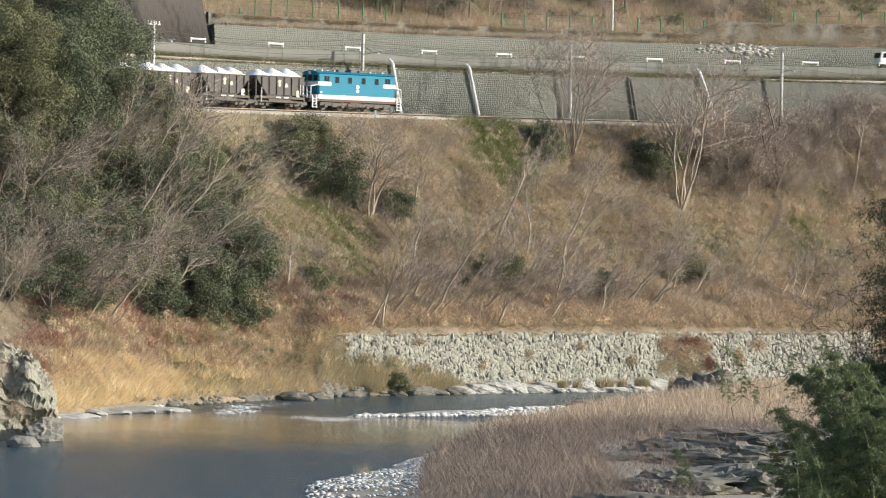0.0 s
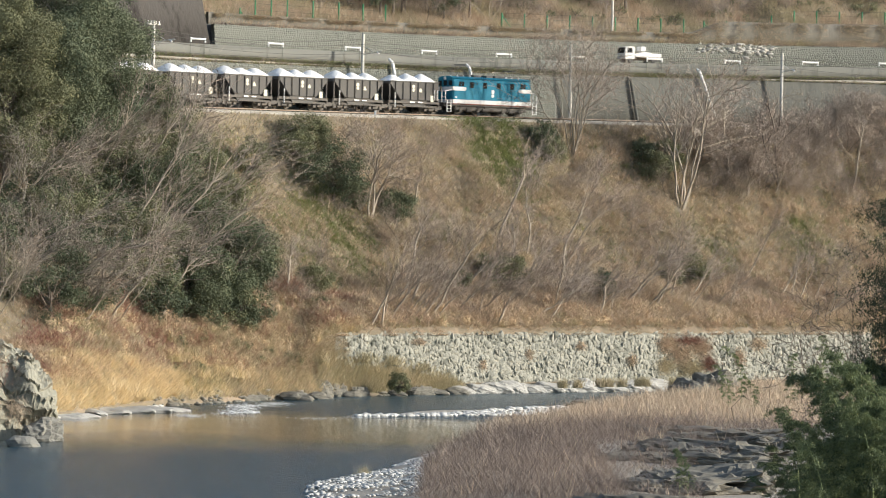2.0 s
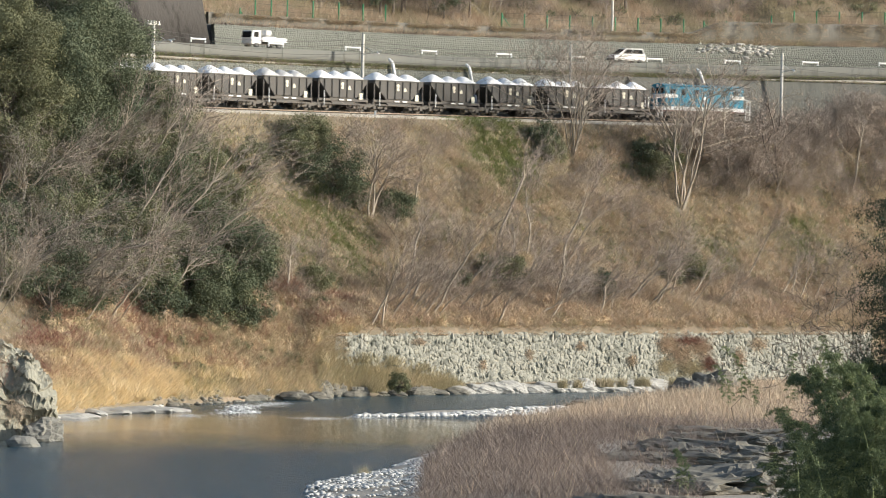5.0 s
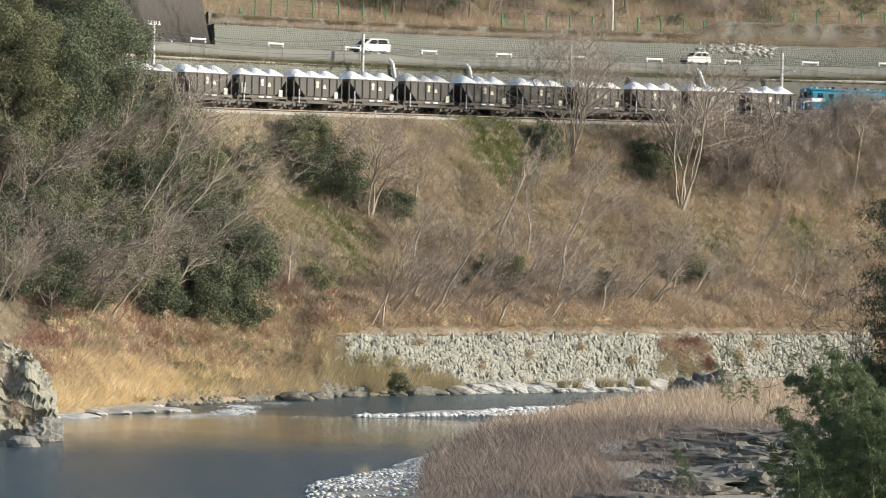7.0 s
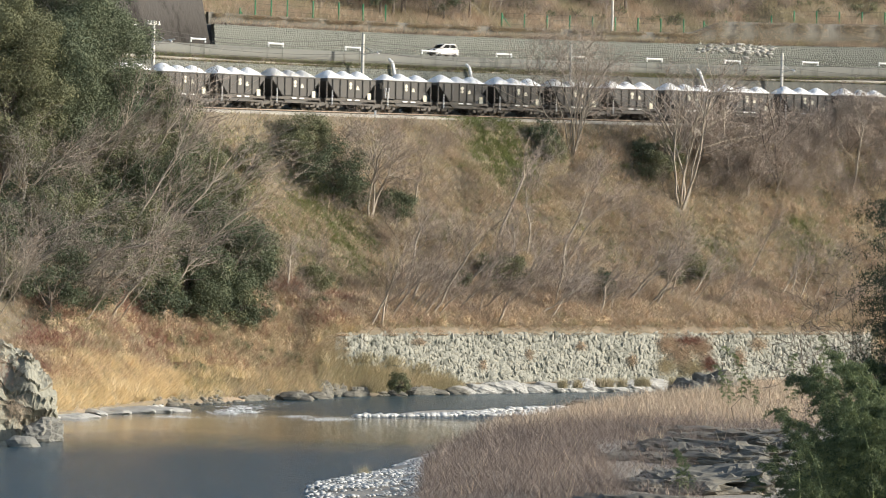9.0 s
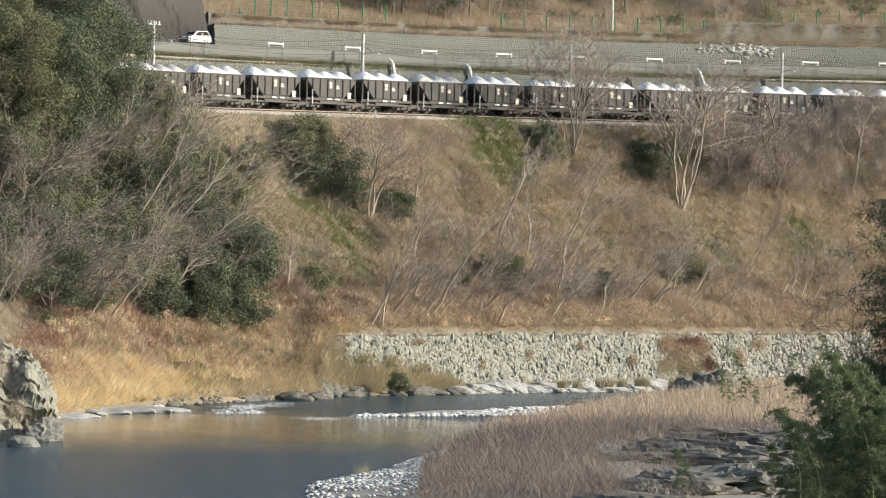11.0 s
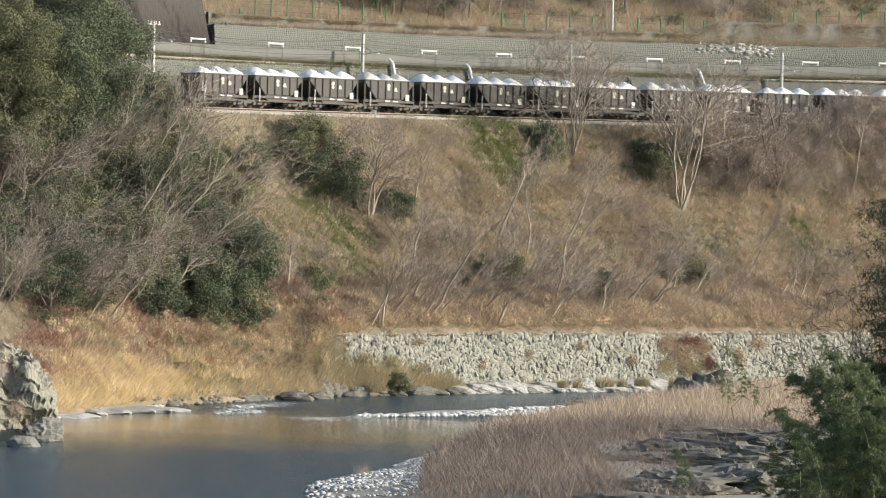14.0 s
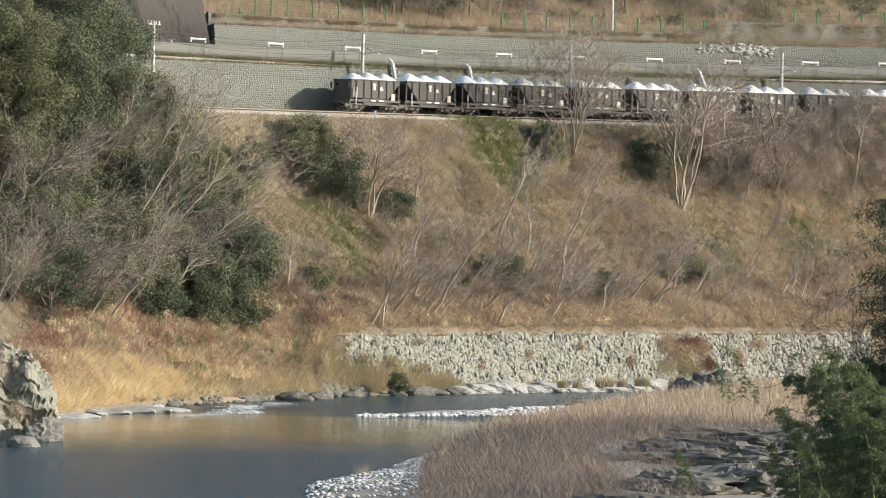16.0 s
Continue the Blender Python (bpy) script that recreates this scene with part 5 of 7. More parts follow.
    blades("golden_grass", q, rng.uniform(0.6, 1.6, len(q)), rng.uniform(0.03, 0.075, len(q)), 0.75, M["gold"], "tall golden grass leaning over the river bank", "grass", rng, side=0.55)
    n = 50000
    x = -23.0 + 15.0 * rng.uniform(0, 1, n)
    b = bank_y(x)
    y = b + 0.3 + rng.uniform(0, 1, n) * 9.5
    q = np.column_stack([x, y, ground(x, y) - 0.05])
    f1 = field(q, 0.7, 23) + rng.uniform(-0.35, 0.35, n)
    for sel, mat, words in ((f1 > 0.0, "gold", "golden dry grass on the river bank"), (f1 < -0.1, "straw", "rust-brown brush on the river bank")):
        k = q[sel]
        blades("bank_grass", k, rng.uniform(0.5, 1.3, len(k)), rng.uniform(0.03, 0.06, len(k)), 0.9, M[mat], words, "grass", rng)
    # dark red scrub above the golden grass
    n = 45000
    k = 150
    cx = np.repeat(rng.uniform(-34, -8, n // k), k) + rng.normal(0, 0.6, n)
    b = bank_y(cx)
    e = np.interp(cx, _LX, _LY) - 2.4
    y = b + (e - b) * np.repeat(rng.uniform(0.05, 0.42, n // k), k) + rng.normal(0, 0.6, n)
    q = np.column_stack([cx, y, ground(cx, y) + rng.uniform(0, 1, n) ** 1.4 * 0.9])
    q = q[(y > b + 0.8) & (field(q, 0.5, 31) > -0.15)]
    blades("red_scrub", q, rng.uniform(0.3, 0.9, len(q)), rng.uniform(0.03, 0.07, len(q)), 1.3, M["wine"], "dark red leafless scrub on the river bank", "brush", rng)
    # grass on the shoulder where the stone wall begins
    n = 52000
    x = rng.uniform(-18, -7.5, n)
    b = bank_y(x)
    y = b + 0.2 + rng.uniform(0, 1, n) * 12
    q = np.column_stack([x, y, ground(x, y) - 0.05])
    for sel, mat in ((rng.uniform(0, 1, n) < 0.55, "straw"), (rng.uniform(0, 1, n) < 0.4, "rust")):
        k = q[sel]
        blades("shoulder_grass", k, rng.uniform(0.4, 1.1, len(k)), rng.uniform(0.03, 0.08, len(k)), 1.0, M[mat], "dry grass on the shoulder beside the stone wall", "grass", rng)
    # rust-coloured heaps along the top of the stone wall
    n, k = 90000, 90
    cx = np.repeat(rng.uniform(-9, 46, n // k), k) + rng.normal(0, 0.5, n)
    b = bank_y(cx)
    e = np.interp(cx, _LX, _LY) - 2.4
    y = b + (e - b) * np.repeat(rng.uniform(0.10, 0.42, n // k), k) + rng.normal(0, 0.5, n)
    q = np.column_stack([cx, y, ground(cx, y) + rng.uniform(0, 1, n) ** 1.4 * 0.8])
    q = q[(y > b + 0.09 * (e - b)) & (field(q, 0.5, 35) > -0.25)]
    blades("low_brush", q, rng.uniform(0.3, 0.8, len(q)), rng.uniform(0.03, 0.085, len(q)), 1.3, M["rust"], "rust-brown leafless brush above the stone wall", "brush", rng)
    # rusty shrubs: round heaps of short crossing stems
    for count, per, clump, mat, lift, ln, wd, seed, words in ((240000, 70, 0.4, "rust", 0.7, (0.3, 0.9), (0.03, 0.08), 9, "rust-brown leafless brush on the hillside"), (46000, 70, 0.6, "twig", 1.2, (0.6, 1.7), (0.02, 0.045), 12, "grey-brown leafless twigs over the hillside")):
        p, u = clumped(rng, count, -20 if mat == "twig" else -46, 52, 0.05, 0.985, clump, per)
        keep = field(p, 0.4, seed) + 0.5 * field(p, 1.1, seed + 2) + rng.uniform(-0.25, 0.5, len(p)) > -0.1
        open_spots = 1.2 * patch(p, *(5.82, 425.85, 24.24)[:2], 4.4) + 0.8 * patch(p, *(-9.93, 401.20, 14.88)[:2], 4.0) + 1.2 * patch(p, *(-19.60, 402.40, 24.65)[:2], 3.4) + patch(p, *(-16.90, 398.55, 19.02)[:2], 2.6)
        keep &= open_spots + rng.uniform(-0.3, 0.3, len(p)) < 0.55
        q = p[keep]
        n = len(q)
        q[:, 2] += rng.uniform(0, 1, n) ** 1.5 * lift
        blades("low_brush" if mat == "rust" else "twig_brush", q, rng.uniform(*ln, n), rng.uniform(*wd, n), 1.3, M[mat], words, "brush", rng)


def upper_plants():
    rng = np.random.default_rng(37)
    # ledge between the railway wall and the parapet
    n = 60000
    s, k = rng.uniform(-50, 75, n), rng.uniform(5.2, 6.3, n)
    keep = wob(s, k, 0.6, 2) + rng.uniform(-0.5, 0.7, n) > -0.35
    x, y, _ = line_at(s, k)
    p = np.column_stack([x, y, road_z(s) - 1.2])[keep]
    p[:, 2] -= 0.25
    half = len(p) // 2
    for q, mat in ((p[:half], "bank"), (p[half:], "moss")):
        blades("ledge_grass", q, rng.uniform(0.2, 0.7, len(q)), rng.uniform(0.03, 0.07, len(q)), 1.1, M[mat], "dry grass on the ledge over the railway wall", "grass", rng)
    # growth along the top of the railway wall
    n = 36000
    s = rng.uniform(-48, 75, n)
    keep = wob(s, s * 0.3, 0.7, 3) + rng.uniform(-0.8, 0.6, n) > -0.5
    x, y, _ = line_at(s, rng.uniform(5.1, 5.9, n))
    p = np.column_stack([x, y, rail_z(s) + np.where(s > 19, 4.72, 4.52)])[keep]
    for i, (mat, words) in enumerate((("bank", "brown weeds along the railway wall's top"), ("moss", "green weeds along the railway wall's top"), ("straw", "dry grass along the railway wall's top"))):
        q = p[i::3]
        blades("wall_weeds", q, rng.uniform(0.15, 0.5, len(q)), rng.uniform(0.04, 0.09, len(q)), 1.0, M[mat], words, "grass", rng)
    # growth hanging over the upper wall
    n = 44000
    s = rng.uniform(-17.5, 75, n)
    keep = wob(s, s * 0.3, 0.9, 7) + rng.uniform(-0.6, 0.6, n) > 0.0
    x, y, _ = line_at(s, rng.uniform(15.08, 15.35, n))
    p = np.column_stack([x, y, road_z(s) + 2.45 + upper_rise(s) - np.where(s > 40, 0.85, 0.3) * rng.uniform(0, 1, n) ** 1.6 * upper_rise(s)])[keep]
    for q, mat in ((p[::2], "rust"), (p[1::2], "straw")):
        blades("hanging_grass", q, rng.uniform(0.25, 0.8, len(q)), rng.uniform(0.03, 0.07, len(q)), 0.8, M[mat], "dry growth hanging over the upper wall", "grass", rng, up=-0.2)
    n = 9000
    s = rng.uniform(-17.5, 75, n)
    keep = wob(s, s * 0.3, 0.8, 9) + rng.uniform(-0.6, 0.6, n) > 0.1
    x, y, _ = line_at(s, rng.uniform(14.3, 15.2, n))
    p = np.column_stack([x, y, road_z(s) + 2.44])[keep]
    blades("wall_weeds", p, rng.uniform(0.2, 0.6, len(p)), rng.uniform(0.03, 0.07, len(p)), 0.8, M["bank"], "brown weeds on top of the roadside wall", "grass", rng)
    # slope over the road
    n = 230000
    s, k = rng.uniform(-30, 75, n), 14.7 + 22 * rng.uniform(0, 1, n) ** 1.4
    x, y, _ = line_at(s, k)
    keep = (wob(x, y * 1.4, 0.5, 6) + rng.uniform(-0.5, 1.0, n) > 0.0) & (s > -17.8)
    p = np.column_stack([x, y, ground(x, y) - 0.05])[keep]
    rust = wob(p[:, 0], p[:, 1], 0.35, 8) + rng.uniform(-0.4, 0.4, len(p)) > -0.15
    for sel, mat, words in ((~rust, "straw", "dry hanging grass above the roadside wall"), (rust, "rust", "rust-brown brush above the roadside wall")):
        q = p[sel]
        blades("slope_grass", q, rng.uniform(0.5, 1.5, len(q)), rng.uniform(0.03, 0.06, len(q)), 0.8, M[mat], words, "grass", rng)
    # weeds at the foot of the railway wall and at the bench's edge
    n = 16000
    s, k = rng.uniform(-40, 60, n), rng.uniform(-2.5, -1.1, n)
    keep = wob(s, k, 0.8, 4) + rng.uniform(-0.5, 0.7, n) > 0.25
    x, y, _ = line_at(s, k)
    p = np.column_stack([x, y, rail_z(s) - 0.66])[keep]
    blades("trackside_grass", p, rng.uniform(0.2, 0.55, len(p)), rng.uniform(0.03, 0.06, len(p)), 0.8, M["straw"], "dry grass along the edge of the ballast", "grass", rng)


def near_bank_plants():
    rng = np.random.default_rng(41)
    n = 210000
    y = 226 + 176 * rng.uniform(0, 1, n)
    x = near_shore(y) + 0.3 + rng.uniform(0, 1, n) * np.where(y < 300, 22, 26)
    edge = (x - near_shore(y))
    keep = (wob(x, y * 0.5, 0.9, 2) + 0.9 * wob(x, y * 0.35, 3.1, 3) + rng.uniform(-0.3, 0.5, n) > 0.0) & (edge > 0.8 + 0.8 * wob(x, y, 0.6, 9)) & (x > -1.0 + 0.9 * wob(x, y, 0.5, 9))
    keep &= ~((x > 10.2 + 0.8 * wob(x, y, 0.5, 1)) & (y < 288) & (rng.uniform(0, 1, n) < 0.6 + 0.5 * wob(x, y, 0.9, 4)))
    p = np.column_stack([x, y, ground(x, y) - 0.05])[keep]
    gold = np.where(p[:, 1] > 318, 0.75, 0.12) + 0.3 * wob(p[:, 0], p[:, 1], 0.5, 3) + rng.uniform(-0.3, 0.3, len(p)) > 0.5
    q = p[gold]
    tall = 0.45 + 0.55 * (0.5 + wob(q[:, 0], q[:, 1] * 0.5, 1.6, 5))
    q[:, 2] += rng.uniform(0, 1, len(q)) ** 1.6 * 0.7 * tall
    blades("reeds", q, rng.uniform(0.5, 1.3, len(q)) * tall, rng.uniform(0.02, 0.06, len(q)), 0.5, M["rust"], "straw-coloured dry reeds on the near bank", "reeds", rng)
    q = p[~gold]
    tall = 0.45 + 0.55 * (0.5 + wob(q[:, 0], q[:, 1] * 0.5, 1.9, 6))
    q[:, 2] += rng.uniform(0, 1, len(q)) ** 1.3 * 0.9 * tall
    blades("bank_brush", q, rng.uniform(0.35, 1.0, len(q)) * (0.4 + tall), rng.uniform(0.012, 0.036, len(q)), 0.95, M["bank"], "brown leafless brush on the near bank", "brush", rng)
    n = 50000
    y = rng.uniform(228, 335, n)
    x = np.maximum(near_shore(y) + 1.0, -1.0) + rng.uniform(0, 1, n) * 16
    keep = (x < 10.5 + np.maximum(y - 288, 0) * 0.5) & (wob(x, y * 0.6, 1.1, 7) + rng.uniform(-0.5, 0.7, n) > 0.1)
    p = np.column_stack([x, y, ground(x, y)])[keep]
    blades("bank_twigs", p, rng.uniform(0.5, 1.4, len(p)), rng.uniform(0.012, 0.025, len(p)), 0.6, M["bank"], "grey-brown leafless twigs on the near bank", "brush", rng)


def tuft(at, count, r, lo, hi, mat, label, seed, lean=0.7, width=0.05):
    rng = np.random.default_rng(seed)
    o = rng.normal(0, r, (count, 3)) * np.array([1, 1, 0.0])
    ob = blades("grass_tuft", o, rng.uniform(lo, hi, count), rng.uniform(width * 0.5, width, count), lean, M[mat], label, "grass", rng, tag=False)
    ob.location = at
    return tagged(ob, label, "grass", "grass tufts")


def tufts():
    for i, p in enumerate([(11.39, 392.97, 0.60), (12.84, 393.70, 0.60), (15.09, 397.39, 0.60), (15.96, 397.84, 0.60), (18.97, 400.67, 0.60), (19.52, 400.95, 0.60), (22.30, 402.55, 0.70), (17.16, 398.44, 0.60)]):
        tuft((p[0], p[1], 0.75), 420, 0.2, 0.5, 1.25, "straw", "tuft of golden dry grass at the wall's foot", 200 + i, 0.5)
    for i, p in enumerate([(-4.84, 266.21, 0.10), (-4.68, 267.42, 0.10), (3.57, 313.32, 0.30), (5.44, 317.31, 0.30), (20.50, 341.71, 0.40), (20.19, 344.42, 0.40)]):
        tuft((p[0], p[1], p[2]), 90, 0.2, 0.3, 0.9, "straw", "tuft of straw-coloured grass on the cobbles", 220 + i, 0.35, 0.03)
    for i, p in enumerate([(-25.38, 350.25, 1.04), (-26.02, 348.55, 1.48), (-26.64, 346.85, 1.72), (-27.28, 345.45, 2.04), (-27.76, 342.95, 1.86), (-24.92, 351.65, 0.80), (-19.66, 367.15, 2.50), (-18.24, 368.50, 2.08), (-20.96, 364.25, 2.19), (-23.31, 362.40, 3.57), (-22.12, 366.65, 3.94), (-16.54, 373.95, 3.31), (-13.31, 381.25, 4.66), (-11.22, 380.85, 3.18), (-7.24, 386.30, 3.08), (-4.68, 388.80, 2.78), (-2.07, 391.30, 2.22)]):
        tuft(p, 420, 0.55, 0.6, 1.5, "gold" if i < 10 else "straw", "tuft of pale golden grass on the river bank", 240 + i, 0.8, 0.07)
    # brown creeper hanging over the riverside wall
    rng = np.random.default_rng(77)
    n = 16000
    x = rng.uniform(-14.8, -8.6, n)
    e = np.interp(x, _LX, _LY) - 2.4 / np.cos(np.interp(x, _LX, _LH))
    y = bank_y(x) + 0.062 * (e - bank_y(x)) - rng.uniform(0.0, 0.5, n)
    z = 0.4 + rng.uniform(0, 1, n) * (np.interp(x, [-14.8, -9.6, -8.6], [2.0, 5.4, 4.6]))
    p = np.column_stack([x, y, z])
    blades("bank_creeper", p[: n // 2], rng.uniform(0.3, 0.9, n // 2), rng.uniform(0.03, 0.08, n // 2), 1.2, M["straw"], "dry grass hanging on the shoulder of the bank", "grass", rng, up=0.4)
    blades("bank_creeper", p[n // 2 :], rng.uniform(0.3, 0.9, n - n // 2), rng.uniform(0.03, 0.08, n - n // 2), 1.2, M["rust"], "brown creeper hanging on the shoulder of the bank", "creeper", rng, up=0.4)
    for x0, z0, rx, rz, n, mt in ((22.2, 4.6, 0.9, 0.8, 2600, "rust"), (23.6, 3.6, 1.1, 1.1, 3200, "rust"), (24.6, 2.2, 1.2, 0.8, 2600, "straw"), (22.0, 2.4, 0.8, 0.7, 1600, "straw"), (25.6, 4.2, 1.0, 0.9, 2600, "rust"), (26.4, 2.6, 0.7, 0.7, 1400, "wine"), (24.4, 4.9, 1.4, 0.4, 1600, "wine"), (29.6, 3.2, 0.5, 0.9, 900, "rust"), (31.5, 4.6, 0.9, 0.6, 1000, "rust"), (18.6, 3.0, 0.4, 0.6, 500, "rust"), (8.5, 3.6, 0.35, 0.5, 350, "rust"), (13.5, 4.4, 0.5, 0.4, 400, "rust"), (-2.0, 4.9, 0.7, 0.3, 500, "rust"), (4.0, 2.6, 0.3, 0.5, 300, "rust")):
        a = rng.normal(0, 1, (n, 2))
        x = x0 + a[:, 0] * rx * 0.55
        e = np.interp(x, _LX, _LY) - 2.4 / np.cos(np.interp(x, _LX, _LH))
        z = z0 + a[:, 1] * rz * 0.55
        y = bank_y(x) + 0.0618 * (e - bank_y(x)) - 0.5 + 0.45 * (z - 0.3) / 5.2 - rng.uniform(0.05, 0.45, n)
        p = np.column_stack([x, y, z])[(z > 0.7) & (z < 6.0)]
        blades("creeper", p, rng.uniform(0.2, 0.6, len(p)), rng.uniform(0.03, 0.08, len(p)), 0.9, M[mt], "brown dead creeper hanging on the stone wall", "creeper", rng, up=-0.3)
    n = 60000
    x = rng.uniform(-10.5, 43, n)
    y = bank_y(x) + 2.15 + rng.uniform(-0.2, 1.0, n) * 4.0
    keep = wob(x, y, 0.7, 5) + rng.uniform(-0.4, 0.6, n) > 0.1
    p = np.column_stack([x, y, np.maximum(ground(x, y), 5.45)])[keep]
    blades("wall_top_brush", p, rng.uniform(0.3, 0.9, len(p)), rng.uniform(0.03, 0.08, len(p)), 1.2, M["rust"], "brown brush hanging over the stone wall's top", "brush", rng, up=0.5)
    # bank grass and bushes before the wall's end
    n = 22000
    x = rng.uniform(-11, 2.0, n)
    top = np.interp(x, [-11, -8, -4, 0.5, 2], [5.4, 4.2, 3.4, 2.0, 0.6])
    k = rng.uniform(0, 1, n)
    y = bank_y(x) + 0.15 + k * 1.9
    p = np.column_stack([x, y, 0.2 + k * top * 0.8])
    blades("bank_grass", p, rng.uniform(0.4, 1.0, n), rng.uniform(0.03, 0.06, n), 0.8, M["straw"], "dry grass on the bank before the stone wall", "grass", rng)
    for mt, n, x0, z0, sx, sz in (("rust", 1500, -32.3, 5.6, 0.9, 0.8), ("wine", 700, -32.0, 4.9, 0.7, 0.5), ("straw", 900, -33.0, 7.0, 0.9, 0.5), ("rust", 600, -34.0, 6.2, 1.2, 0.5), ("rust", 500, -30.0, 2.0, 0.5, 0.5)):
        p = np.column_stack([x0 + rng.normal(0, sx, n), 298.6 + rng.normal(0, 0.6, n), z0 + rng.normal(0, sz, n)])
        blades("cliff_grass", p, rng.uniform(0.2, 0.6, n), rng.uniform(0.02, 0.045, n), 0.9, M[mt], "dry brown tufts on the cliff", "grass", rng)


def branch_mesh(name, segs, mat, thick):
    """Limbs as tapered tubes, twigs as narrow blades."""
    v, f = [], []
    for a, b, r0, r1 in segs:
        d = b - a
        if d.length < 1e-4:
            continue
        d.normalize()
        s = d.cross(Vector((0.31, 0.86, 0.41))).normalized()
        t = d.cross(s)
        o = len(v)
        if not thick:
            # fine twigs: one narrow blade each, turned at random
            w = (s * math.cos(o) + t * math.sin(o)) * 1.3
            v += [tuple(a - w * r0), tuple(a + w * r0), tuple(b + w * r1), tuple(b - w * r1)]
            f.append((o, o + 1, o + 2, o + 3))
            continue
        k = 5
        for c, r in ((a, r0), (b, r1)):
            for i in range(k):
                w = 2 * math.pi * i / k
                v.append(tuple(c + s * (math.cos(w) * r) + t * (math.sin(w) * r)))
        f += [(o + i, o + (i + 1) % k, o + k + (i + 1) % k, o + k + i) for i in range(k)]
    return mesh_np(name, v, f, mat)


def grow(rng, p, d, length, r, level, deepest, wild, rise, thick, thin, kids):
    n = (6, 4, 3, 2, 2)[level]
    pts = [p]
    for i in range(n):
        d = (d + Vector(rng.normal(0, wild, 3)) + Vector((0, 0, rise))).normalized()
        q = p + d * (length / n)
        r1 = r * (1 - 0.75 / n) if level else r * (1 - 0.62 / n)
        (thick if level <= 1 else thin).append((p, q, r, r1))
        p, r = q, r1
        pts.append(q)
        if level < deepest and (i >= (2 if level == 0 else 0)):
            for _ in range(int(kids[level] + rng.uniform(0, 0.99))):
                side = Vector(rng.normal(0, 1, 3))
                side = (side - d * side.dot(d)).normalized()
                cd = (d * rng.uniform(0.55, 1.0) + side * rng.uniform(0.5, 0.95)).normalized()
                grow(rng, p, cd, length * rng.uniform(0.42, 0.68) * (1 - 0.35 * i / n), max(r * 0.6, 0.011), level + 1, deepest, wild * 1.15, rise * 0.7, thick, thin, kids)


def bare_tree_meshes(seed, height, stems=1, lean=(0, 0), spread=0.15, radius=0.16, deepest=3, wild=0.16, rise=0.05, kids=(2.0, 1.8, 1.9, 1.0), bark="bark", twig="twig"):
    rng = np.random.default_rng(seed)
    thick, thin = [], []
    for k in range(stems):
        a = rng.uniform(0, 2 * math.pi)
        d = Vector((lean[0] + math.cos(a) * spread, lean[1] + math.sin(a) * spread, 1)).normalized()
        grow(rng, Vector((math.cos(a) * 0.2 * (stems > 1), math.sin(a) * 0.2 * (stems > 1), -0.3)), d, height * rng.uniform(0.75, 1.0), radius * rng.uniform(0.7, 1), 0, deepest, wild, rise, thick, thin, kids)
    return branch_mesh("trunk", thick, M[bark], True), branch_mesh("crown", thin, M[twig], False)


def slender_meshes(seed, dx, dz, radius, bushy=1.0, bark="bark"):
    """A curved leaning stem, bare below, with long fine shoots that follow it above."""
    rng = np.random.default_rng(seed)
    thick, thin = [], []
    way = Vector((dx, rng.uniform(-0.5, 0.3), dz))
    span = way.length
    way.normalize()
    p, d, r = Vector((0, 0, -0.3)), (way + Vector((0, 0, 0.25))).normalized(), radius

    def shoot(p, d, length, r, level):
        n = 5 if level == 1 else 3
        for i in range(n):
            d = (d + Vector(rng.normal(0, 0.10, 3)) + Vector((0.03, 0, 0.015))).normalized()
            q = p + d * (length / n)
            (thick if level == 1 and i < 2 else thin).append((p, q, r, r * 0.72))
            p, r = q, r * 0.72
            if level < 3 and (level > 1 or i):
                for _ in range(2 if rng.uniform() < 0.6 * bushy else 1):
                    side = Vector(rng.normal(0, 1, 3))
                    shoot(p, (d + side * 0.34).normalized(), length * rng.uniform(0.35, 0.6), max(r * 0.7, 0.013), level + 1)

    n = 8
    for i in range(n):
        d = (d * 0.8 + way * 0.2 + Vector(rng.normal(0, 0.11, 3))).normalized()
        q = p + d * (span / n)
        thick.append((p, q, r, r * 0.93))
        p, r = q, r * 0.93
        if i >= 3:
            for _ in range(1 if i < 6 else 2):
                side = Vector(rng.normal(0, 1, 3))
                shoot(p, (d + side * 0.4).normalized(), span * rng.uniform(0.35, 0.6), r * 0.5, 1)
    for _ in range(3):
        shoot(p, (d + Vector(rng.normal(0, 0.22, 3))).normalized(), span * rng.uniform(0.5, 0.75), r * 0.7, 1)
    return branch_mesh("trunk", thick, M[bark], True), branch_mesh("crown", thin, M["twig"], False)


def bare_tree(at, meshes, label, turn=0.0, scale=1.0, name="bare_tree", category="tree"):
    t = thing(name, pose(*at, 0, 0, turn) @ Matrix.Diagonal((scale, scale, scale, 1)), label, category, "leafless trees on the hillside")
    mesh_part("trunk", meshes[0], t)
    mesh_part("crown", meshes[1], t)
    return t


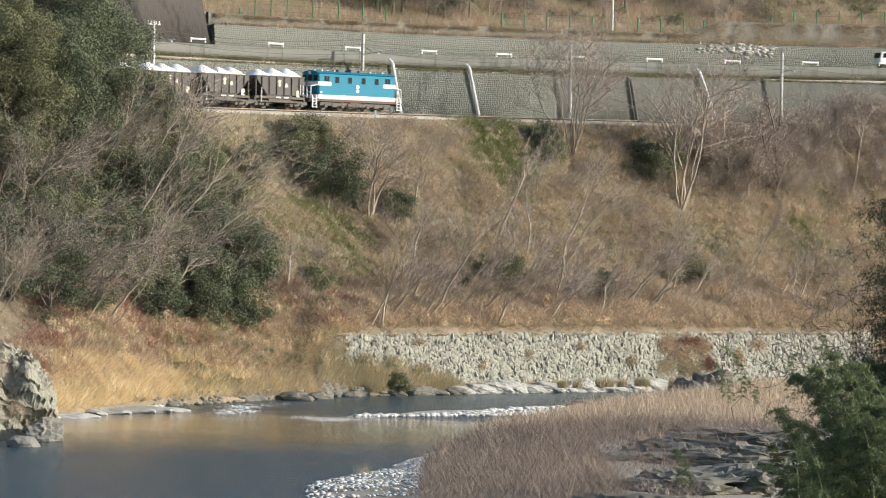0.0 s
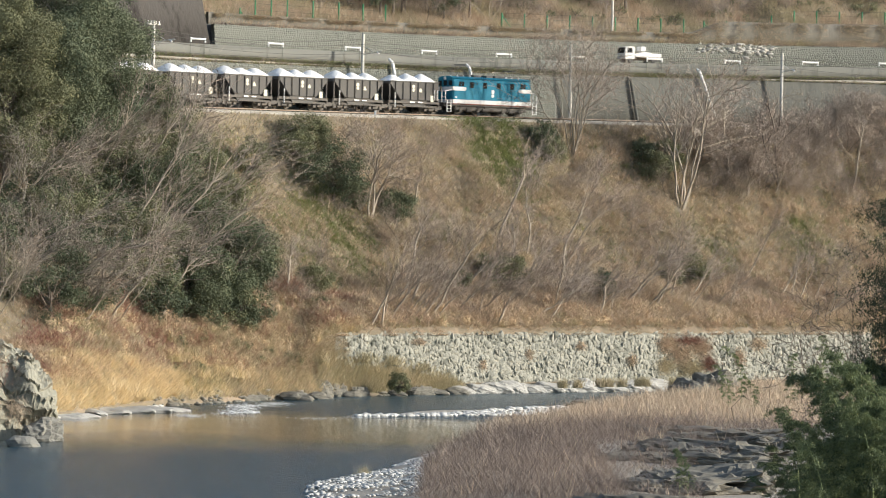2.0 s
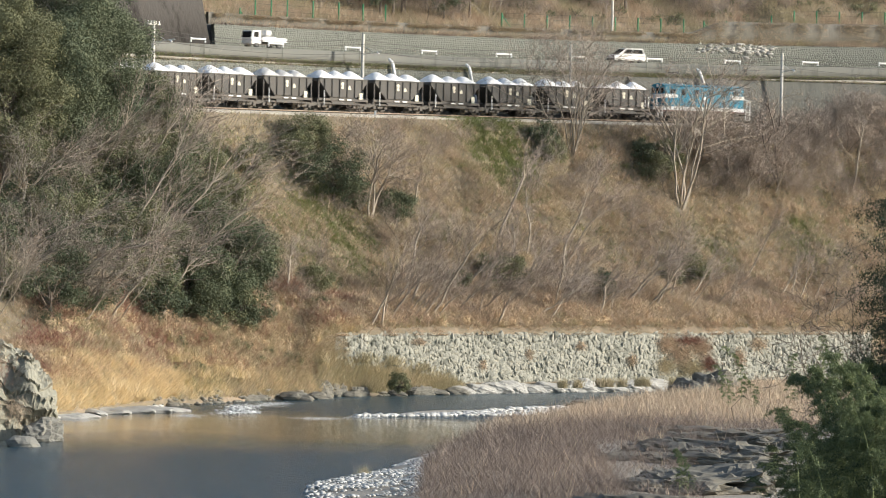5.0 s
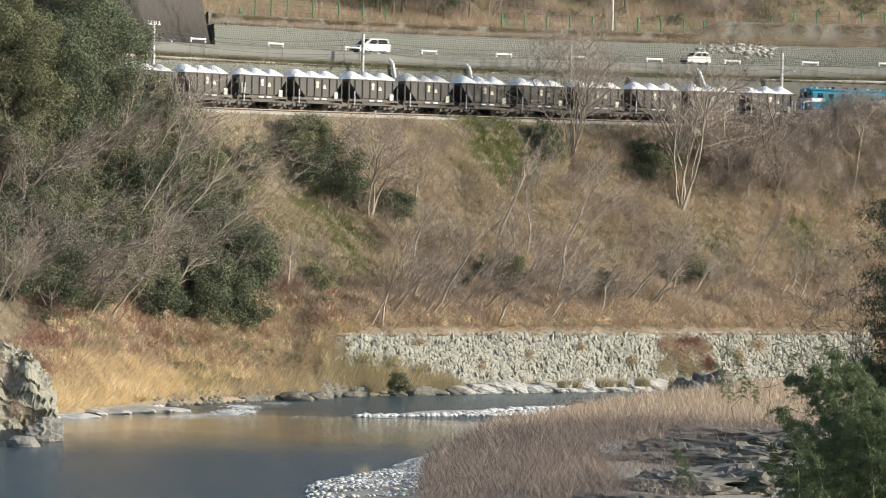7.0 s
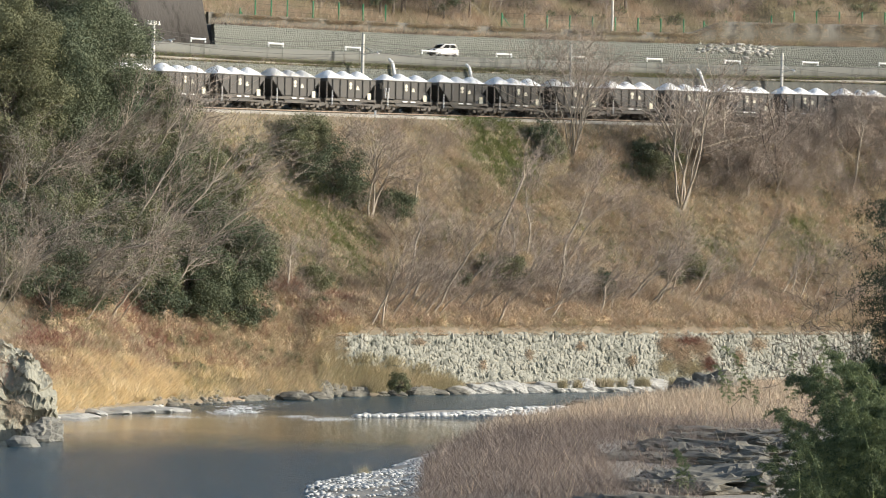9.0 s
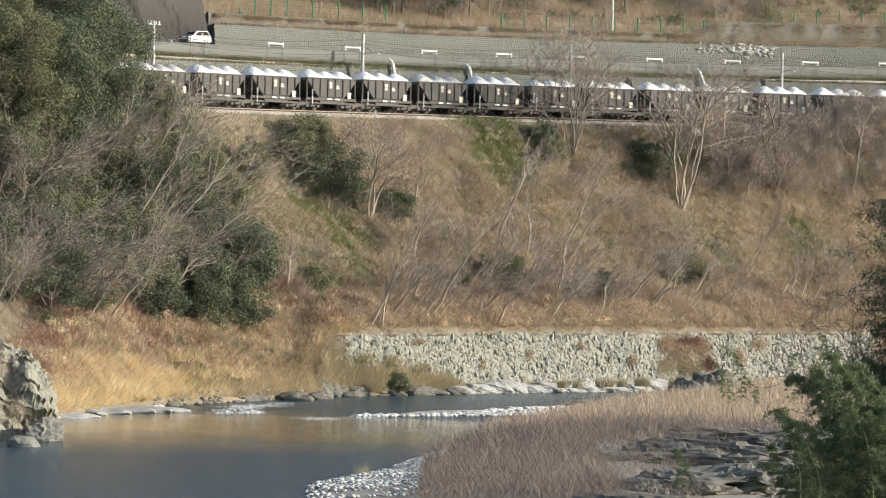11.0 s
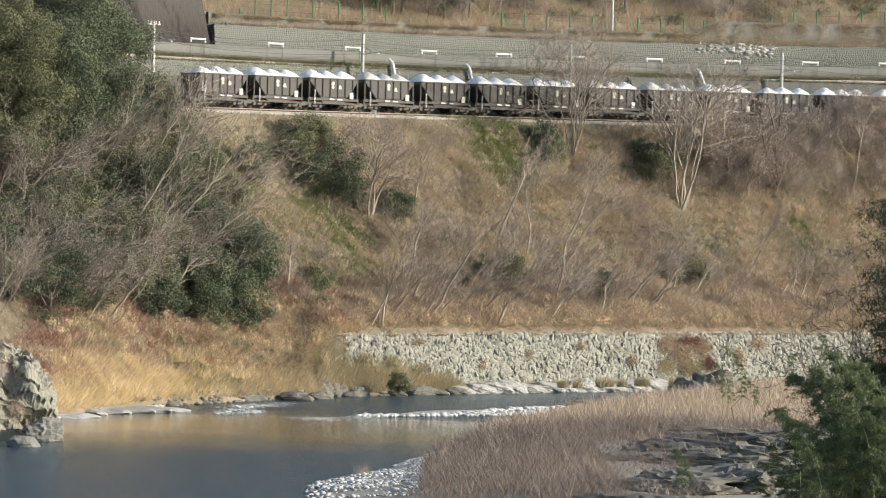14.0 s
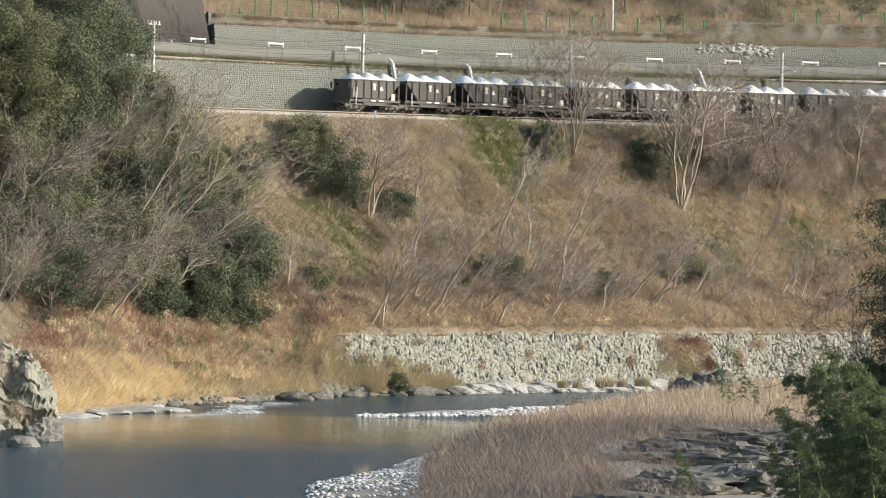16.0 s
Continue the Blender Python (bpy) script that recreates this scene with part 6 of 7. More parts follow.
def leaf_cloud(rng, blobs, per, size, mat, name="crown", narrow=0.55, droop=0.0):
    """A crown of single leaves spread over many uneven clumps."""
    v, f, o = [], [], 0
    for c, r in blobs:
        n = max(8, int(per * r * r))
        d = rng.normal(0, 1, (n, 3))
        d /= np.linalg.norm(d, axis=1)[:, None]
        q = np.array(c) + d * (r * rng.uniform(0.45, 1.08, n)[:, None]) * np.array([1, 1, 0.8])
        nor = d + rng.normal(0, 0.6, (n, 3)) + np.array([0, 0, 0.3])
        nor /= np.linalg.norm(nor, axis=1)[:, None]
        a = np.cross(nor, rng.normal(0, 1, (n, 3)))
        a /= np.linalg.norm(a, axis=1)[:, None]
        if droop:
            a = a * (1 - droop) + np.array([0, 0, -1]) * droop
            a /= np.linalg.norm(a, axis=1)[:, None]
        b = np.cross(nor, a)
        s = rng.uniform(0.6, 1.2, n)[:, None] * size
        w = np.empty((n, 4, 3))
        w[:, 0], w[:, 1], w[:, 2], w[:, 3] = q - a * s, q + b * s * narrow, q + a * s, q - b * s * narrow
        v.append(w.reshape(-1, 3))
        f.append(np.arange(4 * n).reshape(n, 4) + o)
        o += 4 * n
    return mesh_np(name, np.concatenate(v), np.concatenate(f), M[mat])


def evergreen(at, radii, height, label, seed, mat="leaf", count=26, per=120, size=0.16, lift=0.35, trunk=True, category="tree", name="evergreen_tree"):
    """at: the foot; the crown is an uneven heap of leafy clumps round the trunk's upper part."""
    rng = np.random.default_rng(seed)
    t = thing(name, pose(*at), label, category, "evergreens on the hillside")
    blobs = []
    mid = height * (1 + lift) / 2
    for k in range(count):
        d = rng.normal(0, 1, 3)
        d /= np.linalg.norm(d)
        q = rng.uniform(0.35, 1.0) ** 0.6
        c = Vector((d[0] * radii[0] * q, d[1] * radii[1] * q, mid + d[2] * height * (1 - lift) / 2 * q))
        blobs.append((tuple(c), rng.uniform(0.16, 0.34) * min(radii[0], height * 0.6) + 0.15))
    mesh_part("crown", leaf_cloud(rng, blobs, per, size, mat), t)
    segs = [(Vector((0, 0, -0.4)), Vector((0, 0, mid)), 0.05 * height * 0.5 + 0.03, 0.05)]
    for c, r in blobs[::2]:
        segs.append((Vector((0, 0, mid * rng.uniform(0.3, 0.8))), Vector(c), 0.05, 0.02))
    mesh_part("trunk", branch_mesh("trunk", segs, M["bark_dark"], True), t)
    return t


def hillside_trees():
    # single trees that stand out
    bare_tree((-7.03, 406.00, 16.28), bare_tree_meshes(1, 7.6, 4, (0.1, -0.12), 0.3, 0.17, 3, 0.2, 0.0, (2.6, 2.2, 2.0, 1)), "leafless tree with a pale forked trunk on the hillside")
    bare_tree((24.44, 432.70, 17.91), bare_tree_meshes(2, 14.0, 7, (0.05, 0), 0.17, 0.15, 3, 0.10, 0.05, (2.0, 1.7, 1.8, 1)), "tall leafless tree with several pale stems on the hillside")
    bare_tree((12.94, 430.10, 23.03), bare_tree_meshes(3, 11.5, 12, (0, 0), 0.42, 0.085, 3, 0.13, 0.05, (1.9, 1.9, 1.9, 1), "bark_grey"), "many-stemmed leafless tree beside the railway")
    bare_tree((29.94, 439.35, 20.74), bare_tree_meshes(7, 9.0, 2, (0.12, 0), 0.15, 0.15, 3, 0.15, 0.03), "leafless tree with pale stems on the hillside")
    bare_tree((35.15, 441.70, 20.28), bare_tree_meshes(8, 9.0, 2, (0.05, 0), 0.2, 0.16, 3, 0.15, 0.03, bark="bark_dark"), "leafless tree with dark stems on the hillside")
    bare_tree((43.19, 446.35, 19.76), bare_tree_meshes(9, 9.0, 1, (0, 0), 0.08, 0.17, 3, 0.13, 0.05), "leafless tree with a pale trunk on the hillside")
    # slender pale stems that lean over the lower slope: foot, then how far the stem leans and rises
    stems = [(-5.53, 388.95, 6.26, 1.3, 5.79), (-3.44, 401.9, 10.38, 1.78, 4.9), (-1.04, 395.6, 7.45, 4.45, 5.62), (2.15, 406, 9.61, 2.34, 3.27), (3.46, 404.7, 8.63, 1.84, 3.64), (5.43, 415.25, 14.64, 1.45, 6.96), (8.15, 415.5, 12.8, 0.67, 5.9), (7.33, 409.7, 9.44, 2.47, 3.68), (11.84, 417.15, 11.52, 1.06, 6.99), (12.01, 417.9, 12.36, 3.08, 4.82), (12.11, 415.25, 9.55, 1.61, 2.78), (6.5, 409.3, 9.43, 1.21, 4.99), (-0.62, 396.1, 7.55, 2.02, 1.7), (-4.8, 391.7, 7.14, 1.68, 3.68), (-3.03, 396.45, 8.13, 1.86, 3.72), (-6.57, 388.3, 6.41, 1.72, 3.9), (8.7, 412.75, 10.24, 1.22, 2.77), (17.37, 413.8, 8.19, 3.16, 4.27), (18.14, 415, 8.29, 2.89, 3.23), (19.94, 415.25, 7.99, 3.34, 4.01), (20.62, 415.55, 7.94, 1.56, 3.62), (30.74, 430.2, 10.94, 2.48, 4.15), (12.57, 416.6, 10.48, 1.34, 2.12), (-14.67, 387.45, 9.38, 1.04, 3.12), (-12.51, 392.4, 10.12, 1.05, 2.63), (22.37, 419.35, 8.73, 1.69, 2.81), (25.49, 425.05, 9.82, 1.71, 1.71), (38.31, 444.05, 20.48, 0.48, 2.5), (34.51, 440.95, 19.79, 1.18, 2.54), (31.42, 439.05, 19.42, 0.29, 3.24), (-2.8, 411.55, 17.75, 0.66, 2.32), (5.29, 399.45, 6.37, 1.34, 2.95), (15.28, 409.25, 7.14, 1.21, 3.29)]
    for i, (x, y, z, dx, dz) in enumerate(stems):
        bare_tree((x, y, z - 0.15), slender_meshes(900 + i, dx, dz, 0.125 + 0.02 * (i % 3)), "slender pale leafless tree leaning on the hillside")
    rng = np.random.default_rng(67)
    lean = [slender_meshes(980 + k, 1.0 + 0.45 * k, 4.6 - 0.35 * k, 0.11) for k in range(6)]
    for i in range(44):
        x = rng.uniform(-7, 18) if i < 30 else rng.uniform(18, 44)
        b, e = float(bank_y(x)), float(np.interp(x, _LX, _LY)) - 2.4
        y = b + (e - b) * rng.uniform(0.11, 0.42)
        bare_tree((x, y, float(ground(np.array([x]), np.array([y]))[0]) - 0.1), lean[i % 6], "slender pale leafless tree leaning on the hillside", rng.uniform(-35, 35), rng.uniform(0.55, 0.95))
    # rounded leafless shrubs and small trees over the whole slope
    shrub = [bare_tree_meshes(50 + k, 4.5 + k * 0.5, 5, (0.0, -0.05), 0.65, 0.055, 3, 0.18, 0.02, (2.0, 1.9, 2.0, 1), "bark_dark" if k % 2 else "bark") for k in range(5)]
    rng = np.random.default_rng(66)
    for i in range(74):
        x, u = rng.uniform(-19, 46), rng.uniform(0.16, 0.93)
        b = float(bank_y(x))
        e = float(np.interp(x, _LX, _LY)) - 2.4
        y = b + u * (e - b)
        if wob(np.array([x]), np.array([y]), 0.25, 12)[0] + rng.uniform(-0.5, 0.6) < -0.1:
            continue
        hi = 0.95 if u < 0.75 else 0.6
        bare_tree((x, y, float(ground(np.array([x]), np.array([y]))[0]) - 0.1), shrub[i % 5], "bushy leafless shrub with grey-brown twigs", rng.uniform(0, 360), rng.uniform(0.35, hi * 0.85), "bare_shrub", "shrub")
    # shrubs along the railway's edge
    for i in range(40):
        s = rng.uniform(26, 62) if i % 4 else rng.uniform(-30, 26)
        x, y, _ = line_at(s, rng.uniform(-5.5, -2.6))
        k = rng.uniform(0.45, 0.85) if s > 26 else rng.uniform(0.25, 0.45)
        bare_tree((x, y, float(ground(np.array([x]), np.array([y]))[0]) - 0.1), shrub[i % 5], "bushy leafless shrub at the railway's edge", rng.uniform(0, 360), k, "bare_shrub", "shrub")
    for i in range(48):
        s = rng.uniform(29, 62)
        x, y, _ = line_at(s, rng.uniform(-8.5, -3.2))
        bare_tree((x, y, float(ground(np.array([x]), np.array([y]))[0]) - 0.1), shrub[i % 5], "bushy leafless shrub at the railway's edge", rng.uniform(0, 360), rng.uniform(0.55, 0.9), "bare_shrub", "shrub")
    # taller shrubs that veil the far end of the track
    for i, p in enumerate([(41.67, 450.95, 26.52), (42.73, 451.10, 26.06), (43.58, 451.85, 26.46), (44.31, 451.85, 25.99), (45.10, 452.55, 26.38), (45.91, 452.75, 26.16), (46.64, 453.40, 26.55), (47.26, 453.45, 26.20), (45.38, 451.40, 24.79), (43.71, 450.30, 24.38), (46.75, 451.65, 24.34), (42.29, 449.15, 23.91)]):
        bare_tree(p, shrub[i % 5], "bushy leafless shrub at the railway's edge", i * 77, 0.66 + 0.06 * (i % 4), "bare_shrub", "shrub")
    fan = [bare_tree_meshes(830 + k, 6.4, 4, (0.45, -0.1), 0.7, 0.075, 3, 0.14, -0.03, (1.7, 1.5, 1.4, 1), "bark_grey", "bark_grey") for k in range(4)]
    # grey thicket and long pale limbs under the big evergreens
    for i, (p, k) in enumerate([((-36.77, 367.60, 18.39), 1.5), ((-33.00, 364.80, 15.03), 1.4), ((-34.65, 357.35, 11.66), 1.4), ((-30.56, 360.10, 11.23), 1.2), ((-35.42, 346.75, 8.52), 1.2), ((-30.74, 378.10, 19.10), 1.3), ((-34.04, 380.30, 22.62), 1.3), ((-27.53, 389.20, 22.39), 1.2), ((-25.37, 395.50, 24.65), 1.0), ((-29.75, 404.20, 26.37), 1.0), ((-32.63, 351.80, 8.47), 1.0), ((-37.54, 357.05, 14.00), 1.5), ((-25.37, 388.75, 20.34), 1.1), ((-38.37, 372.95, 21.90), 1.3)]):
        bare_tree(p, fan[i % 4], "large grey leafless tree with fanned limbs in the thicket", i * 50, k * 0.8)
    limb = [slender_meshes(80 + k, 5.2, 5.4 + k, 0.09) for k in range(2)]
    limbs = [(-28.57, 369.35, 13.52, 5.18, 7.55), (-26.83, 373, 12.37, 6.25, 7.2), (-24.85, 373.85, 11.34, 6.97, 3.74), (-28.18, 356.8, 7.13, 3.34, 4.89), (-32.4, 360.4, 12.59, 7.1, 0.39), (-26.54, 381.75, 17.41, 3.49, 4.85), (-31.45, 375.75, 17.99, 4.34, 5.9), (-36.31, 356.4, 12.64, 6.01, 2.47), (-34.44, 371.15, 17.66, 4.71, 4.88), (-23.82, 378.25, 12.49, 5.24, 6.35), (-33.56, 351.5, 8.78, 4.17, 3.77), (-37.81, 362.9, 16.34, 4.92, 3.56), (-29.32, 378.2, 17.62, 4.57, 6.17), (-24.45, 366.95, 7.23, 2.9, 4.59)]
    for i, (x, y, z, dx, dz) in enumerate(limbs):
        bare_tree((x, y, z), slender_meshes(940 + i, dx, dz, 0.13, 1.2), "leafless tree with long pale limbs leaning from the thicket")
    # dark evergreens
    W1 = "large dark evergreen tree towering beside the railway"
    evergreen((-35.71, 372.00, 18.45), (6.4, 5.0), 20.0, W1, 101, "leaf", 150, 420, 0.105, 0.15)
    evergreen((-31.34, 376.00, 20.08), (4.6, 4.0), 17.0, W1, 102, "leaf", 120, 420, 0.105, 0.15)
    evergreen((-38.05, 366.00, 16.89), (5.0, 4.0), 19.0, W1, 103, "leaf_olive", 110, 400, 0.105, 0.15)
    W2 = "dark evergreen shrub amid leafless trees on the hillside"
    for i, (p, r, h, mat) in enumerate([((-24.99, 377.25, 13.65), 3.6, 7.0, "leaf"), ((-22.07, 380.05, 11.14), 3.4, 6.5, "leaf"), ((-26.44, 369.90, 11.19), 3.0, 5.6, "leaf_olive"), ((-18.27, 381.50, 8.90), 3.0, 6.0, "leaf"), ((-22.54, 372.25, 7.74), 3.0, 5.4, "leaf"), ((-19.98, 375.70, 7.46), 2.4, 4.4, "leaf"), ((-25.12, 385.75, 17.73), 2.4, 4.6, "leaf_olive"), ((-25.51, 367.85, 9.01), 2.2, 4.0, "leaf_olive"), ((-17.01, 386.95, 10.64), 2.0, 4.4, "leaf_olive"), ((-20.56, 388.50, 15.23), 2.4, 4.6, "leaf_olive"), ((-18.19, 397.30, 19.52), 1.6, 3.4, "leaf_olive"), ((-13.47, 406.05, 22.13), 2.0, 3.6, "leaf_olive"), ((-10.59, 403.90, 17.56), 3.0, 5.0, "leaf"), ((-14.42, 403.00, 20.72), 1.6, 3.2, "leaf_olive"), ((-4.65, 408.25, 15.78), 1.6, 3.0, "leaf"), ((-8.72, 405.35, 17.06), 1.4, 3.0, "leaf"), ((5.90, 409.65, 9.68), 2.2, 3.0, "leaf_olive"), ((21.70, 433.65, 20.64), 1.6, 2.6, "leaf_olive"), ((22.96, 435.90, 21.86), 1.4, 2.6, "leaf_olive"), ((-34.41, 383.90, 24.73), 3.0, 6.0, "leaf"), ((-29.11, 377.30, 17.10), 2.2, 4.4, "leaf_olive"), ((15.98, 414.05, 8.43), 1.0, 2.8, "leaf"), ((10.94, 427.70, 22.09), 1.5, 2.6, "leaf_olive"), ((-35.07, 361.20, 14.03), 2.0, 4.0, "leaf_olive"), ((-32.26, 377.90, 20.08), 2.4, 5.0, "leaf_olive"), ((25.54, 425.95, 10.38), 1.4, 2.4, "leaf_olive"), ((-11.69, 392.15, 9.09), 1.6, 2.4, "leaf_olive"), ((1.50, 405.35, 9.39), 1.0, 1.8, "leaf_olive"), ((23.16, 424.10, 9.79), 1.0, 1.8, "leaf_olive"), ((20.55, 434.65, 22.38), 1.2, 2.2, "leaf"), ((9.89, 428.45, 23.69), 1.3, 2.4, "leaf"), ((15.74, 415.50, 9.23), 0.9, 1.8, "leaf_olive")]):
        evergreen(p, (r * 1.25, r * 1.1), h * 1.15, W2, 120 + i, "leaf_shaded" if mat == "leaf" else mat, 40, 340, 0.10, 0.0, category="shrub", name="evergreen_shrub")
    mass = np.random.default_rng(91)
    for i in range(96):
        x, y = mass.uniform(-38, -17), 0.0
        b, e = float(bank_y(x)), float(np.interp(x, _LX, _LY)) - 3
        u = mass.uniform(0.28, 0.97) if x < -22 else mass.uniform(0.25, 0.55)
        y = b + u * (e - b)
        r = mass.uniform(1.6, 3.0)
        evergreen((x, y, float(ground(np.array([x]), np.array([y]))[0]) - 0.2), (r, r), r * mass.uniform(1.4, 2.0), "dark evergreen shrub in the leafless thicket", 500 + i, "leaf_shaded" if i % 3 else "leaf_olive", 24, 260, 0.10, 0.0, category="shrub", name="evergreen_shrub")
    for i in range(20):
        x = mass.uniform(-38, -21)
        b, e = float(bank_y(x)), float(np.interp(x, _LX, _LY)) - 3
        y = b + mass.uniform(0.3, 0.95) * (e - b)
        m = fan[i % 4] if i % 3 else limb[i % 2]
        bare_tree((x, y, float(ground(np.array([x]), np.array([y]))[0]) - 0.1), m, "grey leafless tree in the thicket", mass.uniform(-40, 40), mass.uniform(0.8, 1.3) if i % 3 else mass.uniform(0.6, 0.9))
    for i in range(20):
        x = mass.uniform(-25, -11)
        b = float(bank_y(x))
        y = b + mass.uniform(2.0, 10.0)
        r = mass.uniform(0.5, 1.1)
        evergreen((x, y, float(ground(np.array([x]), np.array([y]))[0]) - 0.1), (r, r), r * 1.5, "small olive shrub in the dry grass of the bank", 700 + i, "leaf_olive", 12, 200, 0.09, 0.0, category="shrub", name="evergreen_shrub")
    evergreen((-3.78, 384.2, 0.30), (0.9, 0.7), 2.0, "green bush on the river bank below the stone wall", 160, "leaf_olive", 34, 420, 0.1, 0.0, category="shrub", name="evergreen_shrub")
    # woods over the road
    rng = np.random.default_rng(71)
    for i in range(34):
        s, n = (rng.uniform(2, 17), rng.uniform(17.4, 22)) if i % 2 else (rng.uniform(-16, 40), rng.uniform(20, 28))
        x, y, _ = line_at(s, n)
        z = float(ground(np.array([x]), np.array([y]))[0])
        evergreen((x, y, z - 0.2), (rng.uniform(1.6, 2.8), 2.0), rng.uniform(6, 9), "dark evergreen in the woods above the road", 170 + i, "leaf" if i % 2 else "leaf_olive", 20, 110, 0.17, 0.25)
    for i in range(44):
        s, n = rng.uniform(8, 72), rng.uniform(18, 24)
        x, y, _ = line_at(s, n)
        r = rng.uniform(0.6, 1.4)
        evergreen((x, y, float(ground(np.array([x]), np.array([y]))[0]) - 0.2), (r, r), r * 1.3, "olive shrub on the slope above the road", 600 + i, "leaf_olive", 12, 150, 0.12, 0.0, category="shrub", name="evergreen_shrub")
    for i in range(34):
        s, n = rng.uniform(-17, 72), rng.uniform(17.0, 25)
        x, y, _ = line_at(s, n)
        z = float(ground(np.array([x]), np.array([y]))[0])
        bare_tree((x, y, z - 0.1), shrub[i % 5], "leafless shrub on the slope above the road", rng.uniform(0, 360), rng.uniform(0.5, 0.9), "bare_shrub", "shrub")


SWAYS = []


def sway(ob, amount, period, phase):
    """Rows that rock a plant in the wind about its foot."""
    base = ob.matrix_basis.copy()
    rows = []
    t = 0.0
    while t < 16.01:
        a = amount * (0.6 * math.sin(2 * math.pi * t / period + phase) + 0.4 * math.sin(2 * math.pi * t / (period * 0.57) + 2 * phase))
        rows.append((t, base @ pose(0, 0, 0, 0.4 * a, a, 0)))
        t += 0.4
    loc, quat, sc = base.decompose()
    rows = [(t, Matrix.Translation(m.translation) @ m.to_quaternion().to_matrix().to_4x4()) for t, m in rows]
    SWAYS.append((ob, rows))


def bamboo_meshes(seed, height):
    rng = np.random.default_rng(seed)
    p, d = Vector((0, 0, -0.3)), Vector((rng.uniform(-0.1, 0.1), rng.uniform(-0.1, 0.1), 1)).normalized()
    bend = Vector((rng.uniform(-1, 1), rng.uniform(-1, 1), 0)).normalized() * 0.10
    segs, blobs = [], []
    n = 16
    for i in range(n):
        d = (d + bend * (i / n) ** 2 * 1.6 + Vector((0, 0, -0.10 * (i / n) ** 2))).normalized()
        q = p + d * height / n
        segs.append((p, q, 0.05 * (1 - 0.8 * i / n), 0.05 * (1 - 0.8 * (i + 1) / n)))
        if i > 2:
            for _ in range(3):
                a = rng.uniform(0, 2 * math.pi)
                L = rng.uniform(0.5, 1.4) * (1.15 - 0.75 * i / n)
                e = q + Vector((math.cos(a) * L, math.sin(a) * L, rng.uniform(-0.05, 0.55)))
                segs.append((q, e, 0.012, 0.006))
                for k in range(4):
                    c = q + (e - q) * (0.4 + 0.2 * k) + Vector((0, 0, -0.16 * k * k * 0.25))
                    blobs.append((tuple(c), rng.uniform(0.14, 0.30)))
        p = q
    blobs.append((tuple(p), 0.25))
    return branch_mesh("culms", segs, M["culm"], True), leaf_cloud(rng, blobs, 620, 0.10, "bamboo", "foliage", 0.2, 0.45)


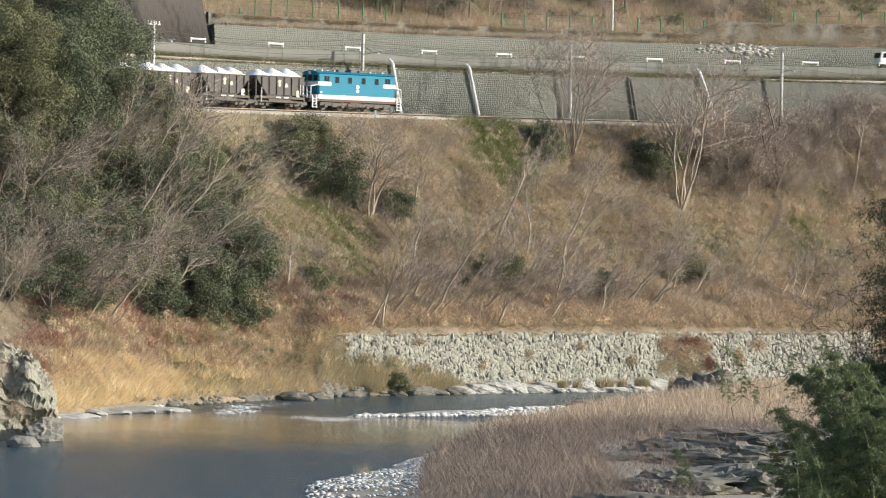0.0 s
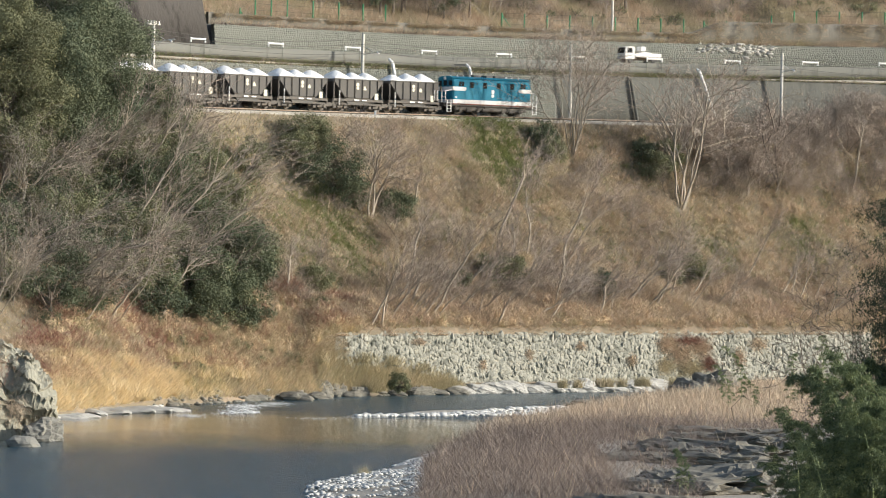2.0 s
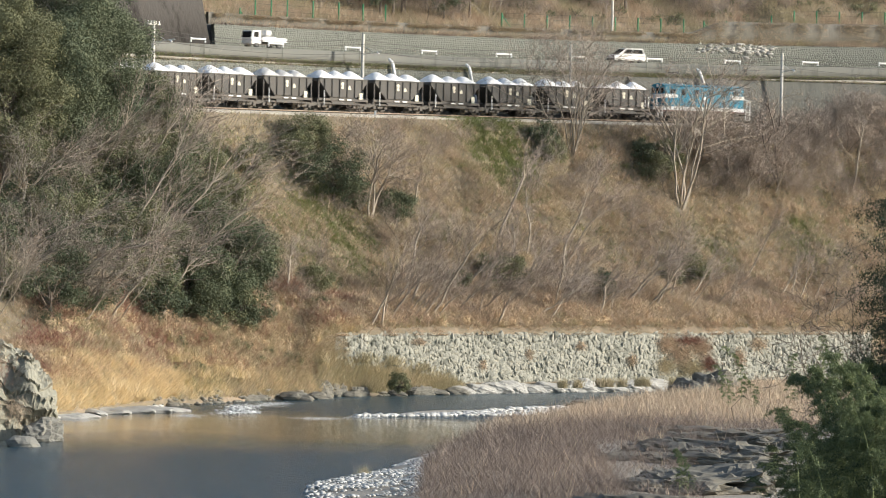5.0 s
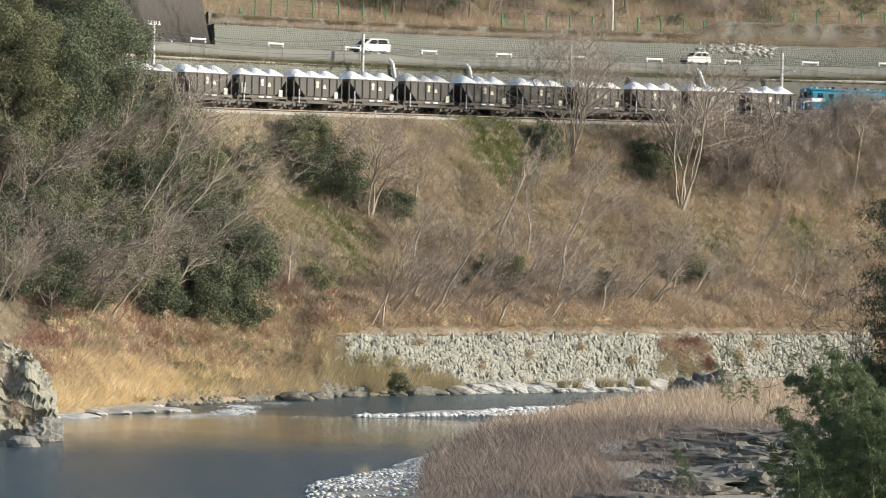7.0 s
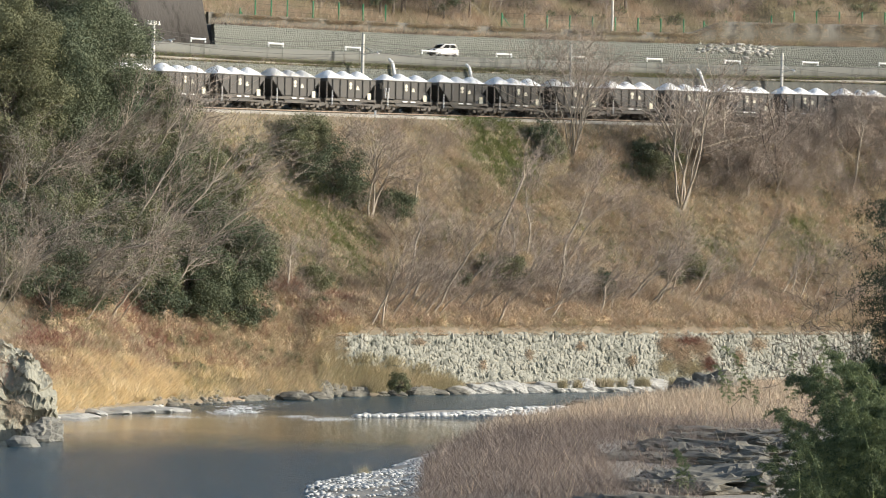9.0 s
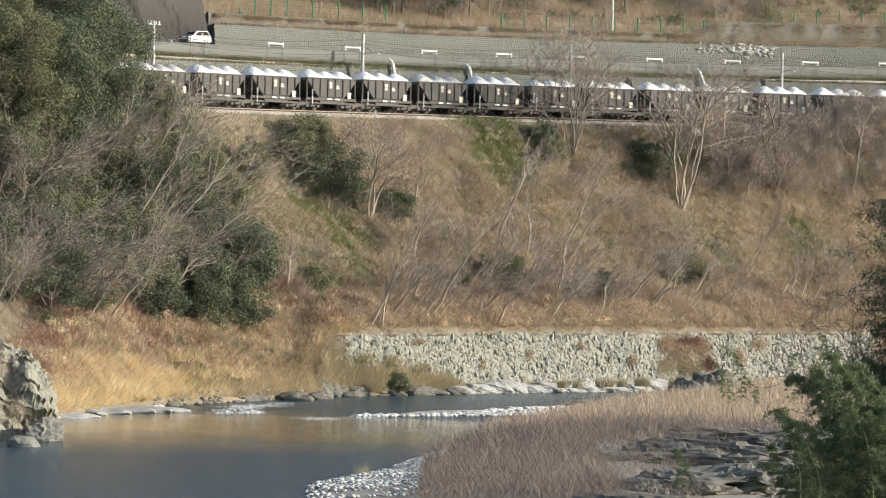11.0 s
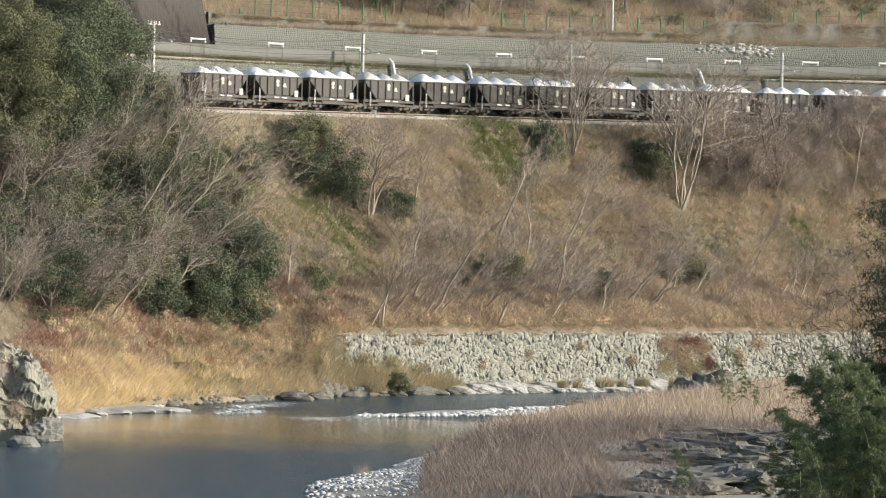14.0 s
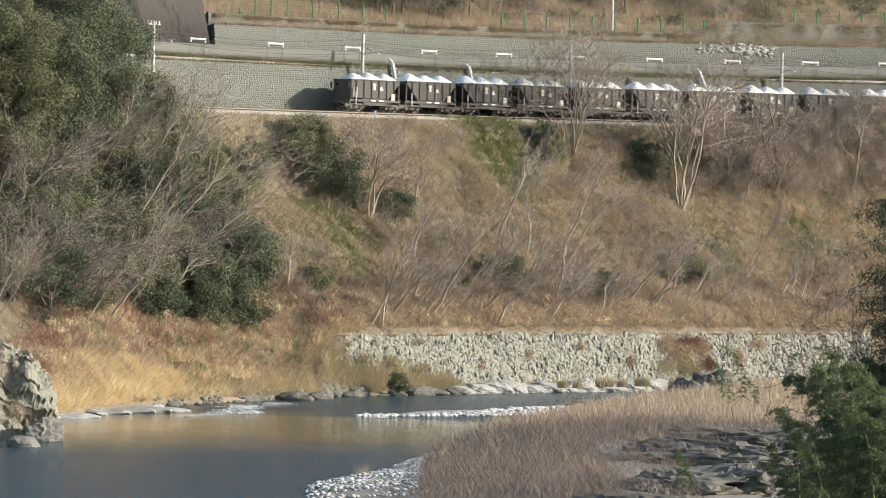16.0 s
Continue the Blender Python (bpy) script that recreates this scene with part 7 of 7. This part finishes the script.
def near_trees():
    kinds = [bamboo_meshes(300 + k, 8.5 + k) for k in range(4)]
    # the grove: place, height
    grove = np.random.default_rng(45)
    spots = []
    for i in range(76):
        Y = 182 + 30 * (i / 76) + grove.uniform(-2, 2)
        x = 16.6 * Y / 203 + (i * 0.618 % 1.0) ** 0.85 * 7.5
        spots.append((x, Y, float(np.interp(x * 203 / Y, [16.0, 17.2, 18.6, 20.5, 22.5, 24], [3.4, 6.4, 8.8, 10.8, 11.0, 10.0])) * grove.uniform(0.78, 1.03)))
    for i, (x, Y, tall) in enumerate(spots):
        z = float(ground(np.array([x]), np.array([float(Y)]))[0])
        t = thing("bamboo", pose(x, Y, z, 0, 0, i * 67), "bushy green bamboo swaying on the near bank", "bamboo", "bamboo on the near bank")
        a, b = kinds[i % 4]
        k = max(tall - z, 2.0) / (8.2 + i % 4)
        for nm, me in (("culm", a), ("foliage", b)):
            ob = mesh_part(nm, me, t)
            ob.scale = (k * 0.5 + 0.6, k * 0.5 + 0.6, k)
        sway(t, 1.0, 2.6 + 0.17 * (i % 5), i * 1.1)
    # young growth lower down
    for i, (p, k) in enumerate([((13.5, 236.0, 1.2), 0.34), ((13.9, 235.0, 1.2), 0.28), ((23.58, 340.10, 1.00), 0.42), ((24.64, 345.43, 1.00), 0.5), ((25.47, 340.93, 1.00), 0.4), ((23.55, 349.95, 1.00), 0.33), ((28.97, 347.37, 1.00), 0.5), ((30.94, 343.34, 1.00), 0.6)]):
        t = thing("bamboo", pose(*p, 0, 0, i * 71), "young yellow-green bamboo on the near bank", "bamboo", "bamboo on the near bank")
        a, b = kinds[i % 4]
        for nm, me in (("culm", a), ("foliage", b)):
            ob = mesh_part(nm, me, t)
            ob.scale = (k * 1.3, k * 1.3, k)
    # dark conifer whose broad boughs reach over the river
    rng = np.random.default_rng(333)
    for x0, y0, top, reach, seed in ((25.2, 206, 18.0, 5.6, 1), (25.4, 199, 14.8, 5.8, 2), (27.0, 212, 19.8, 4.4, 3), (25.4, 203, 12.2, 5.6, 4)):
        z0 = float(ground(np.array([x0]), np.array([float(y0)]))[0])
        t = thing("conifer", pose(x0, y0, z0), "dark conifer with sweeping boughs at the river's near side", "tree")
        segs, blobs = [(Vector((0, 0, -0.5)), Vector((0, 0, top * 0.5)), 0.32, 0.2), (Vector((0, 0, top * 0.5)), Vector((0, 0, top)), 0.2, 0.03)], []
        for k in range(130):
            h = 0.40 + 0.58 * (k + rng.uniform(0, 1)) / 130
            L = reach * max(0.12, 1 - ((h - 0.80) / 0.42) ** 2) * rng.uniform(0.6, 1.05)
            a = rng.uniform(0, 2 * math.pi)
            p = Vector((0, 0, h * top))
            for j in range(7):
                q = p + Vector((math.cos(a) * L / 7, math.sin(a) * L / 7, (0.25 - 0.11 * j) * L / 7))
                segs.append((p, q, 0.05 - 0.006 * j, 0.044 - 0.006 * j))
                if j > 0:
                    for _ in range(5):
                        o = rng.normal(0, 0.36, 3)
                        blobs.append(((q.x + o[0], q.y + o[1], q.z - 0.15 + o[2] * 0.7), rng.uniform(0.22, 0.42)))
                p = q
        mesh_part("trunk", branch_mesh("trunk", segs, M["bark_dark"], True), t)
        mesh_part("crown", leaf_cloud(rng, blobs, 190, 0.10, "needle", "crown", 0.2, 0.45), t)
        sway(t, 0.25, 3.4, seed)
    # unseen evergreens added beside the bamboo to throw shade on its lower part
    for i, (x, y, h) in enumerate(((29, 176, 10), (31, 186, 11), (30, 196, 11), (33, 206, 11), (29, 166, 10))):
        evergreen((x, y, float(ground(np.array([x]), np.array([float(y)]))[0])), (3.6, 3.6), h, "dark evergreen out of view, added to shade the bamboo", 400 + i, "leaf", 30, 90, 0.25, 0.0)
    # dark leafless tangle below the conifer
    k = bare_tree_meshes(350, 9.0, 4, (-0.2, 0), 0.3, 0.06, 3, 0.16, 0.0, (1.8, 1.6, 1.6, 1), "bark_dark", "bark_dark")
    for i, (x, y, s) in enumerate(((24.2, 214, 1.2), (25.4, 222, 1.3))):
        bare_tree((x, y, float(ground(np.array([x]), np.array([float(y)]))[0])), k, "dark leafless tree on the near bank", i * 40, s)


# ---- fence and poles over the road ----
def green_fence():
    runs = (([-13.5, -11.6, -9.6, -7.6, -4.4, -1.2, 1.8, 4.6], 16.1, 1.9), (np.arange(18.9, 41.5, 2.78), 16.0, 1.7), (np.arange(43.7, 66, 2.72), 16.2, 1.6))
    for places, n, hgt in runs:
        x, y, _ = line_at(places[0], n)
        z0 = float(ground(np.array([x]), np.array([y]))[0])
        fence = thing("green_fence", pose(x, y, z0), "green steel post fence on the slope above the road", "fence")
        tops = []
        for s in places:
            px, py, _ = line_at(s, n)
            pz = float(ground(np.array([px]), np.array([py]))[0])
            q = Vector((px - x, py - y, pz - z0))
            part("post", rod(bmesh.new(), q + Vector((0, 0, -0.3)), q + Vector((0, 0, hgt)), 0.075, 0.075, 8), M["green_paint"], fence)
            tops.append(q)
        brace = tops[0]
        part("brace", rod(bmesh.new(), brace + Vector((1.1, 0.6, 0)), brace + Vector((0, 0, hgt * 0.85)), 0.05), M["green_paint"], fence)
        for k in (0.3, 0.65, 0.98):
            for a, b in zip(tops, tops[1:]):
                part("wire", rod(bmesh.new(), a + Vector((0, 0, hgt * k)), b + Vector((0, 0, hgt * k)), 0.015, None, 4), M["fence_mesh"], fence)


def plain_pole(s, n, height, mat, label):
    x, y, _ = line_at(s, n)
    p = thing("utility_pole", pose(x, y, float(ground(np.array([x]), np.array([y]))[0]) - 0.2), label, "pole")
    part("mast", rod(bmesh.new(), (0, 0, 0), (0, 0, height), 0.16, 0.12, 10), mat, p)
    bm = box(bmesh.new(), -0.8, 0.8, -0.06, 0.06, height - 0.6, height - 0.5, 0.01)
    part("crossarm", bm, M["fence_mesh"], p)


green_fence()
plain_pole(32.3, 15.8, 8.0, M["pole"], "pale yellowish utility pole above the road")


# ---- rapids ----
def foam_pieces():
    rng = np.random.default_rng(55)
    rows = [((-17.04, 350.13, 0.00), 1.1, 0.45), ((-16.64, 356.46, 0.00), 1.0, 0.35), ((-17.53, 345.93, 0.00), 0.9, 0.3), ((-15.41, 361.25, 0.00), 1.4, 0.14), ((-14.11, 365.09, 0.00), 1.2, 0.12), ((-18.33, 343.63, 0.00), 1.3, 0.08), ((-21.23, 338.52, 0.00), 1.5, 0.07), ((-9.94, 340.59, 0.00), 1.6, 0.06), ((-8.11, 340.44, 0.00), 1.4, 0.08), ((-6.35, 344.05, 0.00), 1.2, 0.12), ((-9.19, 338.11, 0.00), 1.2, 0.07), ((-5.22, 345.50, 0.00), 1.0, 0.1), ((-15.80, 348.68, 0.00), 0.8, 0.25), ((-11.39, 342.81, 0.00), 1.2, 0.06), ((-20.02, 340.95, 0.00), 1.0, 0.06)]
    for i, (p, w, h) in enumerate(rows):
        v, f, o = [], [], 0
        bm = bmesh.new()
        bmesh.ops.create_icosphere(bm, subdivisions=1, radius=1)
        base = np.array([q.co for q in bm.verts])
        tri = np.array([[q.index for q in g.verts] for g in bm.faces])
        bm.free()
        for k in range(240):
            c = np.array([rng.normal(0, w * 0.6), rng.normal(0, 1.1), max(0.0, rng.normal(0, h * 0.35))])
            r = rng.uniform(0.012, 0.03) * (1 + 1.5 * h) * (0.8 if h > 0.2 else 0.5)
            v.append(base * np.array([r * 7.0, r * 6.0, r * 0.5]) * rng.uniform(0.6, 1.3, (len(base), 1)) + c)
            f.append(tri + o)
            o += len(base)
        ob = mesh_part("foam", mesh_np("foam", np.concatenate(v), np.concatenate(f), M["foam"]))
        ob.matrix_basis = pose(p[0], p[1], 0.0)
        tagged(ob, "white foam on the rapids of the river", "foam", "foam on the rapids", "stuff")
        ph = rng.uniform(0, 6)
        SWAYS.append((ob, [(t, pose(p[0] + 0.22 * math.sin(2.4 * t + ph), p[1] + 0.25 * math.cos(1.9 * t + ph), 0.05 * math.sin(4.1 * t + ph) - 0.03, 0, 0, 5 * math.sin(1.3 * t + ph))) for t in np.arange(0, 16.01, 0.4)]))


foam_pieces()
hillside_plants()
heaped_brush()
withered_cover()
upper_plants()
near_bank_plants()
tufts()
hillside_trees()
near_trees()
stone_wall()


# ---- movement ----
def train_s(t):
    return 8.82201 * t + 0.05471 * t * t - 0.00046 * t ** 3


def on_rails(s):
    x, y, h = line_at(s, 1.35)
    return pose(x, y, float(rail_z(s)), 0, 0, math.degrees(h))


def on_road(s, n=9.3):
    x, y, h = line_at(s, n)
    return pose(x, y, float(road_z(s)), 0, 0, math.degrees(h))


def drive(ob, s0, speed):
    walk(ob, [(t, on_road(s0 - speed * t)) for t in (0, 1, 2, 3, 4, 5, 6, 7, 8, 9, 10, 11, 12, 13, 14, 15, 16)])


def motions():
    for k, ob in enumerate([LOCO] + WAGONS):
        s0 = LOCO_S if k == 0 else WAGON_S - PITCH * (k - 1)
        walk(ob, [(t, on_rails(s0 + train_s(t))) for t in np.arange(0, 16.01, 1.0)])
    rows = [(i / 15.0, i) for i in range(241)]
    spins = [(w, 0.46) for w in LOCO_WHEELS]
    spins += [(w, 0.4) for ob in WAGONS for w in ob.children if w.name.startswith("wheelset")]
    for w, r in spins:
        at = w.matrix_basis.translation.copy()
        walk(w, [(t, Matrix.Translation(at) @ Matrix.Rotation(train_s(t) / r, 4, "Y")) for t, i in rows])
    drive(TRUCK, *DRIVE_TRUCK)
    drive(VAN, *DRIVE_VAN)
    drive(HATCH, *DRIVE_HATCH)
    for ob, rows in SWAYS:
        walk(ob, rows)


DRIVE_TRUCK, DRIVE_VAN, DRIVE_HATCH = (63.2, 15.84), (110.6, 16.14), (149.6, 15.86)
motions()
